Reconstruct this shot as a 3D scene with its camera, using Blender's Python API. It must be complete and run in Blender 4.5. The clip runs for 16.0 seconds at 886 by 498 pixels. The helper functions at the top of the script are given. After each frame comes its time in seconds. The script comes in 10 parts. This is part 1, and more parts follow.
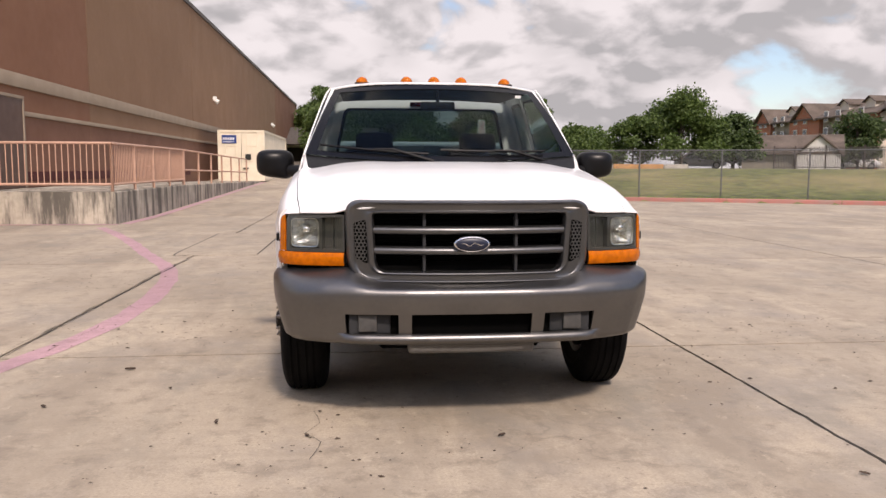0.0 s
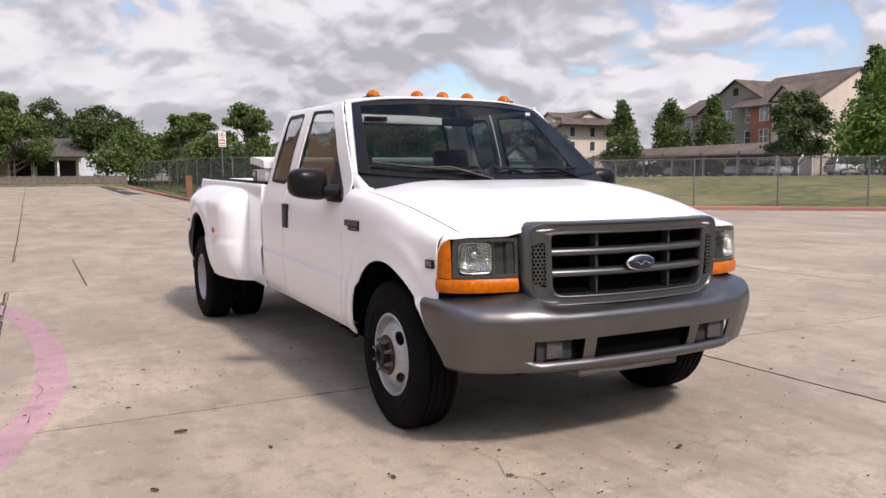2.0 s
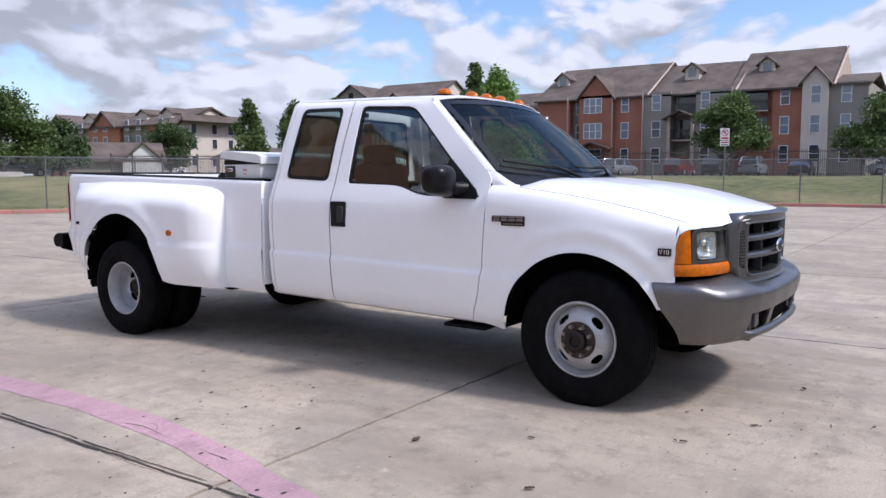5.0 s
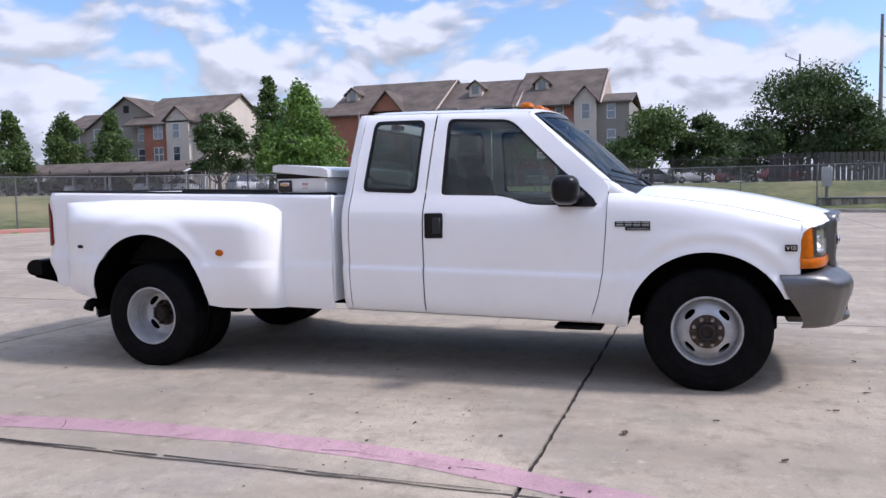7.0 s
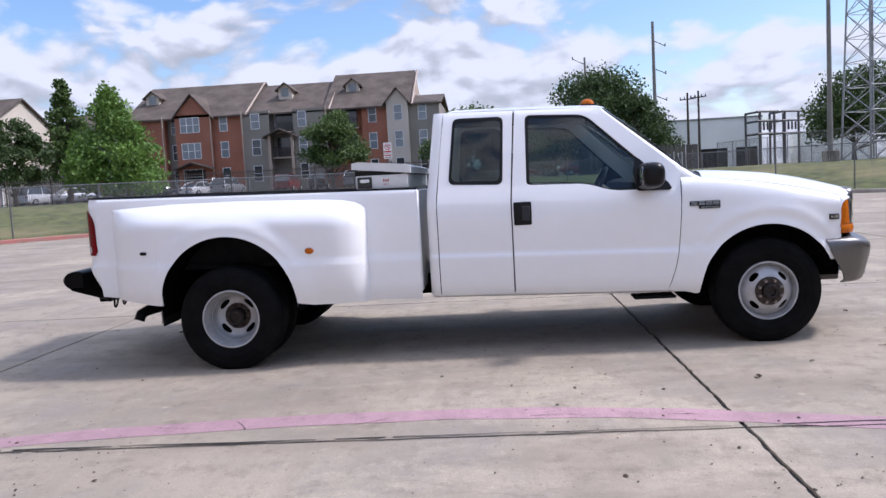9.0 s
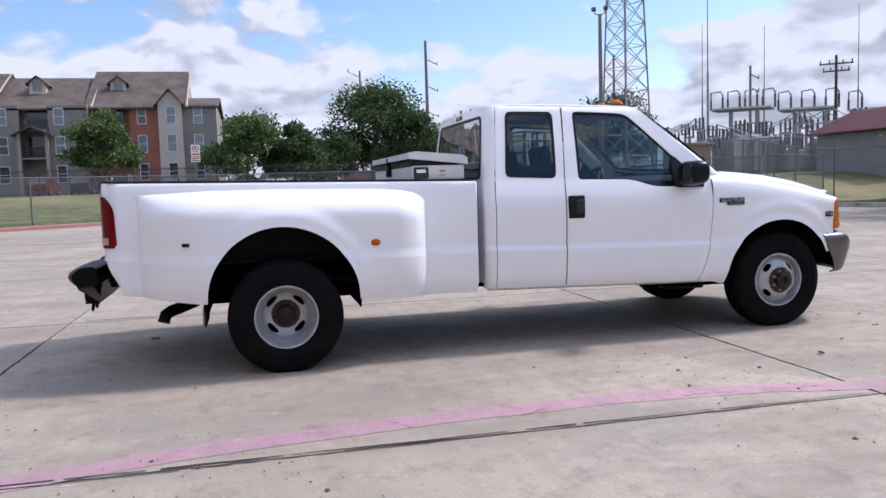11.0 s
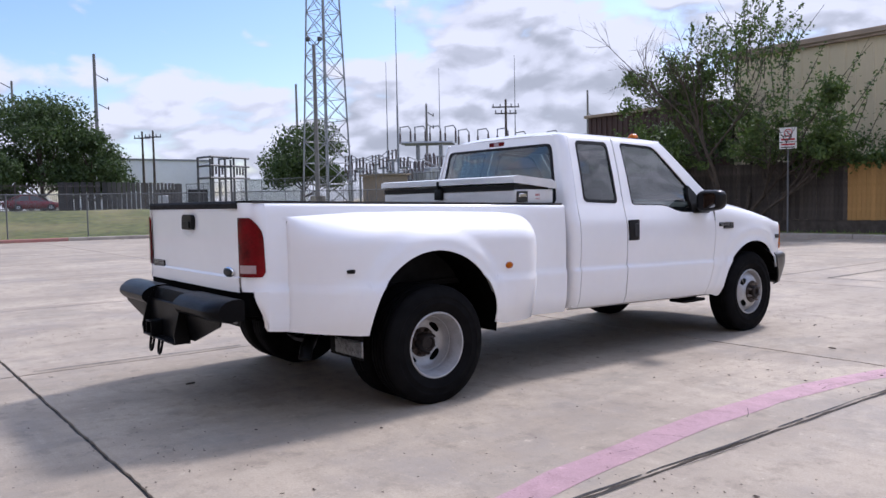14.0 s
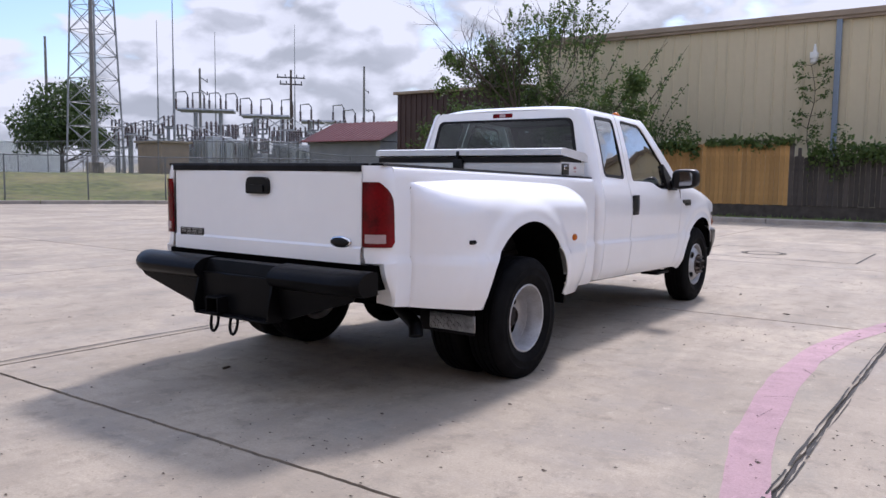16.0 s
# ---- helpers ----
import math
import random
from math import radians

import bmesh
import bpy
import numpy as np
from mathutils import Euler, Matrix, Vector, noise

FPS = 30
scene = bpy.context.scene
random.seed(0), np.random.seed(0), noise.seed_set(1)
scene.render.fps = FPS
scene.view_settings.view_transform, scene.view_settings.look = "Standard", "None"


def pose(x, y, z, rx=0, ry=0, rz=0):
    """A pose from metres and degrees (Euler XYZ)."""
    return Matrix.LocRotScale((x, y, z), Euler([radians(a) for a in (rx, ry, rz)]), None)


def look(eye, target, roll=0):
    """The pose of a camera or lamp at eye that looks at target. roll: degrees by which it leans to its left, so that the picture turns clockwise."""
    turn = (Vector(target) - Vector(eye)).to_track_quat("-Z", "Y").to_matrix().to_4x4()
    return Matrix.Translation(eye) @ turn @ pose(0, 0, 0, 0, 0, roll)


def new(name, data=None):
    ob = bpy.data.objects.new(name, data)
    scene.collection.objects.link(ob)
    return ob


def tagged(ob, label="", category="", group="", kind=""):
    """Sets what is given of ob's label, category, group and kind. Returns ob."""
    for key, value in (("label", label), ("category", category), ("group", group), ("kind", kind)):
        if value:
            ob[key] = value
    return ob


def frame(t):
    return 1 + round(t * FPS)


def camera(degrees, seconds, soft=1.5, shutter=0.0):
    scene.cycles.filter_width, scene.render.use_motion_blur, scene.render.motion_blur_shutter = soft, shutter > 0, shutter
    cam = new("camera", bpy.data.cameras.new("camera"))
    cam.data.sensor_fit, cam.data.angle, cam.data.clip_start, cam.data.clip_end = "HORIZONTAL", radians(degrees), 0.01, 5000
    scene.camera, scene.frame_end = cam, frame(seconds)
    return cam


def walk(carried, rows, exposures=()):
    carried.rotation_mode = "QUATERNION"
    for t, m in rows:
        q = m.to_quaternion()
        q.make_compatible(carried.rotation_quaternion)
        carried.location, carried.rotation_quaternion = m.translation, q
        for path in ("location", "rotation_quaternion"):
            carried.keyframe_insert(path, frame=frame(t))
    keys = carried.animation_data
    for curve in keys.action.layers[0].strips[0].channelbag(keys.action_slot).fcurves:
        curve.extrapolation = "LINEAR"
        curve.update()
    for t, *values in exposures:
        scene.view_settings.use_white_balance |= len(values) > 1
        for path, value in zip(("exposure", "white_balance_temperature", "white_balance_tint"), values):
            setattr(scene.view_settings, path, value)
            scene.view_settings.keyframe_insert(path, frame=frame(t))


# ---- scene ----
cam = camera(58.4, 16.0)
PATH = [
    (0, (-0.522, -4.61, 1.268), (-0.32, -2.631, 1.063), 0.2),
    (0.5, (-1.065, -4.411, 1.285), (-0.678, -2.459, 1.088), -0.0),
    (1, (-1.604, -4.259, 1.272), (-1.042, -2.349, 1.083), -0.2),
    (1.5, (-2.105, -4.068, 1.306), (-1.367, -2.218, 1.121), -0.5),
    (2, (-2.604, -3.811, 1.317), (-1.688, -2.042, 1.138), -0.5),
    (2.5, (-3.085, -3.613, 1.334), (-2.008, -1.937, 1.157), -0.5),
    (3, (-3.525, -3.307, 1.315), (-2.308, -1.73, 1.139), -0.4),
    (3.5, (-3.979, -3.016, 1.307), (-2.635, -1.545, 1.127), -0.2),
    (6, (-5.6, -0.928, 1.331), (-3.813, -0.047, 1.154), -0.4),
    (6.5, (-5.848, -0.443, 1.329), (-4.004, 0.314, 1.162), -0.7),
    (7, (-6.149, 0.016, 1.321), (-4.257, 0.643, 1.165), -1.1),
    (7.5, (-6.415, 0.47, 1.31), (-4.484, 0.968, 1.162), -1.7),
    (8, (-6.702, 0.963, 1.314), (-4.743, 1.34, 1.167), -2.3),
    (8.5, (-6.88, 1.456, 1.332), (-4.903, 1.715, 1.174), -2.8),
    (9, (-6.947, 1.993, 1.326), (-4.959, 2.131, 1.157), -3.2),
    (11.5, (-6.501, 4.706, 1.265), (-4.601, 4.101, 1.109), -1.4),
    (12, (-6.302, 5.189, 1.275), (-4.451, 4.447, 1.131), -1.2),
    (12.5, (-6.068, 5.697, 1.3), (-4.276, 4.817, 1.176), -1.1),
    (13, (-5.818, 6.163, 1.326), (-4.092, 5.159, 1.217), -1.3),
    (13.5, (-5.534, 6.621, 1.313), (-3.876, 5.509, 1.205), -1.3),
    (14, (-5.29, 7.106, 1.319), (-3.703, 5.894, 1.201), -1.1),
    (14.5, (-4.938, 7.476, 1.309), (-3.436, 6.162, 1.173), -0.8),
    (15, (-4.538, 7.837, 1.3), (-3.138, 6.417, 1.144), -0.2),
    (15.5, (-4.147, 8.164, 1.303), (-2.865, 6.638, 1.131), 0.2),
    (16, (-3.647, 8.428, 1.283), (-2.49, 6.807, 1.101), 0.7),
]
walk(cam, [(t, look(eye, target, roll)) for t, eye, target, roll in PATH],
     exposures=[(0.0, 0.50, 7300, 21), (1.5, 0.52, 7050, 21), (2.5, 0.52, 6600, 21), (3.5, 0.52, 6150, 20), (7.0, 0.53, 5850, 19), (9.0, 0.53, 5850, 19),
                (14.0, 0.53, 5850, 20), (15.0, 0.53, 5900, 20), (16.0, 0.54, 5980, 20)])
# ---- sky and sun ----
SUN_WAY = Vector((0.145, -0.88, 1.0)).normalized()
SUN_EL = math.asin(SUN_WAY.z)
SUN_AZ = math.atan2(SUN_WAY.x, SUN_WAY.y)


def build_sky():
    world = bpy.data.worlds.new("sky")
    scene.world = world
    world.use_nodes = True
    nt = world.node_tree
    nt.nodes.clear()
    N, L = nt.nodes.new, nt.links.new

    def mth(op, a, b=None, c=None):
        n = N("ShaderNodeMath")
        n.operation = op
        for i, v in enumerate((a, b, c)):
            if v is None:
                continue
            if isinstance(v, (int, float)):
                n.inputs[i].default_value = v
            else:
                L(v, n.inputs[i])
        return n.outputs[0]

    def ramp(f, lo, hi):
        n = N("ShaderNodeMapRange")
        n.interpolation_type = "SMOOTHSTEP"
        L(f, n.inputs[0])
        n.inputs[1].default_value, n.inputs[2].default_value = lo, hi
        return n.outputs[0]

    sky = N("ShaderNodeTexSky")
    sky.sky_type = "NISHITA"
    sky.sun_disc = False
    sky.sun_elevation, sky.sun_rotation = SUN_EL, SUN_AZ
    sky.air_density, sky.dust_density, sky.ozone_density = 1.0, 1.2, 1.6
    co = N("ShaderNodeTexCoord")
    sep = N("ShaderNodeSeparateXYZ")
    L(co.outputs["Generated"], sep.inputs[0])
    zz = mth("MAXIMUM", sep.outputs[2], 0.0)
    comb = N("ShaderNodeCombineXYZ")
    L(sep.outputs[0], comb.inputs[0])
    L(sep.outputs[1], comb.inputs[1])
    L(mth("MULTIPLY", mth("POWER", zz, 0.9), 1.75), comb.inputs[2])

    def noi(vec, scale, detail, rough=0.5):
        n = N("ShaderNodeTexNoise")
        n.inputs["Scale"].default_value, n.inputs["Detail"].default_value, n.inputs["Roughness"].default_value = scale, detail, rough
        L(vec, n.inputs["Vector"])
        return n

    def moved(vec, shift):
        add = N("ShaderNodeVectorMath")
        add.operation = "ADD"
        L(vec, add.inputs[0])
        add.inputs[1].default_value = shift
        return add.outputs[0]

    def clouds(shift, fine=True):
        p = moved(comb.outputs[0], shift)
        warp = N("ShaderNodeVectorMath")
        warp.operation = "MULTIPLY_ADD"
        L(noi(p, 3.6, 3.0).outputs["Color"], warp.inputs[0])
        warp.inputs[1].default_value = (0.15, 0.15, 0.15)
        L(p, warp.inputs[2])
        q = warp.outputs[0]
        big = noi(q, 1.9, 1.0).outputs[0]
        mid = noi(q, 4.4, 12.0 if fine else 3.0, 0.58).outputs[0]
        puff = N("ShaderNodeTexVoronoi")
        puff.feature = "SMOOTH_F1"
        puff.inputs["Scale"].default_value = 11.0
        puff.inputs["Detail"].default_value = 2.0 if fine else 0.0
        puff.inputs["Smoothness"].default_value = 0.6
        L(q, puff.inputs["Vector"])
        return mth("SUBTRACT", mth("ADD", mth("MULTIPLY", big, 0.66), mth("MULTIPLY", mid, 0.58)), mth("MULTIPLY", puff.outputs["Distance"], 0.20))

    off = Vector((3.1, 8.4, 1.7))
    d0 = clouds(off)
    up = clouds(off + Vector((0.012, -0.035, 0.09)), False)
    near = clouds(off + Vector((0.004, -0.010, 0.028)))
    # heavier, greyer cloud stands in the north and the south-east than in the east
    north = mth("MAXIMUM", ramp(sep.outputs[1], 0.35, 0.95), mth("MULTIPLY", ramp(sep.outputs[1], -0.30, -0.85), 0.12))
    body = mth("ADD", d0, mth("ADD", mth("MULTIPLY", ramp(zz, 0.30, 0.06), 0.075), mth("MULTIPLY", north, 0.012)))
    cover = ramp(body, 0.385, 0.470)
    lit = ramp(mth("SUBTRACT", d0, up), -0.16, 0.10)
    rim = ramp(mth("SUBTRACT", d0, near), -0.07, 0.06)
    thick = ramp(body, 0.47, 0.70)
    bright = mth("SUBTRACT", mth("ADD", mth("MULTIPLY", lit, 0.55), mth("ADD", mth("MULTIPLY", rim, 0.75), 0.06)), mth("MULTIPLY", thick, mth("MULTIPLY_ADD", north, 0.30, 0.10)))
    shade = N("ShaderNodeMix")
    shade.data_type = "RGBA"
    L(bright, shade.inputs[0])
    shade.inputs[6].default_value = (2.75, 2.95, 3.18, 1)
    shade.inputs[7].default_value = (5.15, 5.35, 5.7, 1)
    haze = N("ShaderNodeMix")
    haze.data_type = "RGBA"
    L(cover, haze.inputs[0])
    tone = N("ShaderNodeHueSaturation")
    tone.inputs["Saturation"].default_value = 1.12
    tone.inputs["Value"].default_value = 1.12
    L(sky.outputs[0], tone.inputs["Color"])
    L(tone.outputs[0], haze.inputs[6])
    L(shade.outputs[2], haze.inputs[7])
    # the sky brightens overhead, an added lift above the view for fill light
    lift = N("ShaderNodeVectorMath")
    lift.operation = "SCALE"
    L(haze.outputs[2], lift.inputs[0])
    L(mth("ADD", mth("MULTIPLY", ramp(sep.outputs[2], 0.30, 0.95), 0.70), 1.0), lift.inputs["Scale"])
    bg = N("ShaderNodeBackground")
    bg.inputs["Strength"].default_value = 0.112
    L(lift.outputs[0], bg.inputs["Color"])
    out = N("ShaderNodeOutputWorld")
    L(bg.outputs[0], out.inputs["Surface"])


build_sky()
sun = new("sun", bpy.data.lights.new("sun", "SUN"))
sun.data.energy, sun.data.angle, sun.data.color = 2.35, radians(6.0), (1.0, 0.95, 0.88)
sun.matrix_world = look(SUN_WAY * 60, (0, 0, 0))

# ---- materials ----
def material(name, color, rough=0.6, metal=0.0, var=0.0, scale=6.0, bump=0.0, bump_scale=40.0, coat=0.0, dark=None, grime=0.0, random_val=0.0, emit=0.0):
    """A surface with colour variation at two scales and fine relief. Sizes are in metres (object space)."""
    m = bpy.data.materials.new(name)
    m.use_nodes = True
    nt = m.node_tree
    N, L = nt.nodes.new, nt.links.new
    b = nt.nodes["Principled BSDF"]
    b.inputs["Roughness"].default_value = rough
    b.inputs["Metallic"].default_value = metal
    b.inputs["Coat Weight"].default_value = coat
    b.inputs["Coat Roughness"].default_value = 0.06
    co = N("ShaderNodeTexCoord")
    col = None
    if var > 0 or grime > 0 or random_val > 0:
        n1 = N("ShaderNodeTexNoise")
        n1.inputs["Scale"].default_value = scale
        n1.inputs["Detail"].default_value = 6.0
        L(co.outputs["Object"], n1.inputs["Vector"])
        n2 = N("ShaderNodeTexNoise")
        n2.inputs["Scale"].default_value = scale * 9
        n2.inputs["Detail"].default_value = 4.0
        L(co.outputs["Object"], n2.inputs["Vector"])
        mix = N("ShaderNodeMath")
        mix.operation = "MULTIPLY_ADD"
        L(n2.outputs[0], mix.inputs[0])
        mix.inputs[1].default_value = 0.4
        L(n1.outputs[0], mix.inputs[2])
        mr = N("ShaderNodeMapRange")
        L(mix.outputs[0], mr.inputs[0])
        mr.inputs[1].default_value, mr.inputs[2].default_value = 0.45, 0.95
        mc = N("ShaderNodeMix")
        mc.data_type = "RGBA"
        L(mr.outputs[0], mc.inputs[0])
        lo = dark if dark else tuple(c * (1 - var) for c in color)
        hi = tuple(min(1.0, c * (1 + var * 0.5)) for c in color)
        mc.inputs[6].default_value = (*lo, 1)
        mc.inputs[7].default_value = (*hi, 1)
        col = mc.outputs[2]
        if random_val > 0:
            oi = N("ShaderNodeObjectInfo")
            hs = N("ShaderNodeHueSaturation")
            r = N("ShaderNodeMapRange")
            L(oi.outputs["Random"], r.inputs[0])
            r.inputs[3].default_value, r.inputs[4].default_value = 1 - random_val, 1 + random_val
            L(r.outputs[0], hs.inputs["Value"])
            L(col, hs.inputs["Color"])
            col = hs.outputs[0]
        L(col, b.inputs["Base Color"])
        rr = N("ShaderNodeMapRange")
        L(mix.outputs[0], rr.inputs[0])
        rr.inputs[1].default_value, rr.inputs[2].default_value = 0.4, 1.0
        rr.inputs[3].default_value, rr.inputs[4].default_value = min(1, rough * 1.15), rough * 0.85
        L(rr.outputs[0], b.inputs["Roughness"])
    else:
        b.inputs["Base Color"].default_value = (*color, 1)
    if bump > 0:
        nb = N("ShaderNodeTexNoise")
        nb.inputs["Scale"].default_value = bump_scale
        nb.inputs["Detail"].default_value = 5.0
        L(co.outputs["Object"], nb.inputs["Vector"])
        bp = N("ShaderNodeBump")
        bp.inputs["Strength"].default_value = bump
        bp.inputs["Distance"].default_value = 0.01
        L(nb.outputs[0], bp.inputs["Height"])
        L(bp.outputs[0], b.inputs["Normal"])
    if emit:
        b.inputs["Emission Color"].default_value = (*color, 1)
        b.inputs["Emission Strength"].default_value = emit
    return m


def glass_material(name, tint, rough=0.02, gloss=1.0, least=0.04, power=4.6):
    m = bpy.data.materials.new(name)
    m.use_nodes = True
    nt = m.node_tree
    nt.nodes.clear()
    N, L = nt.nodes.new, nt.links.new
    tr = N("ShaderNodeBsdfTransparent")
    tr.inputs[0].default_value = (*tint, 1)
    gl = N("ShaderNodeBsdfGlossy")
    gl.inputs["Roughness"].default_value = rough
    gl.inputs["Color"].default_value = (gloss, gloss, gloss, 1)
    # gloss rises towards grazing view, alike from both sides
    fr = N("ShaderNodeLayerWeight")
    fr.inputs[0].default_value = 0.5
    pw = N("ShaderNodeMath")
    pw.operation = "POWER"
    L(fr.outputs["Facing"], pw.inputs[0])
    pw.inputs[1].default_value = power
    ma = N("ShaderNodeMath")
    ma.operation = "MULTIPLY_ADD"
    L(pw.outputs[0], ma.inputs[0])
    ma.inputs[1].default_value, ma.inputs[2].default_value = 0.88, least
    mx = N("ShaderNodeMixShader")
    L(ma.outputs[0], mx.inputs[0])
    L(tr.outputs[0], mx.inputs[1])
    L(gl.outputs[0], mx.inputs[2])
    out = N("ShaderNodeOutputMaterial")
    L(mx.outputs[0], out.inputs[0])
    return m


M = {}
M["paint"] = material("white_paint", (0.89, 0.89, 0.885), 0.32, var=0.03, scale=1.5, coat=0.6)
M["gloss_black"] = material("glossy_black_plastic", (0.006, 0.006, 0.0065), 0.34, var=0.2, scale=7)
M["badge_metal"] = material("badge_metal", (0.42, 0.42, 0.43), 0.35, metal=0.9)
M["lamp_rim"] = material("lamp_rim", (0.075, 0.076, 0.075), 0.3, metal=0.5)
M["nut"] = material("worn_nut_steel", (0.34, 0.30, 0.27), 0.4, metal=0.8, var=0.5, scale=60)
M["grille_grey"] = material("dark_grey_grille_paint", (0.135, 0.137, 0.140), 0.36, metal=0.92, var=0.10, scale=5, bump=0.03, bump_scale=300)
M["frit"] = material("black_window_border", (0.005, 0.005, 0.006), 0.25)
M["argent"] = material("argent_grey_paint", (0.165, 0.162, 0.160), 0.36, metal=0.95, var=0.10, scale=5, bump=0.03, bump_scale=300)
M["bumper_dark"] = material("dark_grey_plastic", (0.034, 0.036, 0.039), 0.5, var=0.12, scale=6, bump=0.06, bump_scale=250)
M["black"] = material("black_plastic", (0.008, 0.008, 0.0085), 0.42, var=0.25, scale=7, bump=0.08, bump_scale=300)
M["black_steel"] = material("black_painted_steel", (0.006, 0.006, 0.0065), 0.34, var=0.3, scale=5, bump=0.12, bump_scale=90)
M["dam_grey"] = material("worn_grey_plate", (0.13, 0.125, 0.118), 0.6, var=0.25, scale=9, bump=0.1, bump_scale=120)
M["blank_grey"] = material("scuffed_grey_plastic", (0.062, 0.061, 0.059), 0.6, var=0.4, scale=22, bump=0.1, bump_scale=120)
# near-black that puts the shade under the truck and in gaps into colour
M["void"] = material("shade_black", (0.0025, 0.0025, 0.0025), 0.95, var=0.3, scale=5)
M["rust"] = material("rusty_steel", (0.10, 0.06, 0.04), 0.7, metal=0.5, var=0.5, scale=30, bump=0.3, bump_scale=120)
M["tyre"] = material("tyre_rubber", (0.0065, 0.0065, 0.007), 0.75, var=0.35, scale=9, bump=0.12, bump_scale=160)
M["rim"] = material("silver_wheel_paint", (0.48, 0.49, 0.50), 0.42, metal=0.35, var=0.14, scale=10, dark=(0.33, 0.325, 0.32), bump=0.03, bump_scale=140)
M["hub_rust"] = material("rust_tinged_steel", (0.062, 0.044, 0.036), 0.55, metal=0.5, var=0.55, scale=45)
M["hub"] = material("worn_hub_steel", (0.022, 0.016, 0.014), 0.55, metal=0.4, var=0.5, scale=40)
M["chrome"] = material("chrome", (0.75, 0.75, 0.76), 0.12, metal=1.0)
M["mirror"] = material("dull_mirror_glass", (0.30, 0.31, 0.32), 0.08, metal=1.0)
M["amber"] = material("amber_lens", (0.52, 0.125, 0.0015), 0.12, var=0.35, scale=30, bump=0.25, bump_scale=120)
M["red_lens"] = material("red_lens", (0.150, 0.001, 0.004), 0.10, var=0.75, scale=9, bump=0.10, bump_scale=160)
M["clear_lens"] = material("reverse_lens", (0.40, 0.29, 0.29), 0.15, var=0.1, scale=30, bump=0.2, bump_scale=200, coat=0.6)
M["reflector"] = material("lamp_reflector", (0.60, 0.61, 0.60), 0.14, metal=0.95, bump=0.35, bump_scale=60)
M["lamp_house"] = material("lamp_housing", (0.036, 0.038, 0.036), 0.35, metal=0.2)
M["glass"] = glass_material("window_glass", (0.56, 0.65, 0.62), least=0.04, power=2.0)
M["screen_glass"] = glass_material("windscreen_glass", (0.50, 0.60, 0.59), 0.02, 0.40)
M["dark_glass"] = glass_material("tinted_window_glass", (0.28, 0.36, 0.34), least=0.04, power=2.0)
M["lens_glass"] = glass_material("headlamp_glass", (0.86, 0.88, 0.84), 0.05)
M["interior"] = material("grey_interior_trim", (0.040, 0.042, 0.045), 0.8, var=0.2, scale=9, bump=0.1, bump_scale=150)
M["seat"] = material("dark_seat_fabric", (0.016, 0.016, 0.018), 0.9, var=0.3, scale=14, bump=0.25, bump_scale=220)
M["box_white"] = material("worn_white_toolbox", (0.70, 0.71, 0.70), 0.4, var=0.10, scale=5, bump=0.05, bump_scale=90)
M["diamond"] = material("bright_steel", (0.40, 0.40, 0.40), 0.38, metal=0.9, var=0.5, scale=22)
M["logo_blue"] = material("oval_badge_blue", (0.008, 0.012, 0.030), 0.4)
M["liner"] = material("black_bed_liner", (0.010, 0.010, 0.011), 0.75, var=0.2, scale=12, bump=0.3, bump_scale=150)
for k in ("red_lens", "amber", "black", "bumper_dark", "frit", "gloss_black"):
    M[k].node_tree.nodes["Principled BSDF"].inputs["Specular IOR Level"].default_value = 0.22
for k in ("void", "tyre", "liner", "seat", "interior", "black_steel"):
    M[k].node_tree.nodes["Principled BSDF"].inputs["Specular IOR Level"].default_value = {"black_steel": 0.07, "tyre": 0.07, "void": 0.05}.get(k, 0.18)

# ---- builders ----
def part(name, bm, mat, parent=None, label="", smooth=38, solid=0.0):
    """Links a bmesh as one mesh object under a thing or under a part."""
    if solid:
        bmesh.ops.recalc_face_normals(bm, faces=bm.faces)
        bmesh.ops.solidify(bm, geom=bm.faces[:], thickness=solid)
    if isinstance(mat, str) and "glass" in mat:
        # panes face outwards
        for f in bm.faces:
            f.normal_update()
            if f.normal.dot(f.calc_center_median() - Vector((0, 1.55, 1.2))) < 0:
                f.normal_flip()
    me = bpy.data.meshes.new(name)
    bm.to_mesh(me)
    bm.free()
    me.materials.append(M[mat] if isinstance(mat, str) else mat)
    me.polygons.foreach_set("use_smooth", [True] * len(me.polygons))
    me.set_sharp_from_angle(angle=radians(smooth))
    ob = new(name, me)
    if parent is not None:
        ob.parent = parent
        ob.matrix_parent_inverse = parent.matrix_world.inverted()
    if label:
        ob["label"] = label
    return ob


def thing(name, label, category, x=0.0, y=0.0, z=0.0, group="", kind=""):
    e = new(name)
    e.empty_display_size = 0.2
    e.location = (x, y, z)
    e.matrix_world = Matrix.Translation((x, y, z))
    return tagged(e, label, category, group, kind)


def struct(name, bm, mat, label, category, smooth=38):
    return tagged(part(name, bm, mat, None, smooth=smooth), label, category, kind="structure")


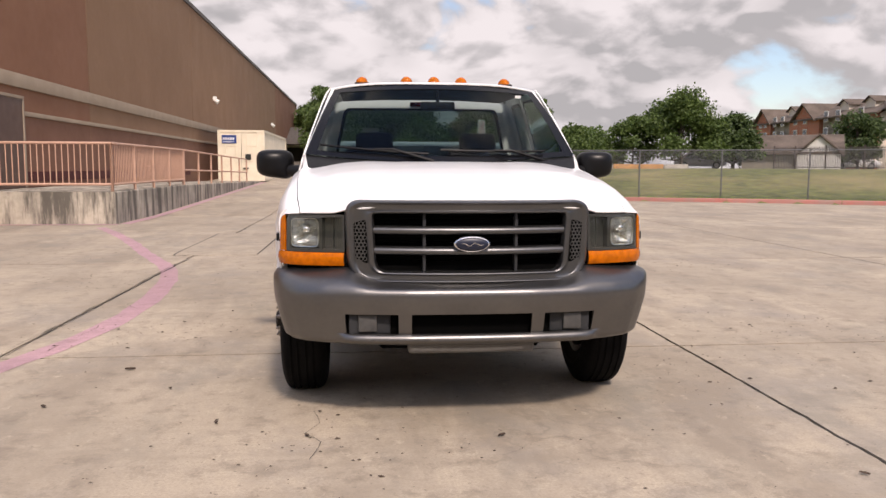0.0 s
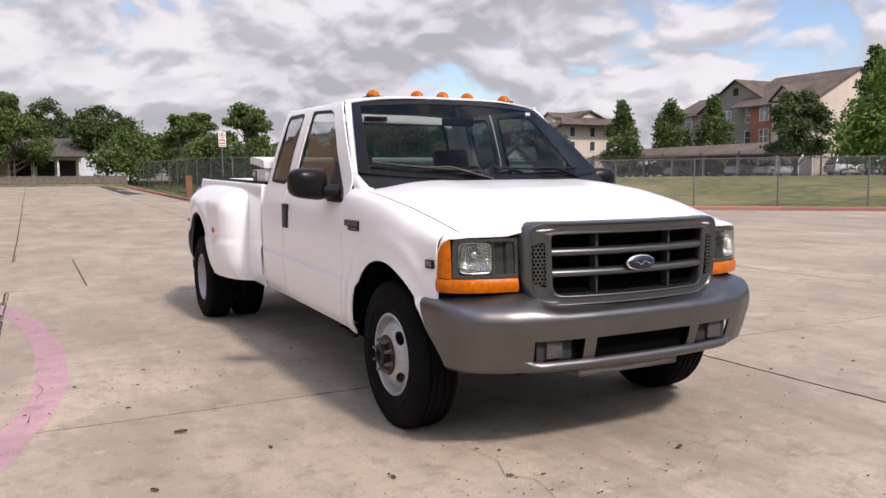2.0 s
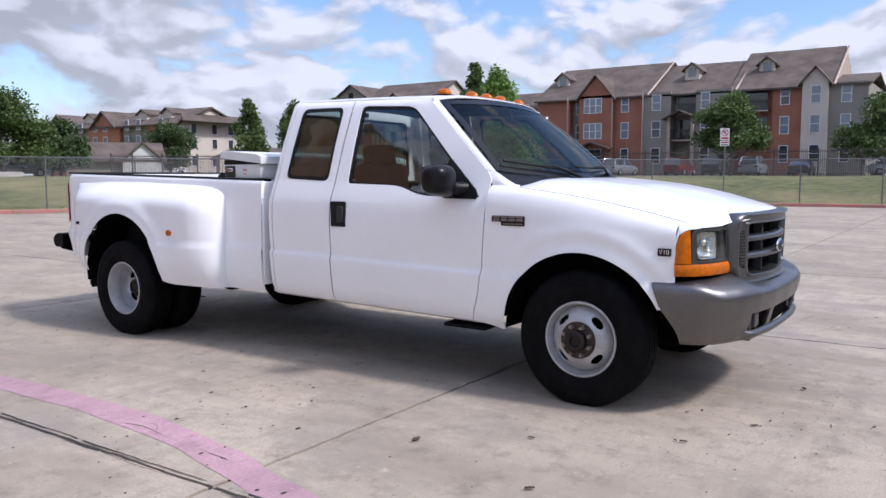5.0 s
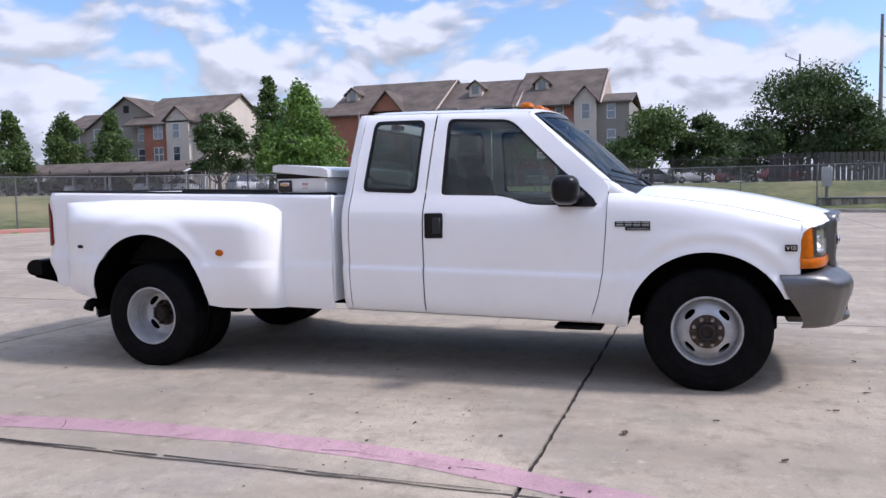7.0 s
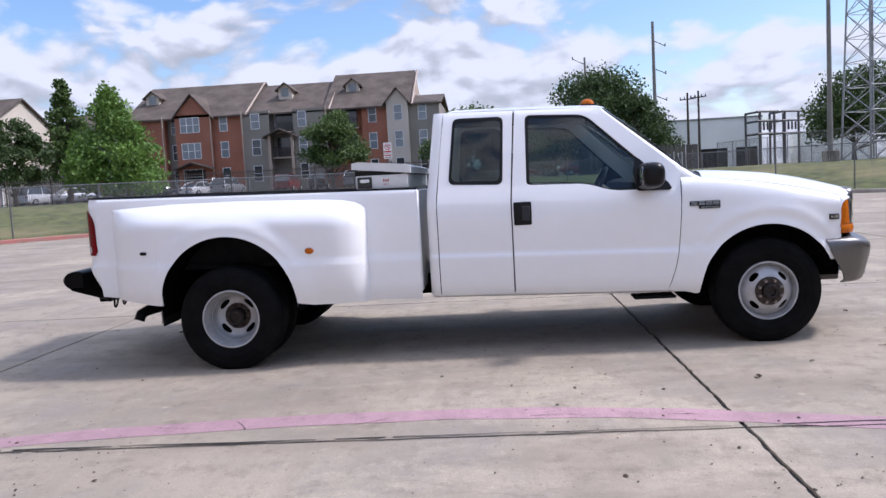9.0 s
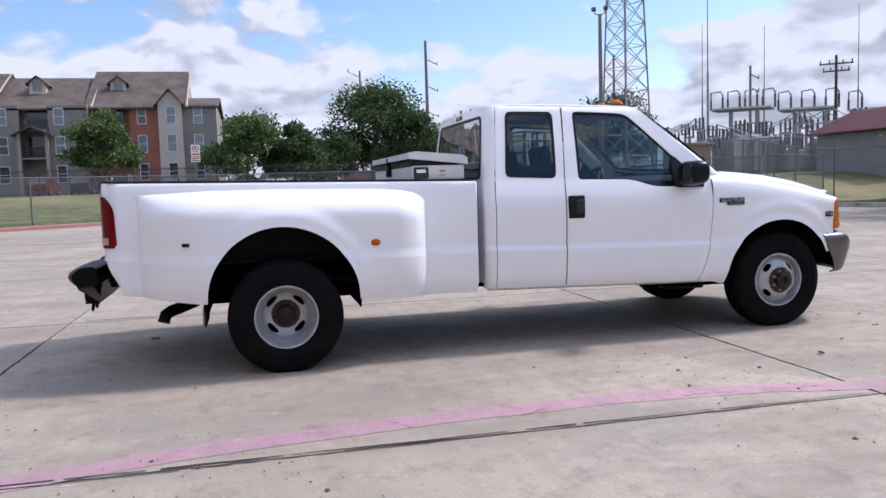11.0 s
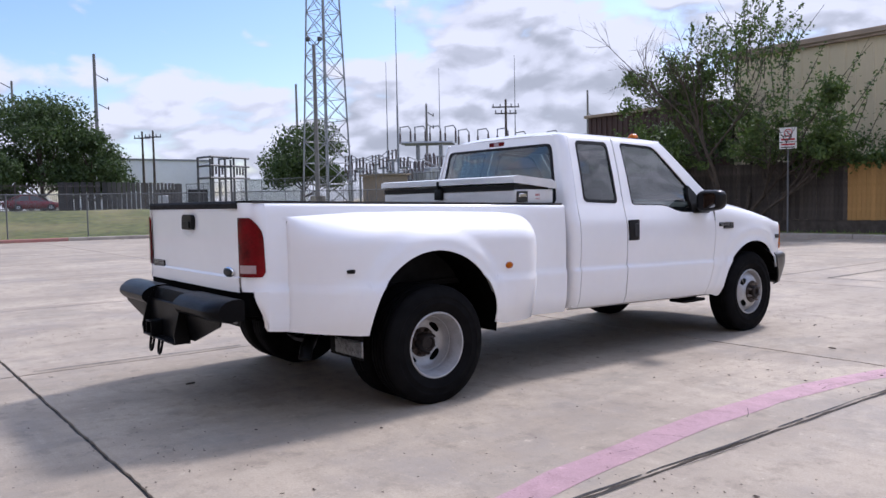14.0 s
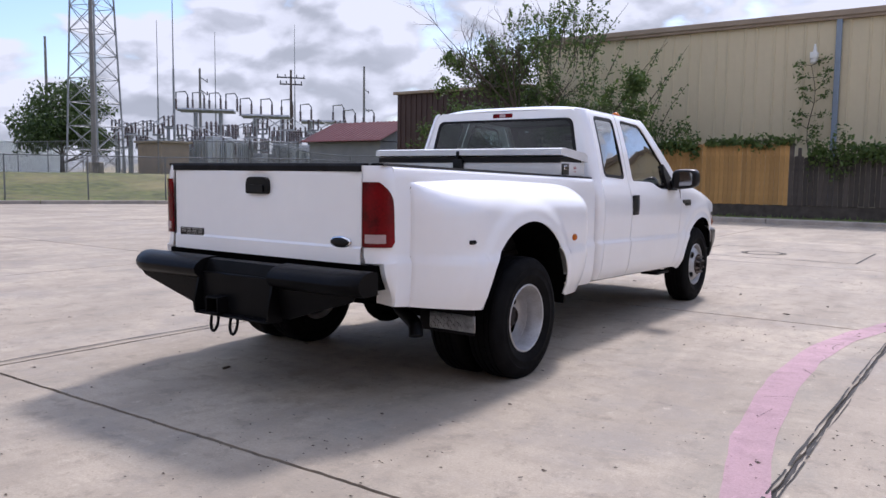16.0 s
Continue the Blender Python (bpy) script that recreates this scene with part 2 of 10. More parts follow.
def box(bm, x0, x1, y0, y1, z0, z1, bevel=0.0, seg=2, m=None):
    t = Matrix.LocRotScale(((x0 + x1) / 2, (y0 + y1) / 2, (z0 + z1) / 2), None, (abs(x1 - x0), abs(y1 - y0), abs(z1 - z0)))
    r = bmesh.ops.create_cube(bm, size=1.0, matrix=t)
    vs = r["verts"]
    if bevel:
        es = list({e for v in vs for e in v.link_edges})
        b = bmesh.ops.bevel(bm, geom=es, offset=bevel, segments=seg, affect="EDGES", profile=0.6)
        vs = list({v for f in b["faces"] for v in f.verts} | {v for v in vs if v.is_valid})
    if m is not None:
        bmesh.ops.transform(bm, matrix=m, verts=vs)
    return vs


def cyl(bm, a, b, r0, r1=None, seg=16, caps=True):
    a, b = Vector(a), Vector(b)
    d = b - a
    m = Matrix.Translation((a + b) / 2) @ d.to_track_quat("Z", "Y").to_matrix().to_4x4()
    bmesh.ops.create_cone(bm, cap_ends=caps, segments=seg, radius1=r0, radius2=r0 if r1 is None else r1, depth=d.length, matrix=m)


def grid(bm, fn, us, vs, close_u=False):
    rows = [[bm.verts.new(fn(u, v)) for v in vs] for u in us]
    n = len(us)
    for i in range(n if close_u else n - 1):
        a, b = rows[i], rows[(i + 1) % n]
        for j in range(len(vs) - 1):
            try:
                bm.faces.new((a[j], b[j], b[j + 1], a[j + 1]))
            except ValueError:
                pass
    return rows


def lathe_x(bm, prof, cx, cy, cz, sx, seg=64):
    """Turns (outward x, radius) pairs round an axle."""
    return grid(bm, lambda a, p: (cx + sx * p[0], cy + p[1] * math.cos(a), cz + p[1] * math.sin(a)),
                [2 * math.pi * i / seg for i in range(seg)], prof, True)


def tube(bm, pts, r, seg=8):
    pts = [Vector(p) for p in pts]
    rings = []
    for i, p in enumerate(pts):
        d = (pts[min(i + 1, len(pts) - 1)] - pts[max(i - 1, 0)]).normalized()
        q = d.to_track_quat("Z", "Y")
        rr = r[i] if isinstance(r, (list, tuple)) else r
        rings.append([bm.verts.new(p + q @ Vector((rr * math.cos(2 * math.pi * k / seg), rr * math.sin(2 * math.pi * k / seg), 0))) for k in range(seg)])
    for a, b in zip(rings, rings[1:]):
        for k in range(seg):
            bm.faces.new((a[k], a[(k + 1) % seg], b[(k + 1) % seg], b[k]))
    bm.faces.new(rings[0][::-1])
    bm.faces.new(rings[-1])


def roundpoly(pts, r, n=5):
    """A polygon with its corners rounded by about r."""
    out = []
    k = len(pts)
    rs = r if isinstance(r, (list, tuple)) else [r] * k
    for i in range(k):
        p, a, b = Vector(pts[i]), Vector(pts[i - 1]), Vector(pts[(i + 1) % k])
        da, db = (a - p), (b - p)
        ra = min(rs[i], da.length * 0.45, db.length * 0.45)
        s, e = p + da.normalized() * ra, p + db.normalized() * ra
        for j in range(n + 1):
            t = j / n
            out.append(s * (1 - t) ** 2 + p * 2 * t * (1 - t) + e * t ** 2)
    return out


def ray_poly(c, ang, poly):
    d = Vector((math.cos(ang), math.sin(ang)))
    best = 0.0
    for i in range(len(poly)):
        a, b = Vector(poly[i - 1]) - c, Vector(poly[i]) - c
        e = b - a
        den = d.x * e.y - d.y * e.x
        if abs(den) < 1e-12:
            continue
        t = (a.x * e.y - a.y * e.x) / den
        s = (a.x * d.y - a.y * d.x) / den
        if t > best and -1e-6 <= s <= 1 + 1e-6:
            best = t
    return c + d * best


def ring(bm, outer, inner, to3d, steps=2, n=72):
    """Faces between two outlines that can both be seen from the inner one's middle."""
    c = sum((Vector(p) for p in inner), Vector((0, 0))) / len(inner)
    angs = [2 * math.pi * i / n for i in range(n)]
    for p in list(outer) + list(inner):
        q = Vector(p) - c
        angs.append(math.atan2(q.y, q.x) % (2 * math.pi))
    angs = sorted(angs)
    angs = [a for i, a in enumerate(angs) if i == 0 or a - angs[i - 1] > 0.004]

    def fn(a, s):
        q = ray_poly(c, a, inner).lerp(ray_poly(c, a, outer), s)
        return to3d(q.x, q.y)
    grid(bm, fn, angs, [i / steps for i in range(steps + 1)], True)


def pane(bm, poly, to3d):
    """A filled outline, as rings that shrink to its middle, so that it can bend."""
    c = sum((Vector(p) for p in poly), Vector((0, 0))) / len(poly)
    rows = []
    for s in (1.0, 0.75, 0.5, 0.25):
        rows.append([bm.verts.new(to3d(*(c.lerp(Vector(p), s)))) for p in poly])
    m = bm.verts.new(to3d(c.x, c.y))
    k = len(poly)
    for a, b in zip(rows, rows[1:]):
        for i in range(k):
            bm.faces.new((a[i], a[(i + 1) % k], b[(i + 1) % k], b[i]))
    for i in range(k):
        bm.faces.new((rows[-1][i], rows[-1][(i + 1) % k], m))


def slab(bm, poly, to3d, to3d_back):
    """A flat plate from an outline, with front, back and rim."""
    a = [bm.verts.new(to3d(*p)) for p in poly]
    b = [bm.verts.new(to3d_back(*p)) for p in poly]
    bm.faces.new(a)
    bm.faces.new(b[::-1])
    for i in range(len(poly)):
        j = (i + 1) % len(poly)
        bm.faces.new((a[i], b[i], b[j], a[j]))


def ip(x, *pairs):
    return float(np.interp(x, [p[0] for p in pairs], [p[1] for p in pairs]))


def sst(a, b, x):
    t = min(1.0, max(0.0, (x - a) / (b - a)))
    return t * t * (3 - 2 * t)


def lin(a, b, n):
    return [a + (b - a) * i / (n - 1) for i in range(n)]


def bars(bm, x0, y0, w, h, n, to3d, gap=0.35):
    """Plain upright bars in place of lettering."""
    step = w / n
    for i in range(n):
        a = x0 + i * step
        b = a + step * (1 - gap)
        vs = [bm.verts.new(to3d(*p)) for p in ((a, y0), (b, y0), (b, y0 + h), (a, y0 + h))]
        bm.faces.new(vs)


def lettering(name, text, size, mat, parent, m, depth=0.002):
    """Text in the built-in face, as a mesh."""
    cu = bpy.data.curves.new(name, "FONT")
    cu.body, cu.size, cu.extrude, cu.align_x, cu.align_y = text, size, depth, "CENTER", "CENTER"
    tmp = bpy.data.objects.new(name, cu)
    scene.collection.objects.link(tmp)
    bpy.context.view_layer.update()
    me = bpy.data.meshes.new_from_object(tmp.evaluated_get(bpy.context.evaluated_depsgraph_get()))
    bpy.data.objects.remove(tmp)
    bpy.data.curves.remove(cu)
    me.transform(m)
    me.materials.clear()
    me.materials.append(M[mat])
    ob = new(name, me)
    if parent is not None:
        ob.parent = parent
        ob.matrix_parent_inverse = parent.matrix_world.inverted()
    return ob


# ---- the pickup truck ----
FRONT_AXLE, REAR_AXLE, TYRE_R = 0.0, 4.02, 0.395


def rk(y):
    """The body sits a little higher towards the tail."""
    return 0.022 * max(0.0, y - 0.7)


def cab_hw(z):
    return ip(z, (0.38, 0.90), (0.42, 0.930), (0.48, 0.958), (0.60, 0.974), (0.70, 0.984), (0.722, 0.984), (0.736, 0.970), (0.85, 0.980),
              (0.98, 0.984), (1.08, 0.978), (1.15, 0.962), (1.20, 0.944), (1.24, 0.930), (1.50, 0.862), (1.70, 0.800), (1.79, 0.768), (1.815, 0.745), (1.83, 0.715))


def seam_x(y):
    return ip(y, (-0.60, 0.835), (-0.40, 0.862), (0.0, 0.892), (0.30, 0.904), (0.62, 0.905))


def hood_mid(y):
    return ip(y, (-0.90, 1.075), (-0.84, 1.098), (-0.80, 1.112), (-0.70, 1.142), (-0.55, 1.180), (-0.35, 1.226), (-0.15, 1.262), (0.10, 1.288), (0.35, 1.305), (0.65, 1.318))


def hood_z(x, y):
    s = min(1.0, abs(x) / seam_x(y))
    return hood_mid(y) - ip(y, (-0.6, 0.112), (-0.2, 0.100), (0.5, 0.055)) * s ** 3


def door_front(z):
    return ip(z, (0.42, 0.735), (0.50, 0.705), (0.60, 0.675), (0.75, 0.648), (1.0, 0.628), (1.30, 0.615))


def build_truck():
    truck = thing("pickup_truck", "white dual-rear-wheel extended-cab pickup truck parked on concrete", "truck")

    def side3(sx, inset=0.0):
        return lambda y, z: (sx * (cab_hw(z) - inset), y, z + rk(y))

    for sx in (-1, 1):
        # front fender with its wheel arch
        bm = bmesh.new()
        r = 0.497
        ys = [-0.535, -0.52, -0.49] + [r * -math.cos(math.pi * i / 36) for i in range(5, 37)] + lin(r, 0.73, 9)[1:]

        def fender(y, v):
            zt = hood_z(seam_x(y), y) - 0.003
            if y < -r:
                zb = 0.60
            elif y < -0.45:
                zb = 0.60
            elif y <= r:
                zb = 0.39 + math.sqrt(max(0.0, r * r - y * y)) if y > -0.30 else max(0.39 + math.sqrt(max(0.0, r * r - y * y)), 0.60)
            else:
                zb = ip(y, (r, 0.375), (0.60, 0.405), (0.73, 0.42))
            z = zb + (zt - zb) * v
            hw = cab_hw(z) - 0.045 * sst(-0.15, -0.62, y)
            z1 = zt - ip(y, (-0.54, 0.075), (-0.25, 0.13), (0.1, 0.19))
            sm = seam_x(y)
            if z > z1:
                k = (z - z1) / (zt - z1)
                hw = sm + (max(cab_hw(z1) - 0.045 * sst(-0.15, -0.62, y), sm) - sm) * math.sqrt(max(0.0, 1 - k ** 2.2))
            d = math.hypot(y, z - 0.39) - r
            hw += 0.020 * math.exp(-(max(0.0, d) / 0.045) ** 2) + 0.012 * math.exp(-((d - 0.11) / 0.05) ** 2)
            yy = y
            if y > 0.45:
                k = (y - 0.45) / 0.28
                yy = 0.45 + k * (door_front(z) - 0.006 - 0.45)
            return (sx * hw, yy, z)
        grid(bm, fender, ys, [i / 26 for i in range(27)])

        # nose of the fender, above the lamp
        def nose(s, k):
            ax = 0.846 + 0.093 * s
            ay = lamp_y(ax)
            by = -0.640 + 0.105 * s
            bx = seam_x(by)
            bz = hood_z(bx, by) - 0.003
            az = ip(ax, (0.846, 1.040), (0.905, 1.034), (0.914, 1.026), (0.924, 1.017), (0.931, 1.002), (0.936, 0.968), (0.940, 0.90))
            ay += 0.06 * (az - 0.86) + 0.004
            return (sx * (bx + (ax - bx) * math.sqrt(max(0.0, 1 - k ** 2.2))), ay + (by - ay) * k ** 1.5, az + max(0.0, bz - az) * k)
        grid(bm, nose, lin(0, 1, 12), lin(0, 1, 10))

        # sheet that sweeps up from the fender to the windscreen pillar
        def sweep(s, k):
            y = ip(s, (0.0, 0.44), (0.5, 0.535), (1.0, 0.607))
            a = Vector((seam_x(y), y, hood_z(seam_x(y), y) - 0.003))
            b = Vector((ip(s, (0, 0.835), (0.25, 0.858), (0.5, 0.873), (0.8, 0.884), (1.0, 0.900)), ip(s, (0, 0.452), (0.25, 0.50), (0.5, 0.548), (0.8, 0.596), (1.0, 0.648)),
                        ip(s, (0, 1.258), (0.25, 1.282), (0.5, 1.310), (0.8, 1.343), (1.0, 1.350))))
            p = a.lerp(b, k)
            return (sx * (p.x + 0.006 * math.sin(k * math.pi)), p.y, p.z)
        grid(bm, sweep, lin(0, 1, 14), lin(0, 1, 7))
        fe = part("fender", bm, "paint", truck, "white front fender with flared wheel arch", solid=0.006)

        # wheel house, near-black in place of the shade inside the arch
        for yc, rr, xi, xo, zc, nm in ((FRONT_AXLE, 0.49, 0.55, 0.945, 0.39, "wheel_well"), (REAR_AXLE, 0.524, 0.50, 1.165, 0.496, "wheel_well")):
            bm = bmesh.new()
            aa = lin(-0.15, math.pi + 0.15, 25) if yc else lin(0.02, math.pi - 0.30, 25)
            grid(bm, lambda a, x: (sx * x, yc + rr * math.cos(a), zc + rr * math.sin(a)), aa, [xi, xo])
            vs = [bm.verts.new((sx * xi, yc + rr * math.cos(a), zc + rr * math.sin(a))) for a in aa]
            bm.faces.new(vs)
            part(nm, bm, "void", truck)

        # front door: lower panel and window frame
        bm = bmesh.new()
        d1 = 1.872
        zs = [0.418, 0.44, 0.48, 0.54, 0.60, 0.66, 0.70, 0.718, 0.728, 0.742, 0.76, 0.80, 0.86, 0.92, 0.98, 1.04, 1.08, 1.12]
        grid(bm, lambda u, z: side3(sx)(door_front(z) + u * (d1 - door_front(z)), z), lin(0, 1, 14), zs)
        win = roundpoly([(0.672, 1.185), (1.285, 1.765), (1.74, 1.778), (1.756, 1.242), (1.31, 1.240), (1.12, 1.180)], [0.02, 0.07, 0.05, 0.035, 0.07, 0.08])
        out = [(door_front(1.12), 1.12), (0.612, 1.30), (0.65, 1.352), (1.175, 1.812), (1.40, 1.816), (d1 - 0.055, 1.816), (d1 - 0.03, 1.50), (d1, 1.12)]
        ring(bm, out, win, side3(sx), 3)
        door = part("front_door", bm, "paint", truck, "white front door", solid=0.008)
        bm = bmesh.new()
        cw = sum((Vector(p) for p in win), Vector((0, 0))) / len(win)
        inner = [cw + (Vector(p) - cw) * 0.945 for p in win]
        ring(bm, win, inner, side3(sx, 0.008), 1)
        part("window_seal", bm, "black", door, "black rubber window seal", solid=0.006)
        bm = bmesh.new()
        pane(bm, win, side3(sx, 0.014))
        part("window_pane", bm, "glass", door, "side window glass").visible_shadow = False
        # mirror sail, mirror
        bm = bmesh.new()
        slab(bm, roundpoly([(0.685, 1.175), (0.70, 1.225), (0.93, 1.43), (0.955, 1.33), (0.94, 1.172)], 0.02, 3), side3(sx, -0.012), side3(sx, 0.02))
        part("mirror_sail", bm, "black", door)
        bm = bmesh.new()
        mx, my, mz = 1.105, 0.862, 1.288
        bmesh.ops.create_uvsphere(bm, u_segments=40, v_segments=24, radius=1.0)
        for v in bm.verts:
            # a rounded shell, flat towards the tail
            c = v.co.normalized()
            m = (abs(c.x) ** 3.6 + abs(c.y) ** 2.6 + abs(c.z) ** 3.6) ** (-1 / 3.3)
            x, y, z = c.x * m, c.y * m, c.z * m
            y = min(y, 0.80) if y > 0 else y * 1.05
            v.co = Vector((sx * (mx + 0.122 * x), my + 0.088 * y + 0.018 * x * x - 0.012 * x, mz + (0.094 - 0.008 * x) * z + 0.008 * x))
        if sx < 0:
            bmesh.ops.reverse_faces(bm, faces=bm.faces)
        mir = part("wing_mirror", bm, "gloss_black", truck, "glossy black wing mirror", smooth=60)
        bm = bmesh.new()
        slab(bm, roundpoly([(mx - 0.088, mz - 0.066), (mx + 0.080, mz - 0.062), (mx + 0.080, mz + 0.066), (mx - 0.088, mz + 0.066)], 0.03, 4),
             lambda x, z: (sx * x, my + 0.0765, z), lambda x, z: (sx * x, my + 0.060, z))
        part("mirror_glass", bm, "mirror", mir)
        bm = bmesh.new()
        tube(bm, [(sx * 0.92, 0.80, 1.238), (sx * 0.97, 0.82, 1.240), (sx * 1.04, 0.85, 1.25)], [0.048, 0.040, 0.042], 12)
        part("mirror_arm", bm, "black", mir)
        # handle
        bm = bmesh.new()
        box(bm, sx * 0.972, sx * 0.992, 1.728, 1.862, 0.968, 1.142, 0.012, 2)
        hd = part("door_handle", bm, "black", door, "black recessed door handle")
        bm = bmesh.new()
        box(bm, sx * 0.988, sx * 0.998, 1.742, 1.80, 1.0, 1.11, 0.004, 1)
        part("handle_paddle", bm, "bumper_dark", hd)

        # rear access door
        bm = bmesh.new()
        b0, b1 = 1.882, 2.436
        grid(bm, lambda u, z: side3(sx)(b0 + u * (b1 - b0), z), lin(0, 1, 8), zs)
        qw = roundpoly([(1.935, 1.252), (2.345, 1.262), (2.292, 1.768), (1.905, 1.772)], 0.05)
        out = [(b0, 1.12), (b0 - 0.028, 1.50), (b0 - 0.052, 1.816), (2.36, 1.816), (2.40, 1.50), (b1, 1.12)]
        ring(bm, out, qw, side3(sx), 3)
        rd = part("rear_access_door", bm, "paint", truck, "white rear-hinged access door", solid=0.008)
        bm = bmesh.new()
        cw = sum((Vector(p) for p in qw), Vector((0, 0))) / len(qw)
        inner = [cw + (Vector(p) - cw) * 0.90 for p in qw]
        ring(bm, qw, inner, side3(sx, -0.002), 1)
        part("window_seal", bm, "black", rd, "black rubber window seal", solid=0.006)
        bm = bmesh.new()
        pane(bm, qw, side3(sx, 0.004))
        part("window_pane", bm, "dark_glass", rd, "dark tinted quarter window").visible_shadow = False

        # rear corner of the cab
        bm = bmesh.new()

        def corner(a, z):
            lean = 0.075 * max(0.0, (z - 1.15) / 0.66)
            hw = cab_hw(z)
            return (sx * (hw - 0.07 * (1 - math.cos(a))), 2.444 - lean + 0.075 * math.sin(a), z + rk(2.45))
        grid(bm, corner, [-0.02] + lin(0, math.pi / 2, 8), zs + [1.20, 1.24, 1.37, 1.50, 1.60, 1.70, 1.79, 1.815])
        part("cab_corner", bm, "paint", truck, solid=0.006)

        # windscreen pillar
        bm = bmesh.new()
        lo_in, hi_in = Vector((0.884, 0.596, 1.343)), Vector((0.708, 1.135, 1.808))
        lo_out, hi_out = Vector((0.894, 0.668, 1.350)), Vector((0.738, 1.192, 1.826))

        def pillar(s, k):
            p = lo_in.lerp(hi_in, s).lerp(lo_out.lerp(hi_out, s), k)
            return (sx * (p.x + 0.005 * math.sin(k * math.pi)), p.y - 0.005 * math.sin(k * math.pi), p.z + 0.004 * math.sin(k * math.pi))
        grid(bm, pillar, lin(0, 1, 10), lin(0, 1, 5))
        part("windscreen_pillar", bm, "paint", truck, solid=0.006)

        # rocker and frame rail; the rail's near-black stands for underbody shade
        bm = bmesh.new()
        grid(bm, lambda y, k: (sx * (0.925 - 0.05 * k), y, 0.425 - 0.028 * k + rk(y)), lin(0.52, 2.50, 10), lin(0, 1, 3))
        part("rocker", bm, "paint", truck, "grimy lower rocker panel", solid=0.006)
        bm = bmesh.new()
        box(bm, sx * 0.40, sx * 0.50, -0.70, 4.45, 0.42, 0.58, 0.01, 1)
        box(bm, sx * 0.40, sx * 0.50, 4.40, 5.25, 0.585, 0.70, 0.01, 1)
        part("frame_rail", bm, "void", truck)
        # near-black lining added behind the panel gaps to stand for their shade
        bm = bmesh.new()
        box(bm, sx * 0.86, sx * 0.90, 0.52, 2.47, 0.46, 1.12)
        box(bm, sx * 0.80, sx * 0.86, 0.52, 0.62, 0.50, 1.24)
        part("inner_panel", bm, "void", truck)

    # bonnet
    bm = bmesh.new()

    def hood_front(x):
        return ip(abs(x), (0.0, -0.832), (0.30, -0.822), (0.52, -0.785), (0.59, -0.748), (0.635, -0.703), (0.72, -0.684), (0.82, -0.650), (0.86, -0.630))

    def hood(u, v):
        w = 0.86
        for _ in range(3):
            x = u * w
            yf, yr = hood_front(x), 0.36 + 0.09 * u * u
            y = yf + (yr - yf) * v
            w = seam_x(y) - 0.004
        z = hood_z(x, y)
        if v < 0.06:
            z -= 0.020 * (1 - v / 0.06) ** 2
        z += (1.047 - z) * sst(0.60, 0.64, abs(x)) * max(0.0, 1 - v / 0.10) ** 2
        if v > 0.97:
            z -= 0.006
        return (x, y, z + 0.010 * sst(0.30, 0.52, abs(x)) * (1 - sst(0.62, 0.80, abs(x))) * sst(0, 0.3, v))
    grid(bm, hood, lin(-1, 1, 49), [0, 0.015, 0.03, 0.06] + lin(0.1, 0.96, 22) + [0.985, 1.0])
    part("hood", bm, "paint", truck, "white bonnet", solid=0.006)
    # near-black block under the bonnet, in place of the shade there
    bm = bmesh.new()
    box(bm, -0.80, 0.80, -0.62, 0.50, 0.62, 0.98, 0.02, 1)
    part("engine_bay", bm, "void", truck)
    # cowl panel with its vents
    bm = bmesh.new()

    def cowl(u, v):
        a = Vector((u * 0.855, 0.35 + 0.09 * u * u, hood_z(u * 0.855, 0.36 + 0.09 * u * u) - 0.014))
        return a.lerp(Vector((u * 0.884, 0.442 + 0.165 * u * u, 1.300 + 0.048 * u * u)), v)
    grid(bm, cowl, lin(-1, 1, 31), lin(0, 1, 5))
    part("cowl", bm, "black", truck, "black plastic cowl panel", solid=0.006)

    # windscreen, with its dark border
    def screen(u, v, lift=0.0):
        x = u * (0.884 + (0.712 - 0.884) * v)
        y = (0.43 + 0.165 * u * u) * (1 - v) + (1.05 + 0.085 * u * u) * v
        z = (1.300 + 0.048 * u * u) * (1 - v) + (1.842 - 0.034 * u * u) * v + 0.02 * math.sin(v * math.pi)
        return (x, y - lift, z + lift)
    bm = bmesh.new()
    grid(bm, screen, lin(-1, 1, 25), lin(0, 1, 12))
    part("windscreen", bm, "screen_glass", truck, "large clear windscreen").visible_shadow = False
    bm = bmesh.new()
    f = lambda u, v: screen(u, v, 0.003)
    grid(bm, f, lin(-1, 1, 25), lin(0.93, 1.0, 3))
    grid(bm, f, lin(-1, 1, 25), lin(0.0, 0.06, 3))
    grid(bm, f, lin(-1, -0.925, 3), lin(0.06, 0.93, 10))
    grid(bm, f, lin(0.925, 1.0, 3), lin(0.06, 0.93, 10))
    part("windscreen_border", bm, "frit", truck, "black windscreen border")
    bm = bmesh.new()
    box(bm, 0.56, 0.60, 1.0, 1.002, 1.755, 1.775)
    part("inspection_sticker", bm, "box_white", truck, "small white sticker on the windscreen")

    # roof
    bm = bmesh.new()

    def roof(u, v):
        hw = 0.742
        x = u * hw
        yf = 1.052 + 0.10 * u * u
        y = yf + (2.375 - yf) * v
        e = abs(u) ** 4
        z = 1.868 - 0.046 * e + 0.012 * math.sin(min(1, v * 1.3) * math.pi * 0.5) + rk(y) * 0.6
        if v < 0.08:
            z -= 0.018 * (1 - v / 0.08) ** 2
        if v > 0.92:
            z -= 0.035 * ((v - 0.92) / 0.08) ** 2
        return (x, y, z)
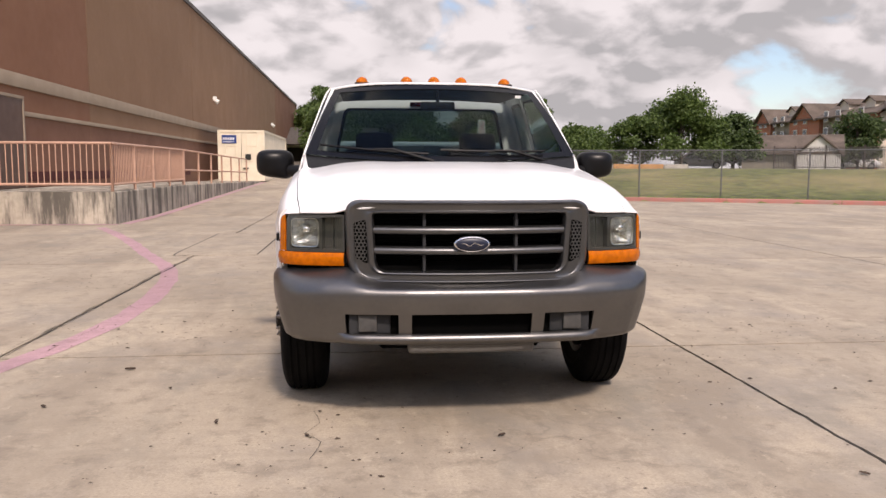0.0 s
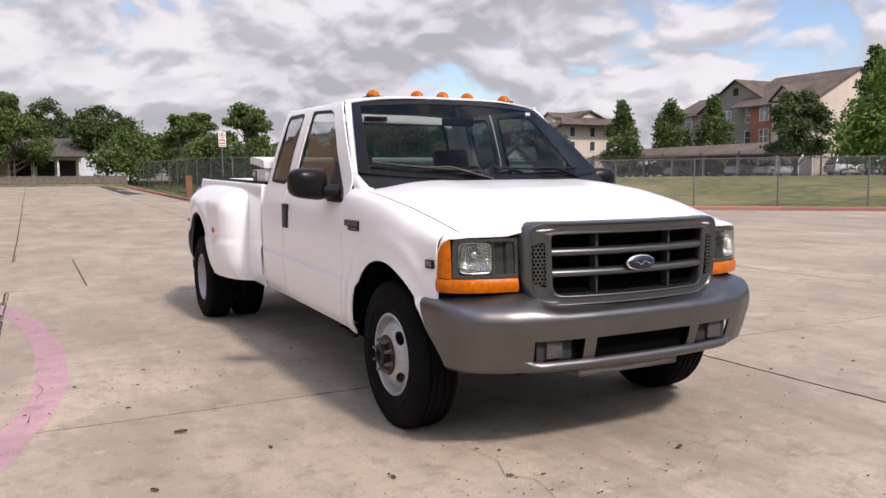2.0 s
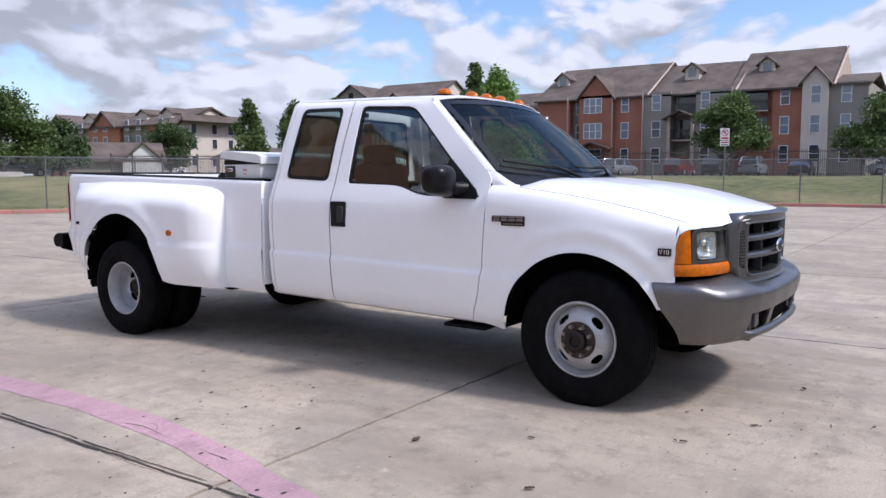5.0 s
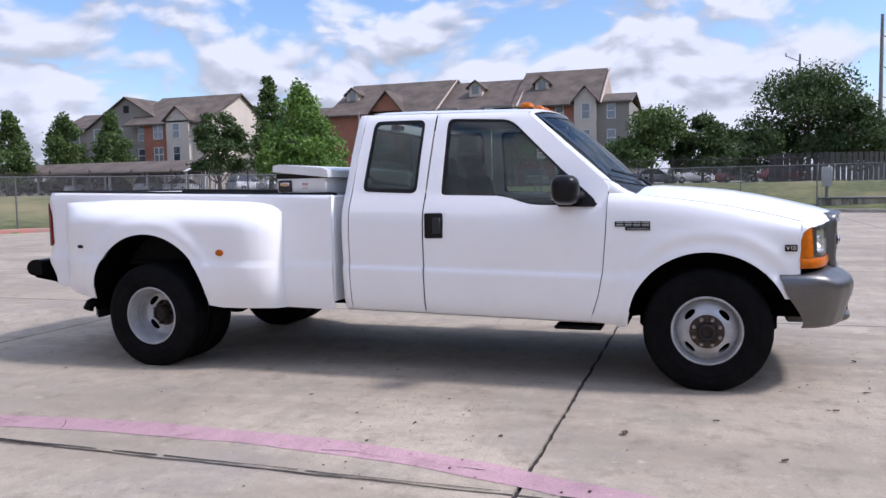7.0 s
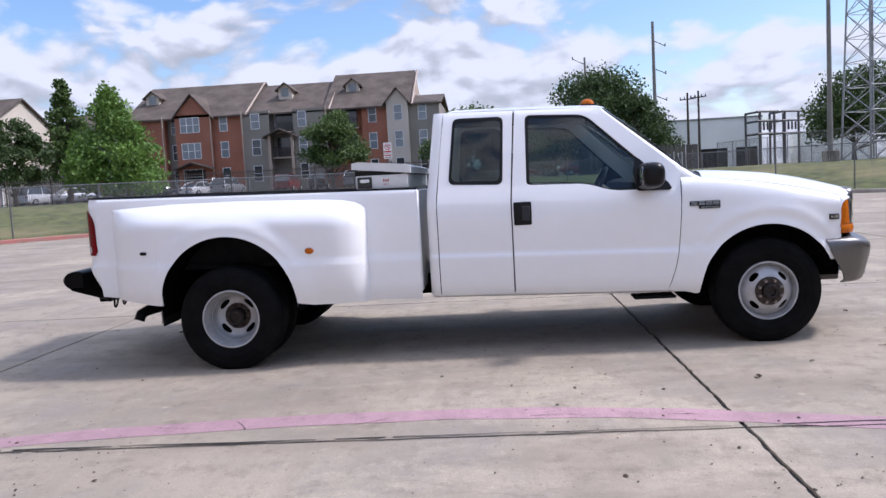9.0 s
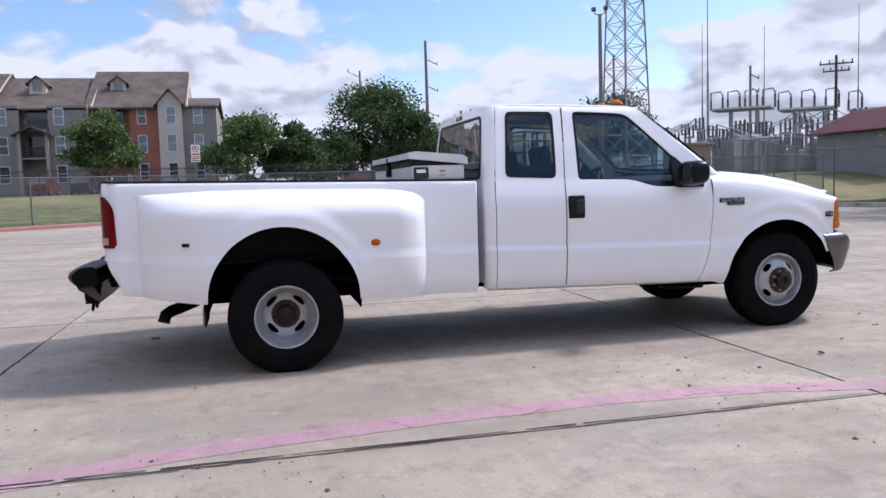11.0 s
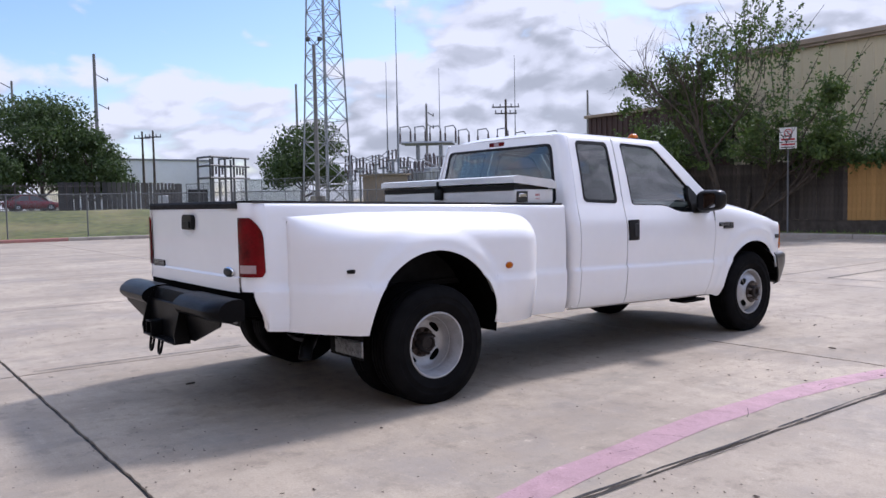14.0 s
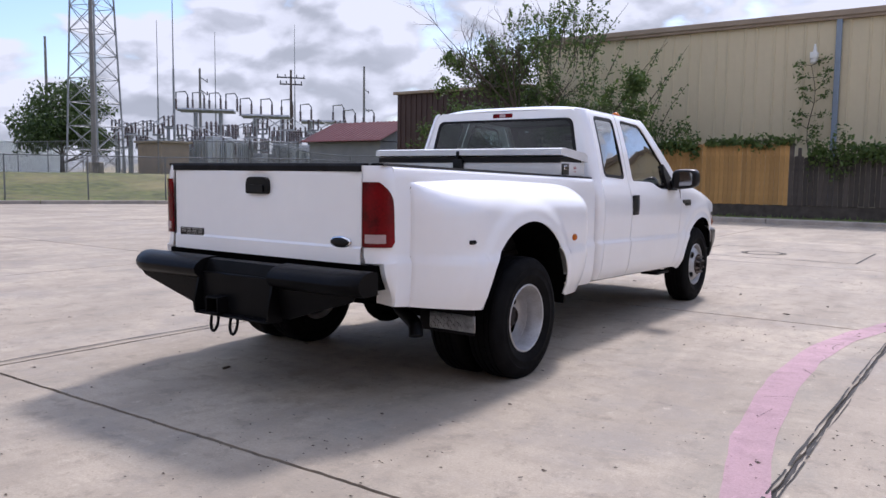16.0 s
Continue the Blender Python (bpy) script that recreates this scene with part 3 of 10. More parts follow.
    grid(bm, roof, [-1, -0.985, -0.96, -0.92] + lin(-0.86, 0.86, 23) + [0.92, 0.96, 0.985, 1], [0, 0.02, 0.05, 0.08] + lin(0.14, 0.9, 12) + [0.92, 0.95, 0.975, 1])
    for sx in (-1, 1):
        # drip rail between roof and doors
        grid(bm, lambda y, k: (sx * (0.742 + 0.006 * k), y, 1.8235 + rk(y) * 0.75 - 0.012 * k), lin(1.152, 2.37, 10), lin(0, 1, 3))
    part("roof", bm, "paint", truck, "white cab roof", solid=0.006)

    # cab back wall with the rear window
    bm = bmesh.new()

    def back3(dy=0.0):
        return lambda x, z: (x, 2.519 - 0.075 * max(0.0, (z - 1.15) / 0.66) + dy - 0.02 * (abs(x) / 0.9) ** 4, z + rk(2.5))
    rw = roundpoly([(-0.775, 1.25), (0.775, 1.25), (0.672, 1.742), (-0.672, 1.742)], 0.06)
    out = [(-0.90, 1.10), (0.90, 1.10), (0.855, 1.30), (0.795, 1.5), (0.70, 1.79), (0.65, 1.812), (-0.65, 1.812), (-0.70, 1.79), (-0.795, 1.5), (-0.855, 1.30)]
    ring(bm, out, rw, back3(), 3)
    grid(bm, lambda x, z: back3()(x, z), lin(-0.905, 0.905, 8), lin(0.45, 1.10, 4))
    wall = part("cab_back", bm, "paint", truck, solid=0.006)
    bm = bmesh.new()
    ring(bm, [Vector(p) * 1.0 for p in rw], [Vector((p[0] * 0.962, 1.496 + (p[1] - 1.496) * 0.92)) for p in rw], back3(0.006), 1)
    part("window_seal", bm, "black", wall, "black rubber window seal", solid=0.008)
    bm = bmesh.new()
    pane(bm, rw, back3(0.002))
    part("rear_window", bm, "dark_glass", wall, "tinted rear window").visible_shadow = False
    bm = bmesh.new()
    box(bm, -0.10, 0.10, 2.405, 2.452, 1.795, 1.835, 0.008, 2)
    lamp = part("high_brake_light", bm, "red_lens", truck, "red high-level brake light")
    bm = bmesh.new()
    box(bm, -0.03, 0.03, 2.44, 2.456, 1.80, 1.83, 0.004, 1)
    part("cargo_lens", bm, "clear_lens", lamp)

    # clearance lights along the roof's front edge
    for x in (-0.518, -0.198, 0.0, 0.198, 0.518):
        y = 1.20 + 0.02 * (x / 0.5) ** 2
        z = 1.868 - 0.004 * (abs(x) / 0.5) ** 2
        bm = bmesh.new()
        box(bm, x - 0.052, x + 0.052, y - 0.045, y + 0.07, z - 0.012, z + 0.008, 0.006, 2)
        ob = part("clearance_light", bm, "black", truck)
        bm = bmesh.new()
        bmesh.ops.create_uvsphere(bm, u_segments=20, v_segments=10, radius=1.0, matrix=Matrix.LocRotScale((x, y + 0.008, z + 0.006), None, (0.044, 0.056, 0.046)))
        bmesh.ops.delete(bm, geom=[v for v in bm.verts if v.co.z < z], context="VERTS")
        part("amber_dome", bm, "amber", ob, "amber dome lens")

    # rear-view mirror inside, wipers
    bm = bmesh.new()
    box(bm, -0.11, 0.13, 0.985, 1.015, 1.665, 1.725, 0.012, 2)
    cyl(bm, (0.01, 1.0, 1.72), (0.01, 1.02, 1.80), 0.012, seg=8)
    part("inside_mirror", bm, "black", truck, "black inside mirror")
    for x0, x1 in ((-0.78, -0.10), (-0.02, 0.66)):
        bm = bmesh.new()
        pts = []
        for i in range(9):
            u = (x1 + (x0 - x1) * i / 8) / 0.86
            p = screen(u, 0.055 + 0.045 * i / 8, 0.018)
            pts.append(p)
        tube(bm, pts, 0.008, 6)
        p = Vector(pts[4])
        tube(bm, [(x1 + 0.03, 0.40 + 0.2 * (x1 / 0.86) ** 2, 1.305), p + Vector((0.12, -0.02, 0.005)), p + Vector((0, 0, 0.006))], [0.013, 0.010, 0.007], 6)
        part("wiper", bm, "black", truck, "black wiper arm and blade")

    # front end
    build_front(truck)
    build_bed(truck)
    build_wheels(truck)
    build_cabin(truck)
    return truck


def grille_y(x):
    return -0.872 + 0.20 * (x / 0.62) ** 2 * 0.55


def lamp_y(x):
    """Plan line of the headlights, which run back round the corner."""
    return ip(x, (0.60, -0.722), (0.72, -0.698), (0.82, -0.665), (0.88, -0.632), (0.905, -0.607), (0.925, -0.575), (0.935, -0.550), (0.940, -0.530), (0.942, -0.52))


def build_front(truck):
    # grille surround: a thick rounded frame
    bm = bmesh.new()
    z0, z1, w = 0.712, 1.110, 0.612
    outer = roundpoly([(-w + 0.015, z0), (w - 0.015, z0), (w, z1), (-w, z1)], [0.13, 0.13, 0.085, 0.085], 10)
    inner = roundpoly([(-0.452, z0 + 0.052), (0.452, z0 + 0.052), (0.468, z1 - 0.064), (-0.468, z1 - 0.064)], [0.055, 0.055, 0.02, 0.02], 8)
    c = Vector((0.0, (z0 + z1) / 2))
    angs = sorted({round(math.atan2(p[1] - c.y, p[0] - c.x) % (2 * math.pi), 4) for p in outer + inner} | {round(2 * math.pi * i / 90, 4) for i in range(90)})

    def frm(a, s):
        po, pi = ray_poly(c, a, outer), ray_poly(c, a, inner)
        k, back = s
        q = po.lerp(pi, k)
        return (q.x, grille_y(q.x) + back + 0.035 * (1 - (q.y - z0) / (z1 - z0)) * 0.3, q.y)
    prof = [(-0.01, 0.11), (0.0, 0.050), (0.025, 0.022), (0.07, 0.006), (0.14, 0.0), (0.22, 0.003), (0.29, 0.013), (0.33, 0.015), (0.70, 0.016), (0.76, 0.010), (0.83, 0.006), (0.92, 0.010), (0.97, 0.022), (1.0, 0.04), (1.0, 0.10)]
    grid(bm, frm, angs, prof, True)
    gr = part("grille", bm, "grille_grey", truck, "argent grey grille with two horizontal bars")
    # near-black sheet that stands for the shade inside the grille
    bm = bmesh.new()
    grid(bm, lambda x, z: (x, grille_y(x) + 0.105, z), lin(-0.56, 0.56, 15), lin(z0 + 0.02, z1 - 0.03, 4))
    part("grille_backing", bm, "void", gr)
    # black strips inside, standing in for the shadows between louvres
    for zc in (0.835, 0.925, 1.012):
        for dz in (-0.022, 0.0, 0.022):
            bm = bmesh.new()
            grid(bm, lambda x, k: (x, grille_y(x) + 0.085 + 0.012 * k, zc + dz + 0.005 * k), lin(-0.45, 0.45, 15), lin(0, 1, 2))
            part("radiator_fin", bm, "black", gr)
    for zc in (0.866, 0.965):
        bm = bmesh.new()
        prf = [(0.050, 0.020), (0.022, 0.0195), (0.010, 0.015), (0.003, 0.007), (0.0, -0.002), (0.003, -0.011), (0.012, -0.018), (0.05, -0.020)]
        grid(bm, lambda x, p: (x, grille_y(x) + 0.02 + p[0], zc + p[1]), lin(-0.470, 0.470, 25), prf)
        part("grille_bar", bm, "grille_grey", gr)
    for x in (-0.225, 0.225):
        bm = bmesh.new()
        box(bm, x - 0.008, x + 0.008, grille_y(x) + 0.045, grille_y(x) + 0.10, z0 + 0.05, z1 - 0.06, 0.003, 1)
        part("grille_post", bm, "bumper_dark", gr)
    for sx in (-1, 1):
        # near-black plate as the shade behind the honeycomb
        bm = bmesh.new()
        slab(bm, roundpoly([(0.496, 0.800), (0.556, 0.828), (0.566, 1.002), (0.504, 1.016)], 0.015, 3),
             lambda x, z: (sx * x, grille_y(x) + 0.0165, z), lambda x, z: (sx * x, grille_y(x) + 0.05, z))
        part("grille_side_mesh", bm, "void", gr, "dark honeycomb side mesh")
        bm = bmesh.new()
        for i in range(11):
            for j in range(3):
                zx, xx = 0.826 + i * 0.0172, 0.510 + j * 0.0190 + (0.0095 if i % 2 else 0)
                if xx > 0.558:
                    continue
                ring(bm, [(xx + 0.0112 * math.sin(k * math.pi / 3), zx + 0.0112 * math.cos(k * math.pi / 3)) for k in range(6)],
                     [(xx + 0.0072 * math.sin(k * math.pi / 3), zx + 0.0072 * math.cos(k * math.pi / 3)) for k in range(6)],
                     lambda x, z: (sx * x, grille_y(x) + 0.0125, z), 1, 6)
        part("honeycomb", bm, "grille_grey", gr)
    # oval badge, plain
    bm = bmesh.new()
    bmesh.ops.create_uvsphere(bm, u_segments=32, v_segments=12, radius=1.0, matrix=Matrix.LocRotScale((0, -0.862, 0.902), None, (0.088, 0.016, 0.040)))
    bd = part("oval_badge", bm, "chrome", gr, "blue oval badge with chrome rim")
    bm = bmesh.new()
    bmesh.ops.create_uvsphere(bm, u_segments=32, v_segments=12, radius=1.0, matrix=Matrix.LocRotScale((0, -0.867, 0.902), None, (0.080, 0.015, 0.034)))
    part("badge_field", bm, "logo_blue", bd)
    bm = bmesh.new()
    tube(bm, [(x, -0.8822 + 0.25 * x * x, 0.902 + 0.010 * math.sin(x * 110) * (1 - abs(x) / 0.07)) for x in lin(-0.05, 0.05, 25)], 0.0022, 5)
    part("badge_mark", bm, "chrome", bd)

    # headlights with amber turn signals that wrap round the corner
    for sx in (-1, 1):
        def face(x, z, out=0.0):
            """The lamp's face: runs back towards the corner."""
            return (sx * (x + out * (0.25 + 0.6 * sst(0.88, 0.94, x))), lamp_y(x) + 0.06 * (z - 0.86) - out * (1 - 0.6 * sst(0.88, 0.94, x)), z)
        bm = bmesh.new()
        grid(bm, lambda x, z: face(x, z, -0.05), lin(0.612, 0.92, 12), lin(0.79, 1.03, 5))
        hl = part("headlight", bm, "lamp_house", truck, "clear headlight with amber turn signal")
        bm = bmesh.new()
        out = roundpoly([(0.610, 0.853), (0.900, 0.853), (0.896, 1.034), (0.610, 1.036)], [0.006, 0.006, 0.03, 0.006], 4)
        ring(bm, out, roundpoly([(0.624, 0.868), (0.880, 0.868), (0.876, 1.018), (0.624, 1.022)], [0.012, 0.012, 0.03, 0.012], 4), lambda x, z: face(x, z, 0.0), 1)
        part("lamp_frame", bm, "lamp_rim", hl, solid=0.03)
        bm = bmesh.new()
        # squarish reflector bowl in the outer half, ribbed, with its bulb shield
        cx, cz = 0.806, 0.946
        bowl = [(1.06, 0.0), (1.0, -0.002), (0.94, -0.016), (0.78, -0.030), (0.45, -0.044), (0.0, -0.048)]

        def sq(a, r):
            c, s = math.cos(a), math.sin(a)
            m = (abs(c) ** 6 + abs(s) ** 6) ** (-1 / 6)
            return 0.066 * r * m * c, 0.067 * r * m * s
        grid(bm, lambda a, p: face(cx + sq(a, p[0])[0], cz + sq(a, p[0])[1], p[1] + (0.003 * math.sin(a * 24) if 0.4 < p[0] < 0.97 else 0.0)), [2 * math.pi * i / 96 for i in range(96)], bowl, True)
        part("reflector", bm, "reflector", hl, "bright ribbed reflector")
        bm = bmesh.new()
        bmesh.ops.create_uvsphere(bm, u_segments=14, v_segments=8, radius=0.020, matrix=Matrix.Translation(face(cx, cz + 0.015, -0.028)))
        part("bulb", bm, "chrome", hl)
        bm = bmesh.new()
        # stepped grey wall between the reflector and the grille
        grid(bm, lambda x, z: face(x, z, ip(x, (0.622, -0.012), (0.660, -0.014), (0.672, -0.030), (0.712, -0.030), (0.722, -0.006), (0.738, -0.004))), [0.622, 0.64, 0.66, 0.672, 0.69, 0.712, 0.722, 0.738], lin(0.866, 1.022, 5))
        part("housing_wall", bm, "lamp_house", hl)
        bm = bmesh.new()
        grid(bm, lambda x, z: face(x, z, 0.004 + 0.006 * math.sin((z - 0.86) / 0.17 * math.pi)), lin(0.616, 0.890, 14), lin(0.862, 1.028, 6))
        part("lens", bm, "lens_glass", hl).visible_shadow = False
        bm = bmesh.new()
        xs = lin(0.612, 0.90, 14) + [0.912, 0.922, 0.931, 0.937, 0.9405]
        grid(bm, lambda x, z: face(x, z, 0.002 + 0.009 * math.sin((z - 0.786) / 0.064 * math.pi)), xs, lin(0.786, 0.850, 6))
        part("turn_signal", bm, "amber", hl, "amber wrap-round turn signal", solid=0.006)
        bm = bmesh.new()
        # upright part on the corner, rounded at the top

        def corner(k, z):
            x0 = 0.903
            x1 = ip(z, (0.853, 0.9400), (0.97, 0.936), (1.005, 0.930), (1.02, 0.922), (1.029, 0.910))
            return face(x0 + (x1 - x0) * k, z, 0.002 + 0.005 * math.sin(k * math.pi))
        grid(bm, corner, lin(0, 1, 9), lin(0.853, 0.99, 7) + [1.0, 1.01, 1.02, 1.029])
        part("turn_signal", bm, "amber", hl, "amber wrap-round turn signal", solid=0.006)

    # front bumper: sloping shelf, barrel face, lower lip with three openings
    bm = bmesh.new()

    def bump_y(x):
        return ip(abs(x), (0.0, -0.925), (0.30, -0.918), (0.55, -0.888), (0.72, -0.842), (0.85, -0.775), (0.93, -0.690), (0.965, -0.60), (0.978, -0.50), (0.982, -0.40))
    xs_ = [0.0, 0.06, 0.12, 0.18, 0.24, 0.292, 0.324, 0.356, 0.40, 0.45, 0.50, 0.55, 0.58, 0.612, 0.64, 0.67, 0.70, 0.73, 0.76, 0.79, 0.82, 0.85, 0.875, 0.90, 0.92, 0.938, 0.952, 0.964, 0.972, 0.977, 0.980, 0.982]
    line = [Vector((x, bump_y(x))) for x in xs_]
    run = [0.0]
    for a, b in zip(line, line[1:]):
        run.append(run[-1] + (b - a).length)
    knot = list(zip(run, line))
    s0 = run[xs_.index(0.612)]

    def plan(s):
        a = abs(s)
        p = Vector((ip(a, *[(k, q.x) for k, q in knot]), ip(a, *[(k, q.y) for k, q in knot])))
        e = 0.03
        q1 = Vector((ip(min(run[-1], a + e), *[(k, q.x) for k, q in knot]), ip(min(run[-1], a + e), *[(k, q.y) for k, q in knot])))
        q0 = Vector((ip(max(0, a - e), *[(k, q.x) for k, q in knot]), ip(max(0, a - e), *[(k, q.y) for k, q in knot])))
        d = (q1 - q0).normalized()
        return p, Vector((-d.y, d.x))

    def skin(s, p):
        z, back = p
        a = abs(s)
        if a > s0:
            # the ends are cut back towards the foot
            a = s0 + (a - s0) * (1 - 0.25 * sst(0.76, 0.42, z))
        q, n = plan(a)
        if z > 0.60:
            z += 0.05 * sst(0.84, 0.97, q.x) * sst(0.60, 0.68, z)
        if p[0] > 0.676:
            z += (0.012 + 1.35 * (p[0] - 0.684)) * sst(0.45, 0.66, q.x) * (1 - 0.75 * sst(0.84, 0.97, q.x))
            back *= 1 + 0.6 * sst(0.5, 0.7, q.x)
        w = q + n * back
        return (w.x if s >= 0 else -w.x, w.y, z)
    ss = sorted(set([-k for k in run] + run))
    grid(bm, skin, ss, [(0.716, 0.125), (0.722, 0.105), (0.716, 0.085), (0.702, 0.040), (0.692, 0.016), (0.684, 0.006), (0.672, 0.0), (0.652, -0.002), (0.62, 0.002), (0.595, 0.007), (0.570, 0.014)])
    for a, b in ((-9, -0.612), (-0.356, -0.292), (0.292, 0.356), (0.612, 9)):
        a, b = [math.copysign(run[xs_.index(abs(v))], v) if abs(v) < 2 else v for v in (a, b)]
        grid(bm, skin, [s for s in ss if a - 1e-6 <= s <= b + 1e-6], [(0.570, 0.014), (0.548, 0.019), (0.520, 0.026), (0.495, 0.033), (0.472, 0.040)])

    def lip(s, p):
        z, back, out = p
        k = sst(s0 * 0.96, s0 * 1.12, abs(s))
        return skin(s, (z, back * k + out * (1 - k)))
    grid(bm, lip, ss, [(0.472, 0.040, 0.040), (0.470, 0.041, 0.034), (0.463, 0.043, 0.024), (0.452, 0.046, 0.017), (0.440, 0.049, 0.017), (0.428, 0.058, 0.028), (0.416, 0.074, 0.055), (0.410, 0.10, 0.09)])
    fb = part("front_bumper", bm, "argent", truck, "argent grey steel front bumper", solid=0.012)
    # near-black sheet in place of the shade within the lower openings
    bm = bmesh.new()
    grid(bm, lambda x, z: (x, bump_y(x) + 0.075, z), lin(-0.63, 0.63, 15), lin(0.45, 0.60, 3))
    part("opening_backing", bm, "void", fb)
    for sx in (-1, 1):
        bm = bmesh.new()
        y = bump_y(0.48) + 0.055
        box(bm, sx * 0.39, sx * 0.59, y, y + 0.012, 0.468, 0.575, 0.01, 2)
        bl = part("fog_light_blank", bm, "bumper_dark", fb, "grey fog light blanking plate")
        bm = bmesh.new()
        box(bm, sx * 0.455, sx * 0.545, y - 0.018, y + 0.002, 0.482, 0.565, 0.008, 2)
        part("blank_boss", bm, "blank_grey", bl)
    bm = bmesh.new()
    box(bm, -0.30, 0.33, -0.78, -0.52, 0.352, 0.420, 0.010, 1)
    part("air_dam", bm, "dam_grey", truck, "worn grey plate under the bumper")
    # near-black sheet added as the shade between bumper and grille
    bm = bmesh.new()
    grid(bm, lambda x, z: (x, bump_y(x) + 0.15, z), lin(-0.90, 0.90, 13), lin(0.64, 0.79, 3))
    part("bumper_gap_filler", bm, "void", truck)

    # badges on the sides
    for sx in (-1, 1):
        bm = bmesh.new()
        slab(bm, roundpoly([(0.345, 1.022), (0.50, 1.022), (0.50, 1.045), (0.565, 1.045), (0.565, 1.080), (0.345, 1.080)], 0.006, 2),
             lambda y, z: (sx * (cab_hw(z) + 0.009), y, z), lambda y, z: (sx * (cab_hw(z) - 0.004), y, z))
        bg = part("model_badge", bm, "gloss_black", truck, "small black and chrome model badge")
        bm = bmesh.new()
        at = lambda y, z: (sx * (cab_hw(z) + 0.0105), y, z)
        for i in range(4):
            a = 0.352 + 0.053 * i
            bars(bm, a, 1.070, 0.044, 0.0055, 1, at, 0.0)
            bars(bm, a, 1.058, 0.044, 0.0045, 1, at, 0.0)
            bars(bm, a, 1.050, 0.044, 0.0035, 1, at, 0.0)
        bars(bm, 0.356, 1.029, 0.135, 0.008, 9, at, 0.5)
        part("badge_bars", bm, "badge_metal", bg)["kind"] = "stuff"
        bm = bmesh.new()
        hx = 0.947
        slab(bm, roundpoly([(-0.515, 0.892), (-0.445, 0.892), (-0.445, 0.932), (-0.515, 0.932)], 0.004, 2),
             lambda y, z: (sx * (hx + 0.012), y, z), lambda y, z: (sx * (hx - 0.01), y, z))
        vb = part("engine_badge", bm, "black", truck, "small black engine badge")
        rot = pose(0, 0, 0, 90, 0, -90 if sx < 0 else 90)
        lettering("engine_badge_text", "V10", 0.036, "chrome", vb, Matrix.Translation((sx * (hx + 0.013), -0.48, 0.912)) @ rot, 0.001)


def flare_top(y):
    return ip(y, (2.985, 1.105), (3.02, 1.135), (3.07, 1.158), (3.15, 1.174), (3.30, 1.184), (4.0, 1.190), (4.5, 1.182), (4.95, 1.155))


def bed_hw(y, z):
    """Half width of the load bed, with the wide rear flare. z without the rake."""
    base = ip(z, (0.38, 0.915), (0.42, 0.935), (0.50, 0.957), (0.70, 0.968), (0.722, 0.967), (0.738, 0.954), (0.90, 0.958), (1.05, 0.955), (1.18, 0.947), (1.225, 0.938), (1.24, 0.922))
    u = min(1.0, max(0.0, (y - 2.985) / ip(z, (0.42, 0.46), (0.62, 0.34), (0.80, 0.27), (1.2, 0.25))))
    s = (0.10 * sst(0.0, 0.06, u) + 0.90 * (1 - (1 - u) ** 2.3) ** 0.62 if u > 0 else 0.0) * ((0.06 + 0.94 * (1 - (1 - min(1.0, max(0.0, (4.962 - y) / 0.46))) ** 2.2) ** 0.85) if y < 4.968 else 0.0)
    zt = flare_top(y)
    zk = zt - 0.205
    if z < zk:
        t = 1.0
    elif z < zt:
        k = (z - zk) / (zt - zk)
        t = max(0.0, 1 - k ** 2.2) ** 0.75
    else:
        t = 0.0
    lo = 1 - 0.10 * (1 - sst(0.42, 0.62, z))
    hw = base + 0.222 * s * t * lo
    d = math.hypot(y - REAR_AXLE, z - 0.42) - 0.515
    hw += 0.020 * (1 - sst(0.06, 0.165, d)) * s * t + 0.006 * math.exp(-(max(0.0, d) / 0.03) ** 2) * s * t
    return hw


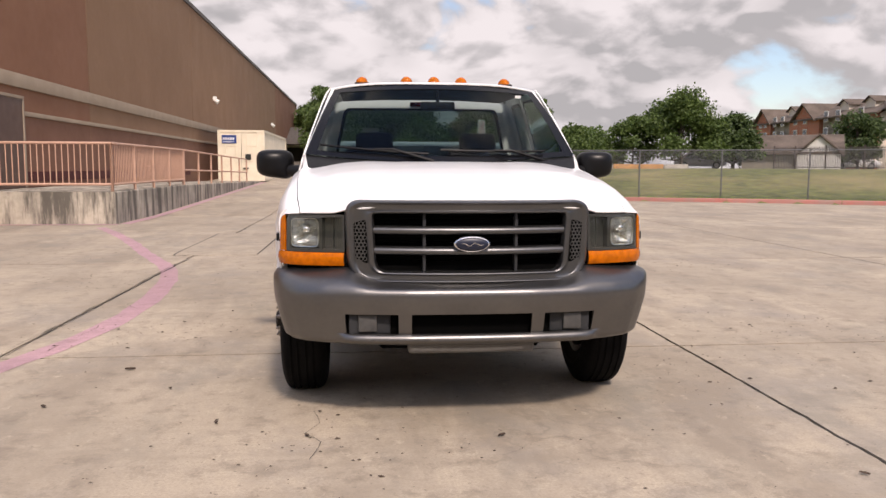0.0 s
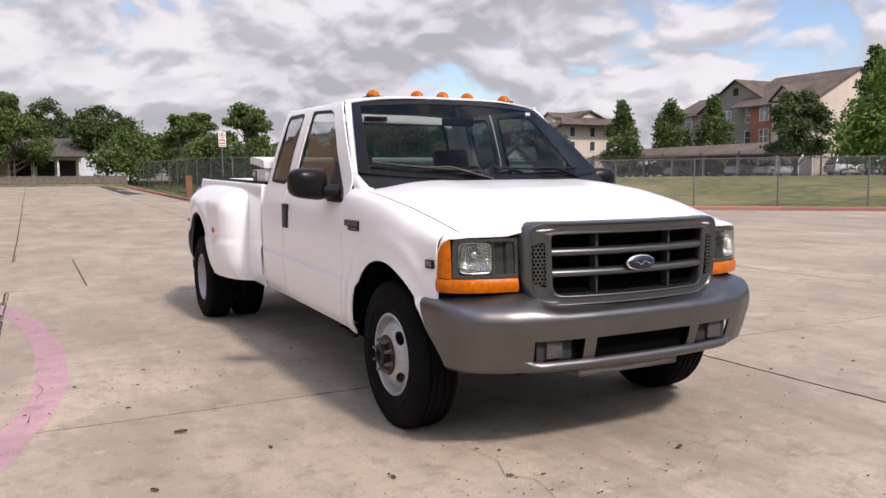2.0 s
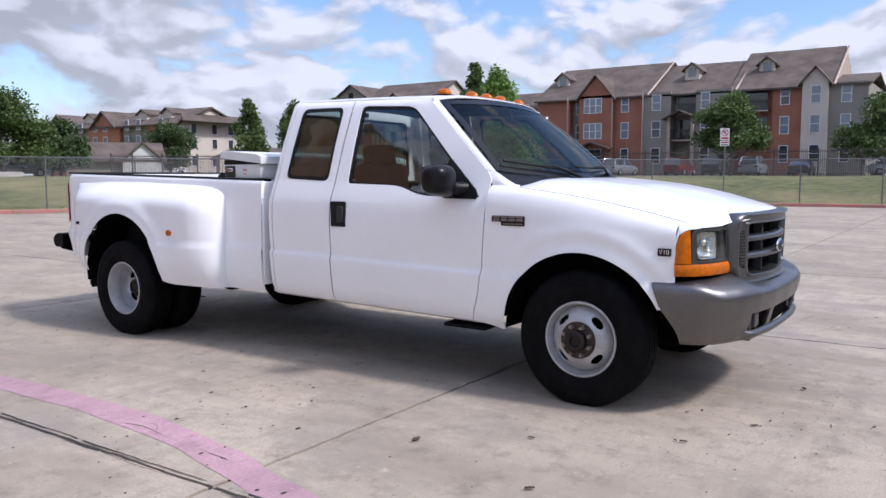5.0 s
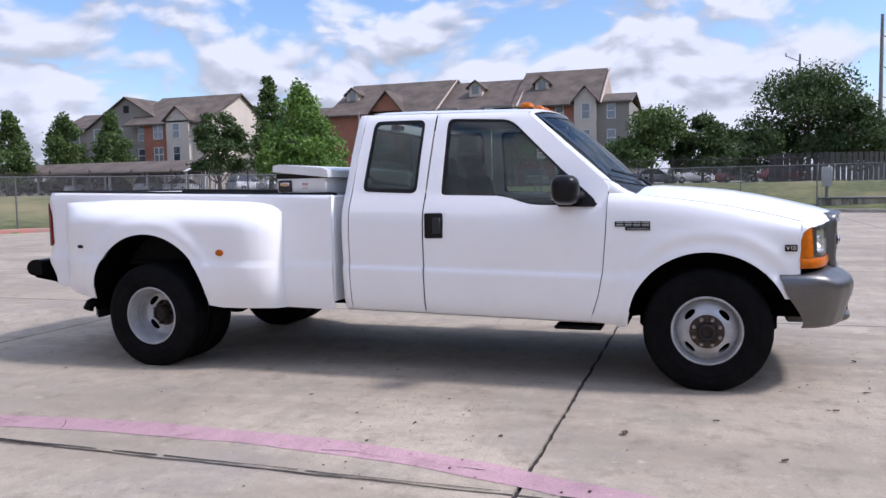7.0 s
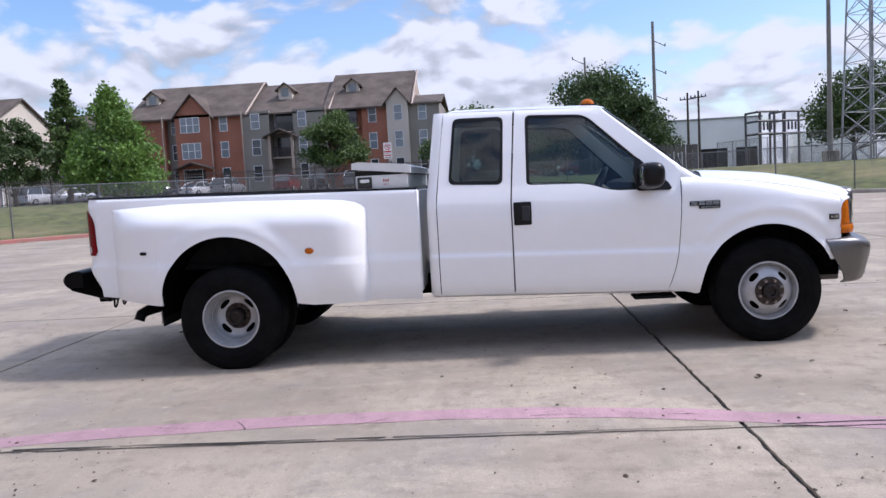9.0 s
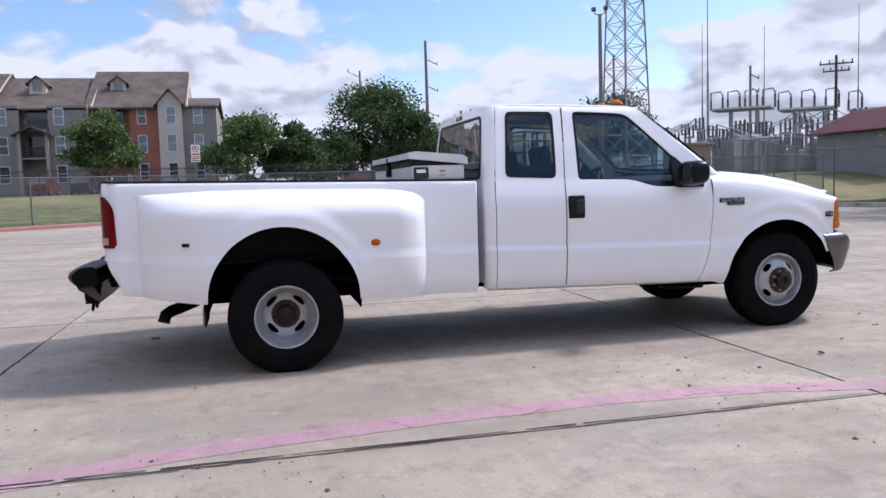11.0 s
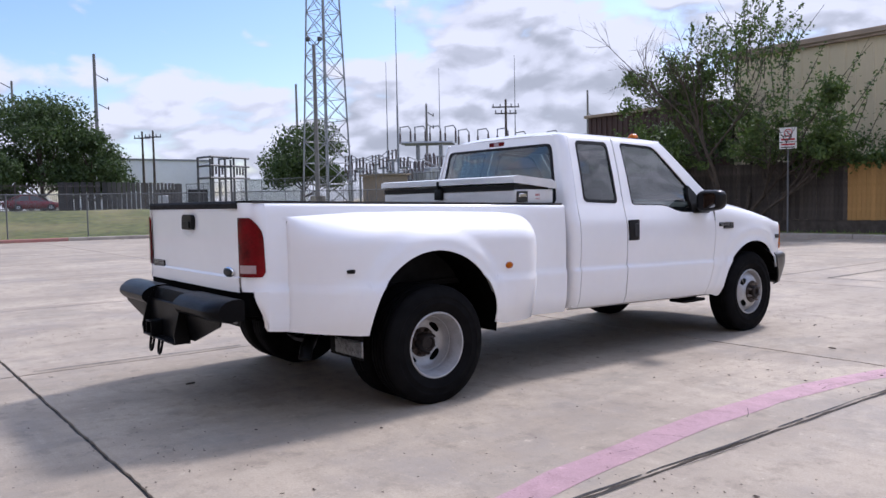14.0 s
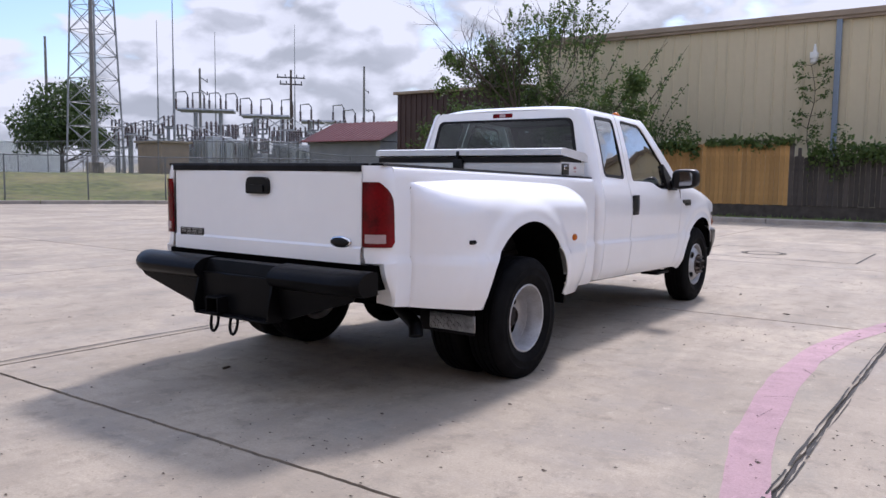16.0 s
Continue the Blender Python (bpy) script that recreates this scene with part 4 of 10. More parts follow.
def build_bed(truck):
    r, zc = 0.515, 0.42
    for sx in (-1, 1):
        bm = bmesh.new()
        ys = lin(2.585, 2.96, 6) + lin(2.98, 3.09, 10) + lin(3.15, REAR_AXLE - r, 7)[:-1] + [REAR_AXLE - r * math.cos(math.pi * i / 40) for i in range(41)] + lin(REAR_AXLE + r, 4.955, 14)[1:] + [4.966, 4.970, 5.0, 5.05, 5.10]

        def bedside(y, v):
            a = y - REAR_AXLE
            if abs(a) <= r:
                zb = zc + math.sqrt(max(0.0, r * r - a * a))
            elif y < REAR_AXLE:
                zb = ip(y, (2.58, 0.398), (2.98, 0.398), (3.08, 0.402), (3.4, 0.402), (3.505, 0.42))
            else:
                zb = ip(y, (4.535, 0.42), (4.62, 0.425), (5.10, 0.475))
            zt = flare_top(y)
            z = zb + (0.95 - zb) * v if v <= 1 else 0.95 + (zt - 0.95) * (v - 1) if v <= 2 else zt + (1.24 - zt) * (v - 2)
            return (sx * bed_hw(y, z), y, z + rk(y))
        grid(bm, bedside, ys, lin(0, 1, 20) + [1 + (1 - (1 - k / 18) ** 1.6) for k in range(1, 18)] + [1.995, 2.0, 2.06, 2.2, 2.4, 2.6, 2.75, 2.85, 2.92, 2.96, 3.0])

        # rounded tail corner
        def tail(a, z):
            hw = bed_hw(5.10, z)
            return (sx * (hw - 0.125 * (1 - math.cos(a))), 5.10 + 0.115 * math.sin(a), z + rk(5.1))
        grid(bm, tail, lin(0, math.pi / 2, 9), lin(0.715, 1.24, 14))
        # below the lamp the side is cut away on a slant, with a return inwards
        cutb = lambda z: 5.10 + 0.085 * sst(0.475, 0.715, z)
        grid(bm, lambda k, z: (sx * (bed_hw(5.10, z) - 0.02 * k * k), 5.10 + (cutb(z) - 5.10) * k, z + rk(5.1)), lin(0, 1, 4), lin(0.475, 0.715, 8))
        grid(bm, lambda k, z: (sx * (bed_hw(5.10, z) - 0.02 - 0.15 * k), cutb(z) - 0.05 * k, z + rk(5.1)), lin(0, 1, 3), lin(0.475, 0.715, 8))
        side = part("bed_side", bm, "paint", truck, "white bed side with wide wheel flare", solid=0.008, smooth=45)
        bm = bmesh.new()
        # rail top and inner wall
        grid(bm, lambda y, p: (sx * (p[0]), y, p[1] + rk(y)), lin(2.59, 5.17, 12), [(0.928, 1.241), (0.922, 1.252), (0.845, 1.252), (0.835, 1.24), (0.832, 1.19)])
        part("rail_cap", bm, "liner", side, "black plastic bed rail cap", solid=0.006)
        bm = bmesh.new()
        grid(bm, lambda y, p: (sx * (p[0]), y, p[1] + rk(y)), lin(2.60, 5.18, 8), [(0.832, 1.22), (0.815, 1.10), (0.815, 0.76)])
        part("bed_wall", bm, "liner", side, solid=0.006)

        # tail light
        def lens(a, z, o=0.006):
            hw = bed_hw(5.10, 0.9)
            return (sx * (hw - 0.128 * (1 - math.cos(a)) + o * math.cos(a)), 5.10 + 0.115 * math.sin(a) + o * math.sin(a), z + rk(5.1))
        aa = lin(-0.10, math.pi / 2 + 0.04, 12)

        def curve_l(a, z):
            # outer edge leans forward towards the foot
            k = (z - 0.80) / 0.35
            a0 = 0.12 + 0.10 * k + 0.62 * max(0.0, (k - 0.62) / 0.38) ** 2.4 + 0.20 * max(0.0, (0.07 - k) / 0.07) ** 2
            b = a0 + (a + 0.10) / (math.pi / 2 + 0.14) * (math.pi / 2 + 0.04 - a0)
            return lens(b, z, 0.008)
        bm = bmesh.new()
        grid(bm, curve_l, aa, lin(0.802, 1.05, 10) + lin(1.06, 1.152, 10))
        tl = part("tail_light", bm, "red_lens", side, "tall red tail light", solid=0.012)
        bm = bmesh.new()
        grid(bm, lambda a, z: lens(a, z, 0.010), lin(0.58, math.pi / 2 - 0.10, 8), lin(0.824, 0.872, 3))
        part("reverse_lens", bm, "clear_lens", tl, "pale reversing lens", solid=0.004)
        # fine dark joint round the flare
        for yj, z0_, z1_ in ((2.987, 0.43, 1.10), (4.967, 0.47, 1.13)):
            bm = bmesh.new()
            tube(bm, [(sx * (bed_hw(yj - 0.006 if yj < 4 else yj + 0.006, z) + 0.0005), yj, z + rk(yj)) for z in lin(z0_, z1_, 20)], 0.0028, 5)
            part("flare_joint", bm, "void", side)
        # side marker lamp and the empty socket
        bm = bmesh.new()
        yy, z = 3.386, 0.872 - rk(3.386)
        bmesh.ops.create_uvsphere(bm, u_segments=16, v_segments=8, radius=1, matrix=Matrix.LocRotScale((sx * (bed_hw(yy, z) + 0.002), yy, z + rk(yy)), None, (0.014, 0.034, 0.024)))
        part("side_marker", bm, "amber", side, "small amber side marker lamp")
        bm = bmesh.new()
        yy, z = 4.655, 0.910 - rk(4.655)
        h = bed_hw(yy, z)
        slab(bm, roundpoly([(yy - 0.026, z - 0.012), (yy + 0.026, z - 0.012), (yy + 0.026, z + 0.012), (yy - 0.026, z + 0.012)], 0.01, 3),
             lambda a, b: (sx * (h + 0.007), a, b + rk(a)), lambda a, b: (sx * (h - 0.012), a, b + rk(a)))
        cyl(bm, (sx * (h + 0.004), yy - 0.01, z + 0.092), (sx * (h + 0.016), yy - 0.01, z + 0.085), 0.010, seg=8)
        part("marker_socket", bm, "black", side, "empty black marker lamp socket")
        # mud flap with a bright plate
        bm = bmesh.new()
        box(bm, sx * 0.72, sx * 1.12, 4.553, 4.565, 0.345, 0.66, 0.003, 1)
        mf = part("mud_flap", bm, "liner", truck, "black mud flap with bright steel plate")
        bm = bmesh.new()
        box(bm, sx * 0.80, sx * 1.13, 4.562, 4.572, 0.365, 0.465, 0.003, 1)
        for i in range(13):
            for j in range(5):
                cx, cz = 0.812 + i * 0.0245, 0.374 + j * 0.0205
                tilt = pose(sx * cx, 4.573, cz, 0, 45 if (i + j) % 2 else -45, 0)
                box(bm, -0.0105, 0.0105, -0.002, 0.003, -0.0032, 0.0032, 0, 1, tilt)
        part("diamond_plate", bm, "diamond", mf, "bright diamond plate")

    # bed floor, front wall, tailgate
    bm = bmesh.new()
    box(bm, -0.83, 0.83, 2.60, 5.19, 0.74, 0.77)
    grid(bm, lambda x, y: (x, y, 0.774 + 0.009 * math.tanh(4 * math.sin(x * 57))), lin(-0.83, 0.83, 160), [2.61, 5.18])
    for x0, x1 in ((-0.83, -0.50), (0.50, 0.83)):
        box(bm, x0, x1, 3.50, 4.54, 0.77, 1.02, 0.05, 2)
    part("bed_floor", bm, "liner", truck, "black lined bed floor")
    bm = bmesh.new()
    box(bm, -0.945, 0.945, 2.575, 2.605, 0.50, 1.275, 0.01, 1)
    part("bed_front", bm, "paint", truck)
    bm = bmesh.new()
    y0 = 5.208

    def gate(x, z):
        y = y0 + 0.012 * (1 - (abs(x) / 0.8) ** 6)
        if z < 0.80:
            y += 0.012
        if z > 1.20:
            y -= 0.012 * (z - 1.20) / 0.04
        d = math.hypot(x / 0.15, (z - 1.125) / 0.085)
        y -= 0.012 * (1 - sst(0.8, 1.05, d))
        return (x, y, z + rk(5.2))
    grid(bm, gate, [-0.806, -0.80, -0.78] + lin(-0.72, 0.72, 37) + [0.78, 0.80, 0.806], [0.704, 0.71, 0.74, 0.788, 0.80, 0.812] + lin(0.85, 1.20, 19) + [1.22, 1.24])
    box(bm, -0.806, 0.806, 5.15, 5.20, 0.83, 1.338, 0.01, 1)
    tg = part("tailgate", bm, "paint", truck, "white closed tailgate", solid=0.006)
    bm = bmesh.new()
    grid(bm, lambda x, p: (x, p[0], p[1] + rk(5.2)), lin(-0.812, 0.812, 8), [(5.222, 1.205), (5.226, 1.236), (5.215, 1.250), (5.165, 1.252), (5.150, 1.24)])
    part("tailgate_cap", bm, "liner", tg, "black tailgate top cap", solid=0.008)
    bm = bmesh.new()
    pl = roundpoly([(-0.095, 1.168), (0.095, 1.168), (0.092, 1.268), (-0.092, 1.268)], [0.016, 0.016, 0.065, 0.065], 8)
    slab(bm, pl, lambda x, z: (x, 5.236, z), lambda x, z: (x, 5.19, z))
    hdl = part("tailgate_handle", bm, "gloss_black", tg, "black tailgate handle")
    bm = bmesh.new()
    slab(bm, roundpoly([(-0.07, 1.178), (0.07, 1.178), (0.062, 1.222), (-0.062, 1.222)], 0.012, 4), lambda x, z: (x, 5.246, z), lambda x, z: (x, 5.23, z))
    part("handle_paddle", bm, "black", hdl)
    bm = bmesh.new()
    bmesh.ops.create_uvsphere(bm, u_segments=28, v_segments=10, radius=1, matrix=Matrix.LocRotScale((-0.665, 5.222, 0.918), None, (0.080, 0.012, 0.034)))
    ob = part("oval_badge", bm, "chrome", tg, "dark oval badge with chrome rim")
    bm = bmesh.new()
    bmesh.ops.create_uvsphere(bm, u_segments=28, v_segments=10, radius=1, matrix=Matrix.LocRotScale((-0.665, 5.226, 0.918), None, (0.070, 0.011, 0.027)))
    part("badge_field", bm, "gloss_black", ob)
    bm = bmesh.new()
    box(bm, 0.51, 0.745, 5.216, 5.227, 0.888, 0.938, 0.004, 1)
    mb = part("model_badge", bm, "gloss_black", tg, "small black and chrome model badge")
    bm = bmesh.new()
    at = lambda x, z: (x, 5.2285, z)
    for i in range(4):
        a = 0.518 + 0.055 * i
        bars(bm, a, 0.928, 0.046, 0.0055, 1, at, 0.0)
        bars(bm, a, 0.916, 0.046, 0.0045, 1, at, 0.0)
        bars(bm, a, 0.908, 0.046, 0.0035, 1, at, 0.0)
    bars(bm, 0.52, 0.893, 0.16, 0.008, 9, at, 0.5)
    part("badge_bars", bm, "badge_metal", mb)["kind"] = "stuff"
    # sill under the tailgate, near-black to paint in the shadow above the bumper
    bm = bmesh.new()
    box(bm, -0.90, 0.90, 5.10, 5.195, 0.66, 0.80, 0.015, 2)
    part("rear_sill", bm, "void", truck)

    # heavy black rear bumper with a drop hitch
    bm = bmesh.new()
    prof = [(5.255, 0.655), (5.255, 0.765), (5.27, 0.778), (5.31, 0.783), (5.37, 0.780), (5.425, 0.768), (5.468, 0.742), (5.485, 0.716), (5.478, 0.690), (5.45, 0.664), (5.41, 0.650), (5.255, 0.655)]
    nx = [-0.965, -0.94, -0.91, -0.88, -0.84, -0.80, -0.56, 0.54, 0.80, 0.84, 0.88, 0.91, 0.94, 0.965]

    def roll(x, p):
        k = max(0.0, abs(x) - 0.80) / 0.165
        return (x, 5.255 + (p[0] - 5.255) * (0.9 - 0.22 * k * k), p[1])
    flat = [(5.255, 0.655), (5.255, 0.745), (5.27, 0.768), (5.31, 0.776), (5.355, 0.770), (5.365, 0.74), (5.37, 0.72), (5.375, 0.70), (5.38, 0.68), (5.385, 0.662), (5.385, 0.650), (5.255, 0.655)]
    rows = grid(bm, roll, [x for x in nx if x < -0.33] + [-0.33], prof)
    bm.faces.new(rows[0])
    bm.faces.new(rows[-1][::-1])
    rows = grid(bm, roll, [0.30] + [x for x in nx if x > 0.30], prof)
    bm.faces.new(rows[0])
    bm.faces.new(rows[-1][::-1])
    grid(bm, lambda x, p: (x, p[0], p[1]), [-0.33, 0.0, 0.30], flat)
    rb = part("rear_bumper", bm, "black_steel", truck, "heavy black steel rear bumper with drop hitch", smooth=35)
    bm = bmesh.new()
    slab(bm, [(-0.945, 0.68), (0.945, 0.68), (0.90, 0.625), (0.40, 0.475), (-0.40, 0.475), (-0.90, 0.625)],
         lambda x, z: (x, 5.40 - 0.20 * (0.70 - z), z), lambda x, z: (x, 5.388 - 0.20 * (0.70 - z), z))
    part("skirt_plate", bm, "black_steel", rb)
    for x in (-0.335, 0.305):
        bm = bmesh.new()
        slab(bm, [(5.30, 0.778), (5.36, 0.776), (5.415, 0.70), (5.462, 0.52), (5.455, 0.462), (5.36, 0.452)], lambda y, z: (x - 0.008, y, z), lambda y, z: (x + 0.008, y, z))
        part("hitch_cheek", bm, "black_steel", rb)
    bm = bmesh.new()
    box(bm, -0.33, 0.30, 5.385, 5.40, 0.455, 0.70, 0.006, 1)
    box(bm, -0.33, 0.30, 5.36, 5.462, 0.452, 0.464, 0.004, 1)
    part("hitch_plate", bm, "black_steel", rb)
    bm = bmesh.new()
    for x0, x1, z0, z1 in ((0.07, 0.18, 0.555, 0.565), (0.07, 0.18, 0.465, 0.475), (0.07, 0.08, 0.475, 0.555), (0.17, 0.18, 0.475, 0.555)):
        box(bm, x0, x1, 5.38, 5.475, z0, z1, 0.003, 1)
    part("receiver_tube", bm, "black_steel", rb, "square black receiver tube")
    for x in (-0.05, 0.12):
        bm = bmesh.new()
        tube(bm, [(x + 0.032 * math.cos(a), 5.455 + 0.01 * math.sin(a), 0.425 - 0.062 * math.sin(a)) for a in lin(-0.5, math.pi + 0.5, 12)], 0.009, 8)
        part("chain_loop", bm, "black_steel", rb)

    # tail pipe, axle, spare tyre, drive shaft; running gear has shade as its colour
    bm = bmesh.new()
    tube(bm, [(-0.55, 3.2, 0.50), (-0.50, 4.15, 0.66), (-0.47, 4.42, 0.62), (-0.52, 4.56, 0.52), (-0.64, 4.65, 0.465), (-0.77, 4.74, 0.445), (-0.85, 4.80, 0.435), (-0.895, 4.835, 0.415), (-0.91, 4.85, 0.365)], 0.042, 12)
    part("tail_pipe", bm, "black_steel", truck, "sooty tail pipe")
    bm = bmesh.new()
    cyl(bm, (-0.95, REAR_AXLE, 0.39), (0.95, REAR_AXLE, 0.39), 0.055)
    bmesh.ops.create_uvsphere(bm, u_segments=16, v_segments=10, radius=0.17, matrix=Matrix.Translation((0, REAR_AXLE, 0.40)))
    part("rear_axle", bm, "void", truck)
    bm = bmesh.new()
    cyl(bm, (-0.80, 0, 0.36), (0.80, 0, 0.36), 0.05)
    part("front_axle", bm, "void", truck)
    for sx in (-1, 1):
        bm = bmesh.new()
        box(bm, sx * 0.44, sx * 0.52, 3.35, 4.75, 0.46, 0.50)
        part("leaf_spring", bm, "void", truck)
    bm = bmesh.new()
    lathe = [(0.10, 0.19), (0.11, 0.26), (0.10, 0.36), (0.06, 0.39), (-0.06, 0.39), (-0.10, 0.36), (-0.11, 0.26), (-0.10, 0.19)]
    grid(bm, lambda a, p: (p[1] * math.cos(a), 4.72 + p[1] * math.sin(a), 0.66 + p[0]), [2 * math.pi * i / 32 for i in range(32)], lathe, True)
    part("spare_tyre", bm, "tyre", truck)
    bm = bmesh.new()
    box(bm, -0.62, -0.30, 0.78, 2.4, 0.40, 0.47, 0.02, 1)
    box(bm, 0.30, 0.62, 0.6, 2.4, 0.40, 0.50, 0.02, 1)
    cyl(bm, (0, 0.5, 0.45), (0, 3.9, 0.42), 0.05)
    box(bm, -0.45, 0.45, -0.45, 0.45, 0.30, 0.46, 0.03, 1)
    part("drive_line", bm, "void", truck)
    bm = bmesh.new()
    box(bm, -0.90, -0.72, 0.66, 0.98, 0.352, 0.378, 0.01, 1)
    part("step_bracket", bm, "black_steel", truck)


def wheel_disc(bm, x0, cy, cz, sx, prof, nh, ra, rb, r_mid, seg=120):
    """A pressed steel disc turned from (x, r), with nh oval hand holes cut right through."""
    rows = lathe_x(bm, prof, x0, cy, cz, sx, seg)
    dead = []
    bm.faces.ensure_lookup_table()
    def inside(co):
        a = math.atan2(co.z - cz, co.y - cy)
        r = math.hypot(co.y - cy, co.z - cz)
        k = round((a - math.pi / 4) / (2 * math.pi / nh))
        c = math.pi / 4 + k * 2 * math.pi / nh
        return math.hypot(r_mid * (a - c) / ra, (r - r_mid) / rb), c
    for f in bm.faces:
        r = math.hypot(f.calc_center_median().y - cy, f.calc_center_median().z - cz)
        if abs(r - r_mid) < rb and inside(f.calc_center_median())[0] < 1.0:
            dead.append(f)
    bmesh.ops.delete(bm, geom=dead, context="FACES")
    for v in bm.verts:
        if v.is_boundary:
            q, c = inside(v.co)
            if 0.5 < q < 1.6:
                a = math.atan2(v.co.z - cz, v.co.y - cy)
                r = math.hypot(v.co.y - cy, v.co.z - cz)
                r2, a2 = r_mid + (r - r_mid) / q, c + (a - c) / q
                v.co.y, v.co.z = cy + r2 * math.cos(a2), cz + r2 * math.sin(a2)


def build_tyre(bm, cx, cy, sx):
    w, r = 0.115, TYRE_R
    cz = r - 0.010
    prof = [(0.080, 0.208), (0.098, 0.216), (0.112, 0.245), (0.1195, 0.275), (0.1215, 0.278), (0.1215, 0.281), (0.120, 0.284), (0.120, 0.318), (0.1225, 0.321), (0.1215, 0.330), (0.115, 0.350), (0.107, 0.368), (0.098, 0.382), (0.086, 0.391)]
    tread = []
    for g in (0.058, 0.022, -0.022, -0.058):
        tread += [(g + 0.006, 0.395), (g + 0.005, 0.387), (g - 0.005, 0.387), (g - 0.006, 0.395)]
    full = prof + tread + [(-x, q) for x, q in prof[::-1]]
    lathe_x(bm, full, cx, cy, cz, sx, 72)
    for v in bm.verts:
        if v.co.z < 0.0:
            v.co.z = 0.0005
    return cz


def build_tread(bm, cx, cy, sx):
    cz = TYRE_R - 0.010
    for i in range(56):
        a = 2 * math.pi * i / 56
        for s in (1, -1):
            m = Matrix.Translation((cx, cy, cz)) @ Matrix.Rotation(a, 4, "X") @ Matrix.Translation((s * 0.086, 0, 0.3815)) @ Matrix.Rotation(s * 0.60, 4, "Y")
            bmesh.ops.create_cube(bm, size=1.0, matrix=m @ Matrix.Diagonal((0.026, 0.030, 0.010, 1)))
    # flat where it stands on the ground
    for v in bm.verts:
        if v.co.z < 0.0:
            v.co.z = 0.0005
    return cz


def build_wheel(truck, cx, cy, sx, kind):
    cz = TYRE_R - 0.010
    bm = bmesh.new()
    build_tyre(bm, cx, cy, sx)
    bm2 = bmesh.new()
    build_tread(bm2, cx, cy, sx)
    tyre = part("wheel", bm, "tyre", truck, {"front": "front wheel with black tyre and silver steel rim", "outer": "outer rear wheel with deep-dish silver rim", "inner": "inner rear wheel"}[kind])
    part("tread", bm2, "tyre", tyre)["kind"] = "stuff"
    # barrel and lip
    bm = bmesh.new()
    lip = [(0.098, 0.222), (0.104, 0.216), (0.103, 0.208), (0.094, 0.204), (0.070, 0.200), (0.050, 0.190), (0.0, 0.180), (-0.07, 0.186), (-0.10, 0.215)]
    lathe_x(bm, lip, cx, cy, cz, sx, 64)
    part("rim", bm, "rim", tyre, "silver painted steel rim")
    if kind == "inner":
        return
    bm = bmesh.new()
    if kind == "front":
        prof = [(0.045, 0.193), (0.055, 0.188), (0.070, 0.177), (0.085, 0.165), (0.097, 0.153), (0.106, 0.141), (0.113, 0.129), (0.118, 0.117), (0.122, 0.107), (0.124, 0.097), (0.125, 0.078), (0.125, 0.060)]
        wheel_disc(bm, cx, cy, cz, sx, prof, 4, 0.044, 0.019, 0.150)
    else:
        prof = [(0.0, 0.181), (-0.016, 0.175), (-0.044, 0.167), (-0.058, 0.156), (-0.064, 0.145), (-0.068, 0.134), (-0.071, 0.124), (-0.073, 0.112), (-0.074, 0.100), (-0.075, 0.09), (-0.075, 0.078), (-0.075, 0.060)]
        wheel_disc(bm, cx, cy, cz, sx, prof, 4, 0.052, 0.020, 0.138)
    part("wheel_disc", bm, "rim", tyre, "silver disc with oval hand holes", solid=0.005)
    x0 = cx + sx * (0.125 if kind == "front" else -0.075)
    bm = bmesh.new()
    lathe_x(bm, [(0.0, 0.107), (0.005, 0.105), (0.006, 0.056)] if kind == "front" else [(0.0, 0.104), (0.006, 0.102), (0.008, 0.066)], x0, cy, cz, sx, 32)
    part("hub_ring", bm, "hub_rust", tyre, "rust-tinged ring round the hub")
    bm = bmesh.new()
    lathe_x(bm, [(0.0, 0.060), (0.040, 0.057), (0.048, 0.048), (0.046, 0.034), (0.03, 0.030), (0.028, 0.0)] if kind == "front" else [(0.0, 0.066), (0.070, 0.062), (0.082, 0.052), (0.084, 0.040), (0.074, 0.036), (0.074, 0.0)], x0, cy, cz, sx, 32)
    part("hub", bm, "hub", tyre, "worn dark hub")
    for i in range(8):
        bm = bmesh.new()
        a = 2 * math.pi * (i + 0.5) / 8
        y, z = cy + 0.084 * math.cos(a), cz + 0.084 * math.sin(a)
        cyl(bm, (x0, y, z), (x0 + sx * 0.032, y, z), 0.0135, 0.0115, 6)
        cyl(bm, (x0, y, z), (x0 + sx * 0.046, y, z), 0.007, seg=6)
        part("wheel_nut", bm, "hub_rust" if kind != "front" else "nut", tyre, "" if kind != "front" else "worn steel wheel nut")

    # near-black disc, painted as the shade behind the hand holes
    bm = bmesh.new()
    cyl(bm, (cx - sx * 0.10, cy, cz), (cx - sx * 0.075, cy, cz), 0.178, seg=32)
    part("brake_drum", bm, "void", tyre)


def build_wheels(truck):
    for sx in (-1, 1):
        build_wheel(truck, sx * 0.846, FRONT_AXLE, sx, "front")
        build_wheel(truck, sx * 1.068, REAR_AXLE, sx, "outer")
        build_wheel(truck, sx * 0.775, REAR_AXLE, sx, "inner")


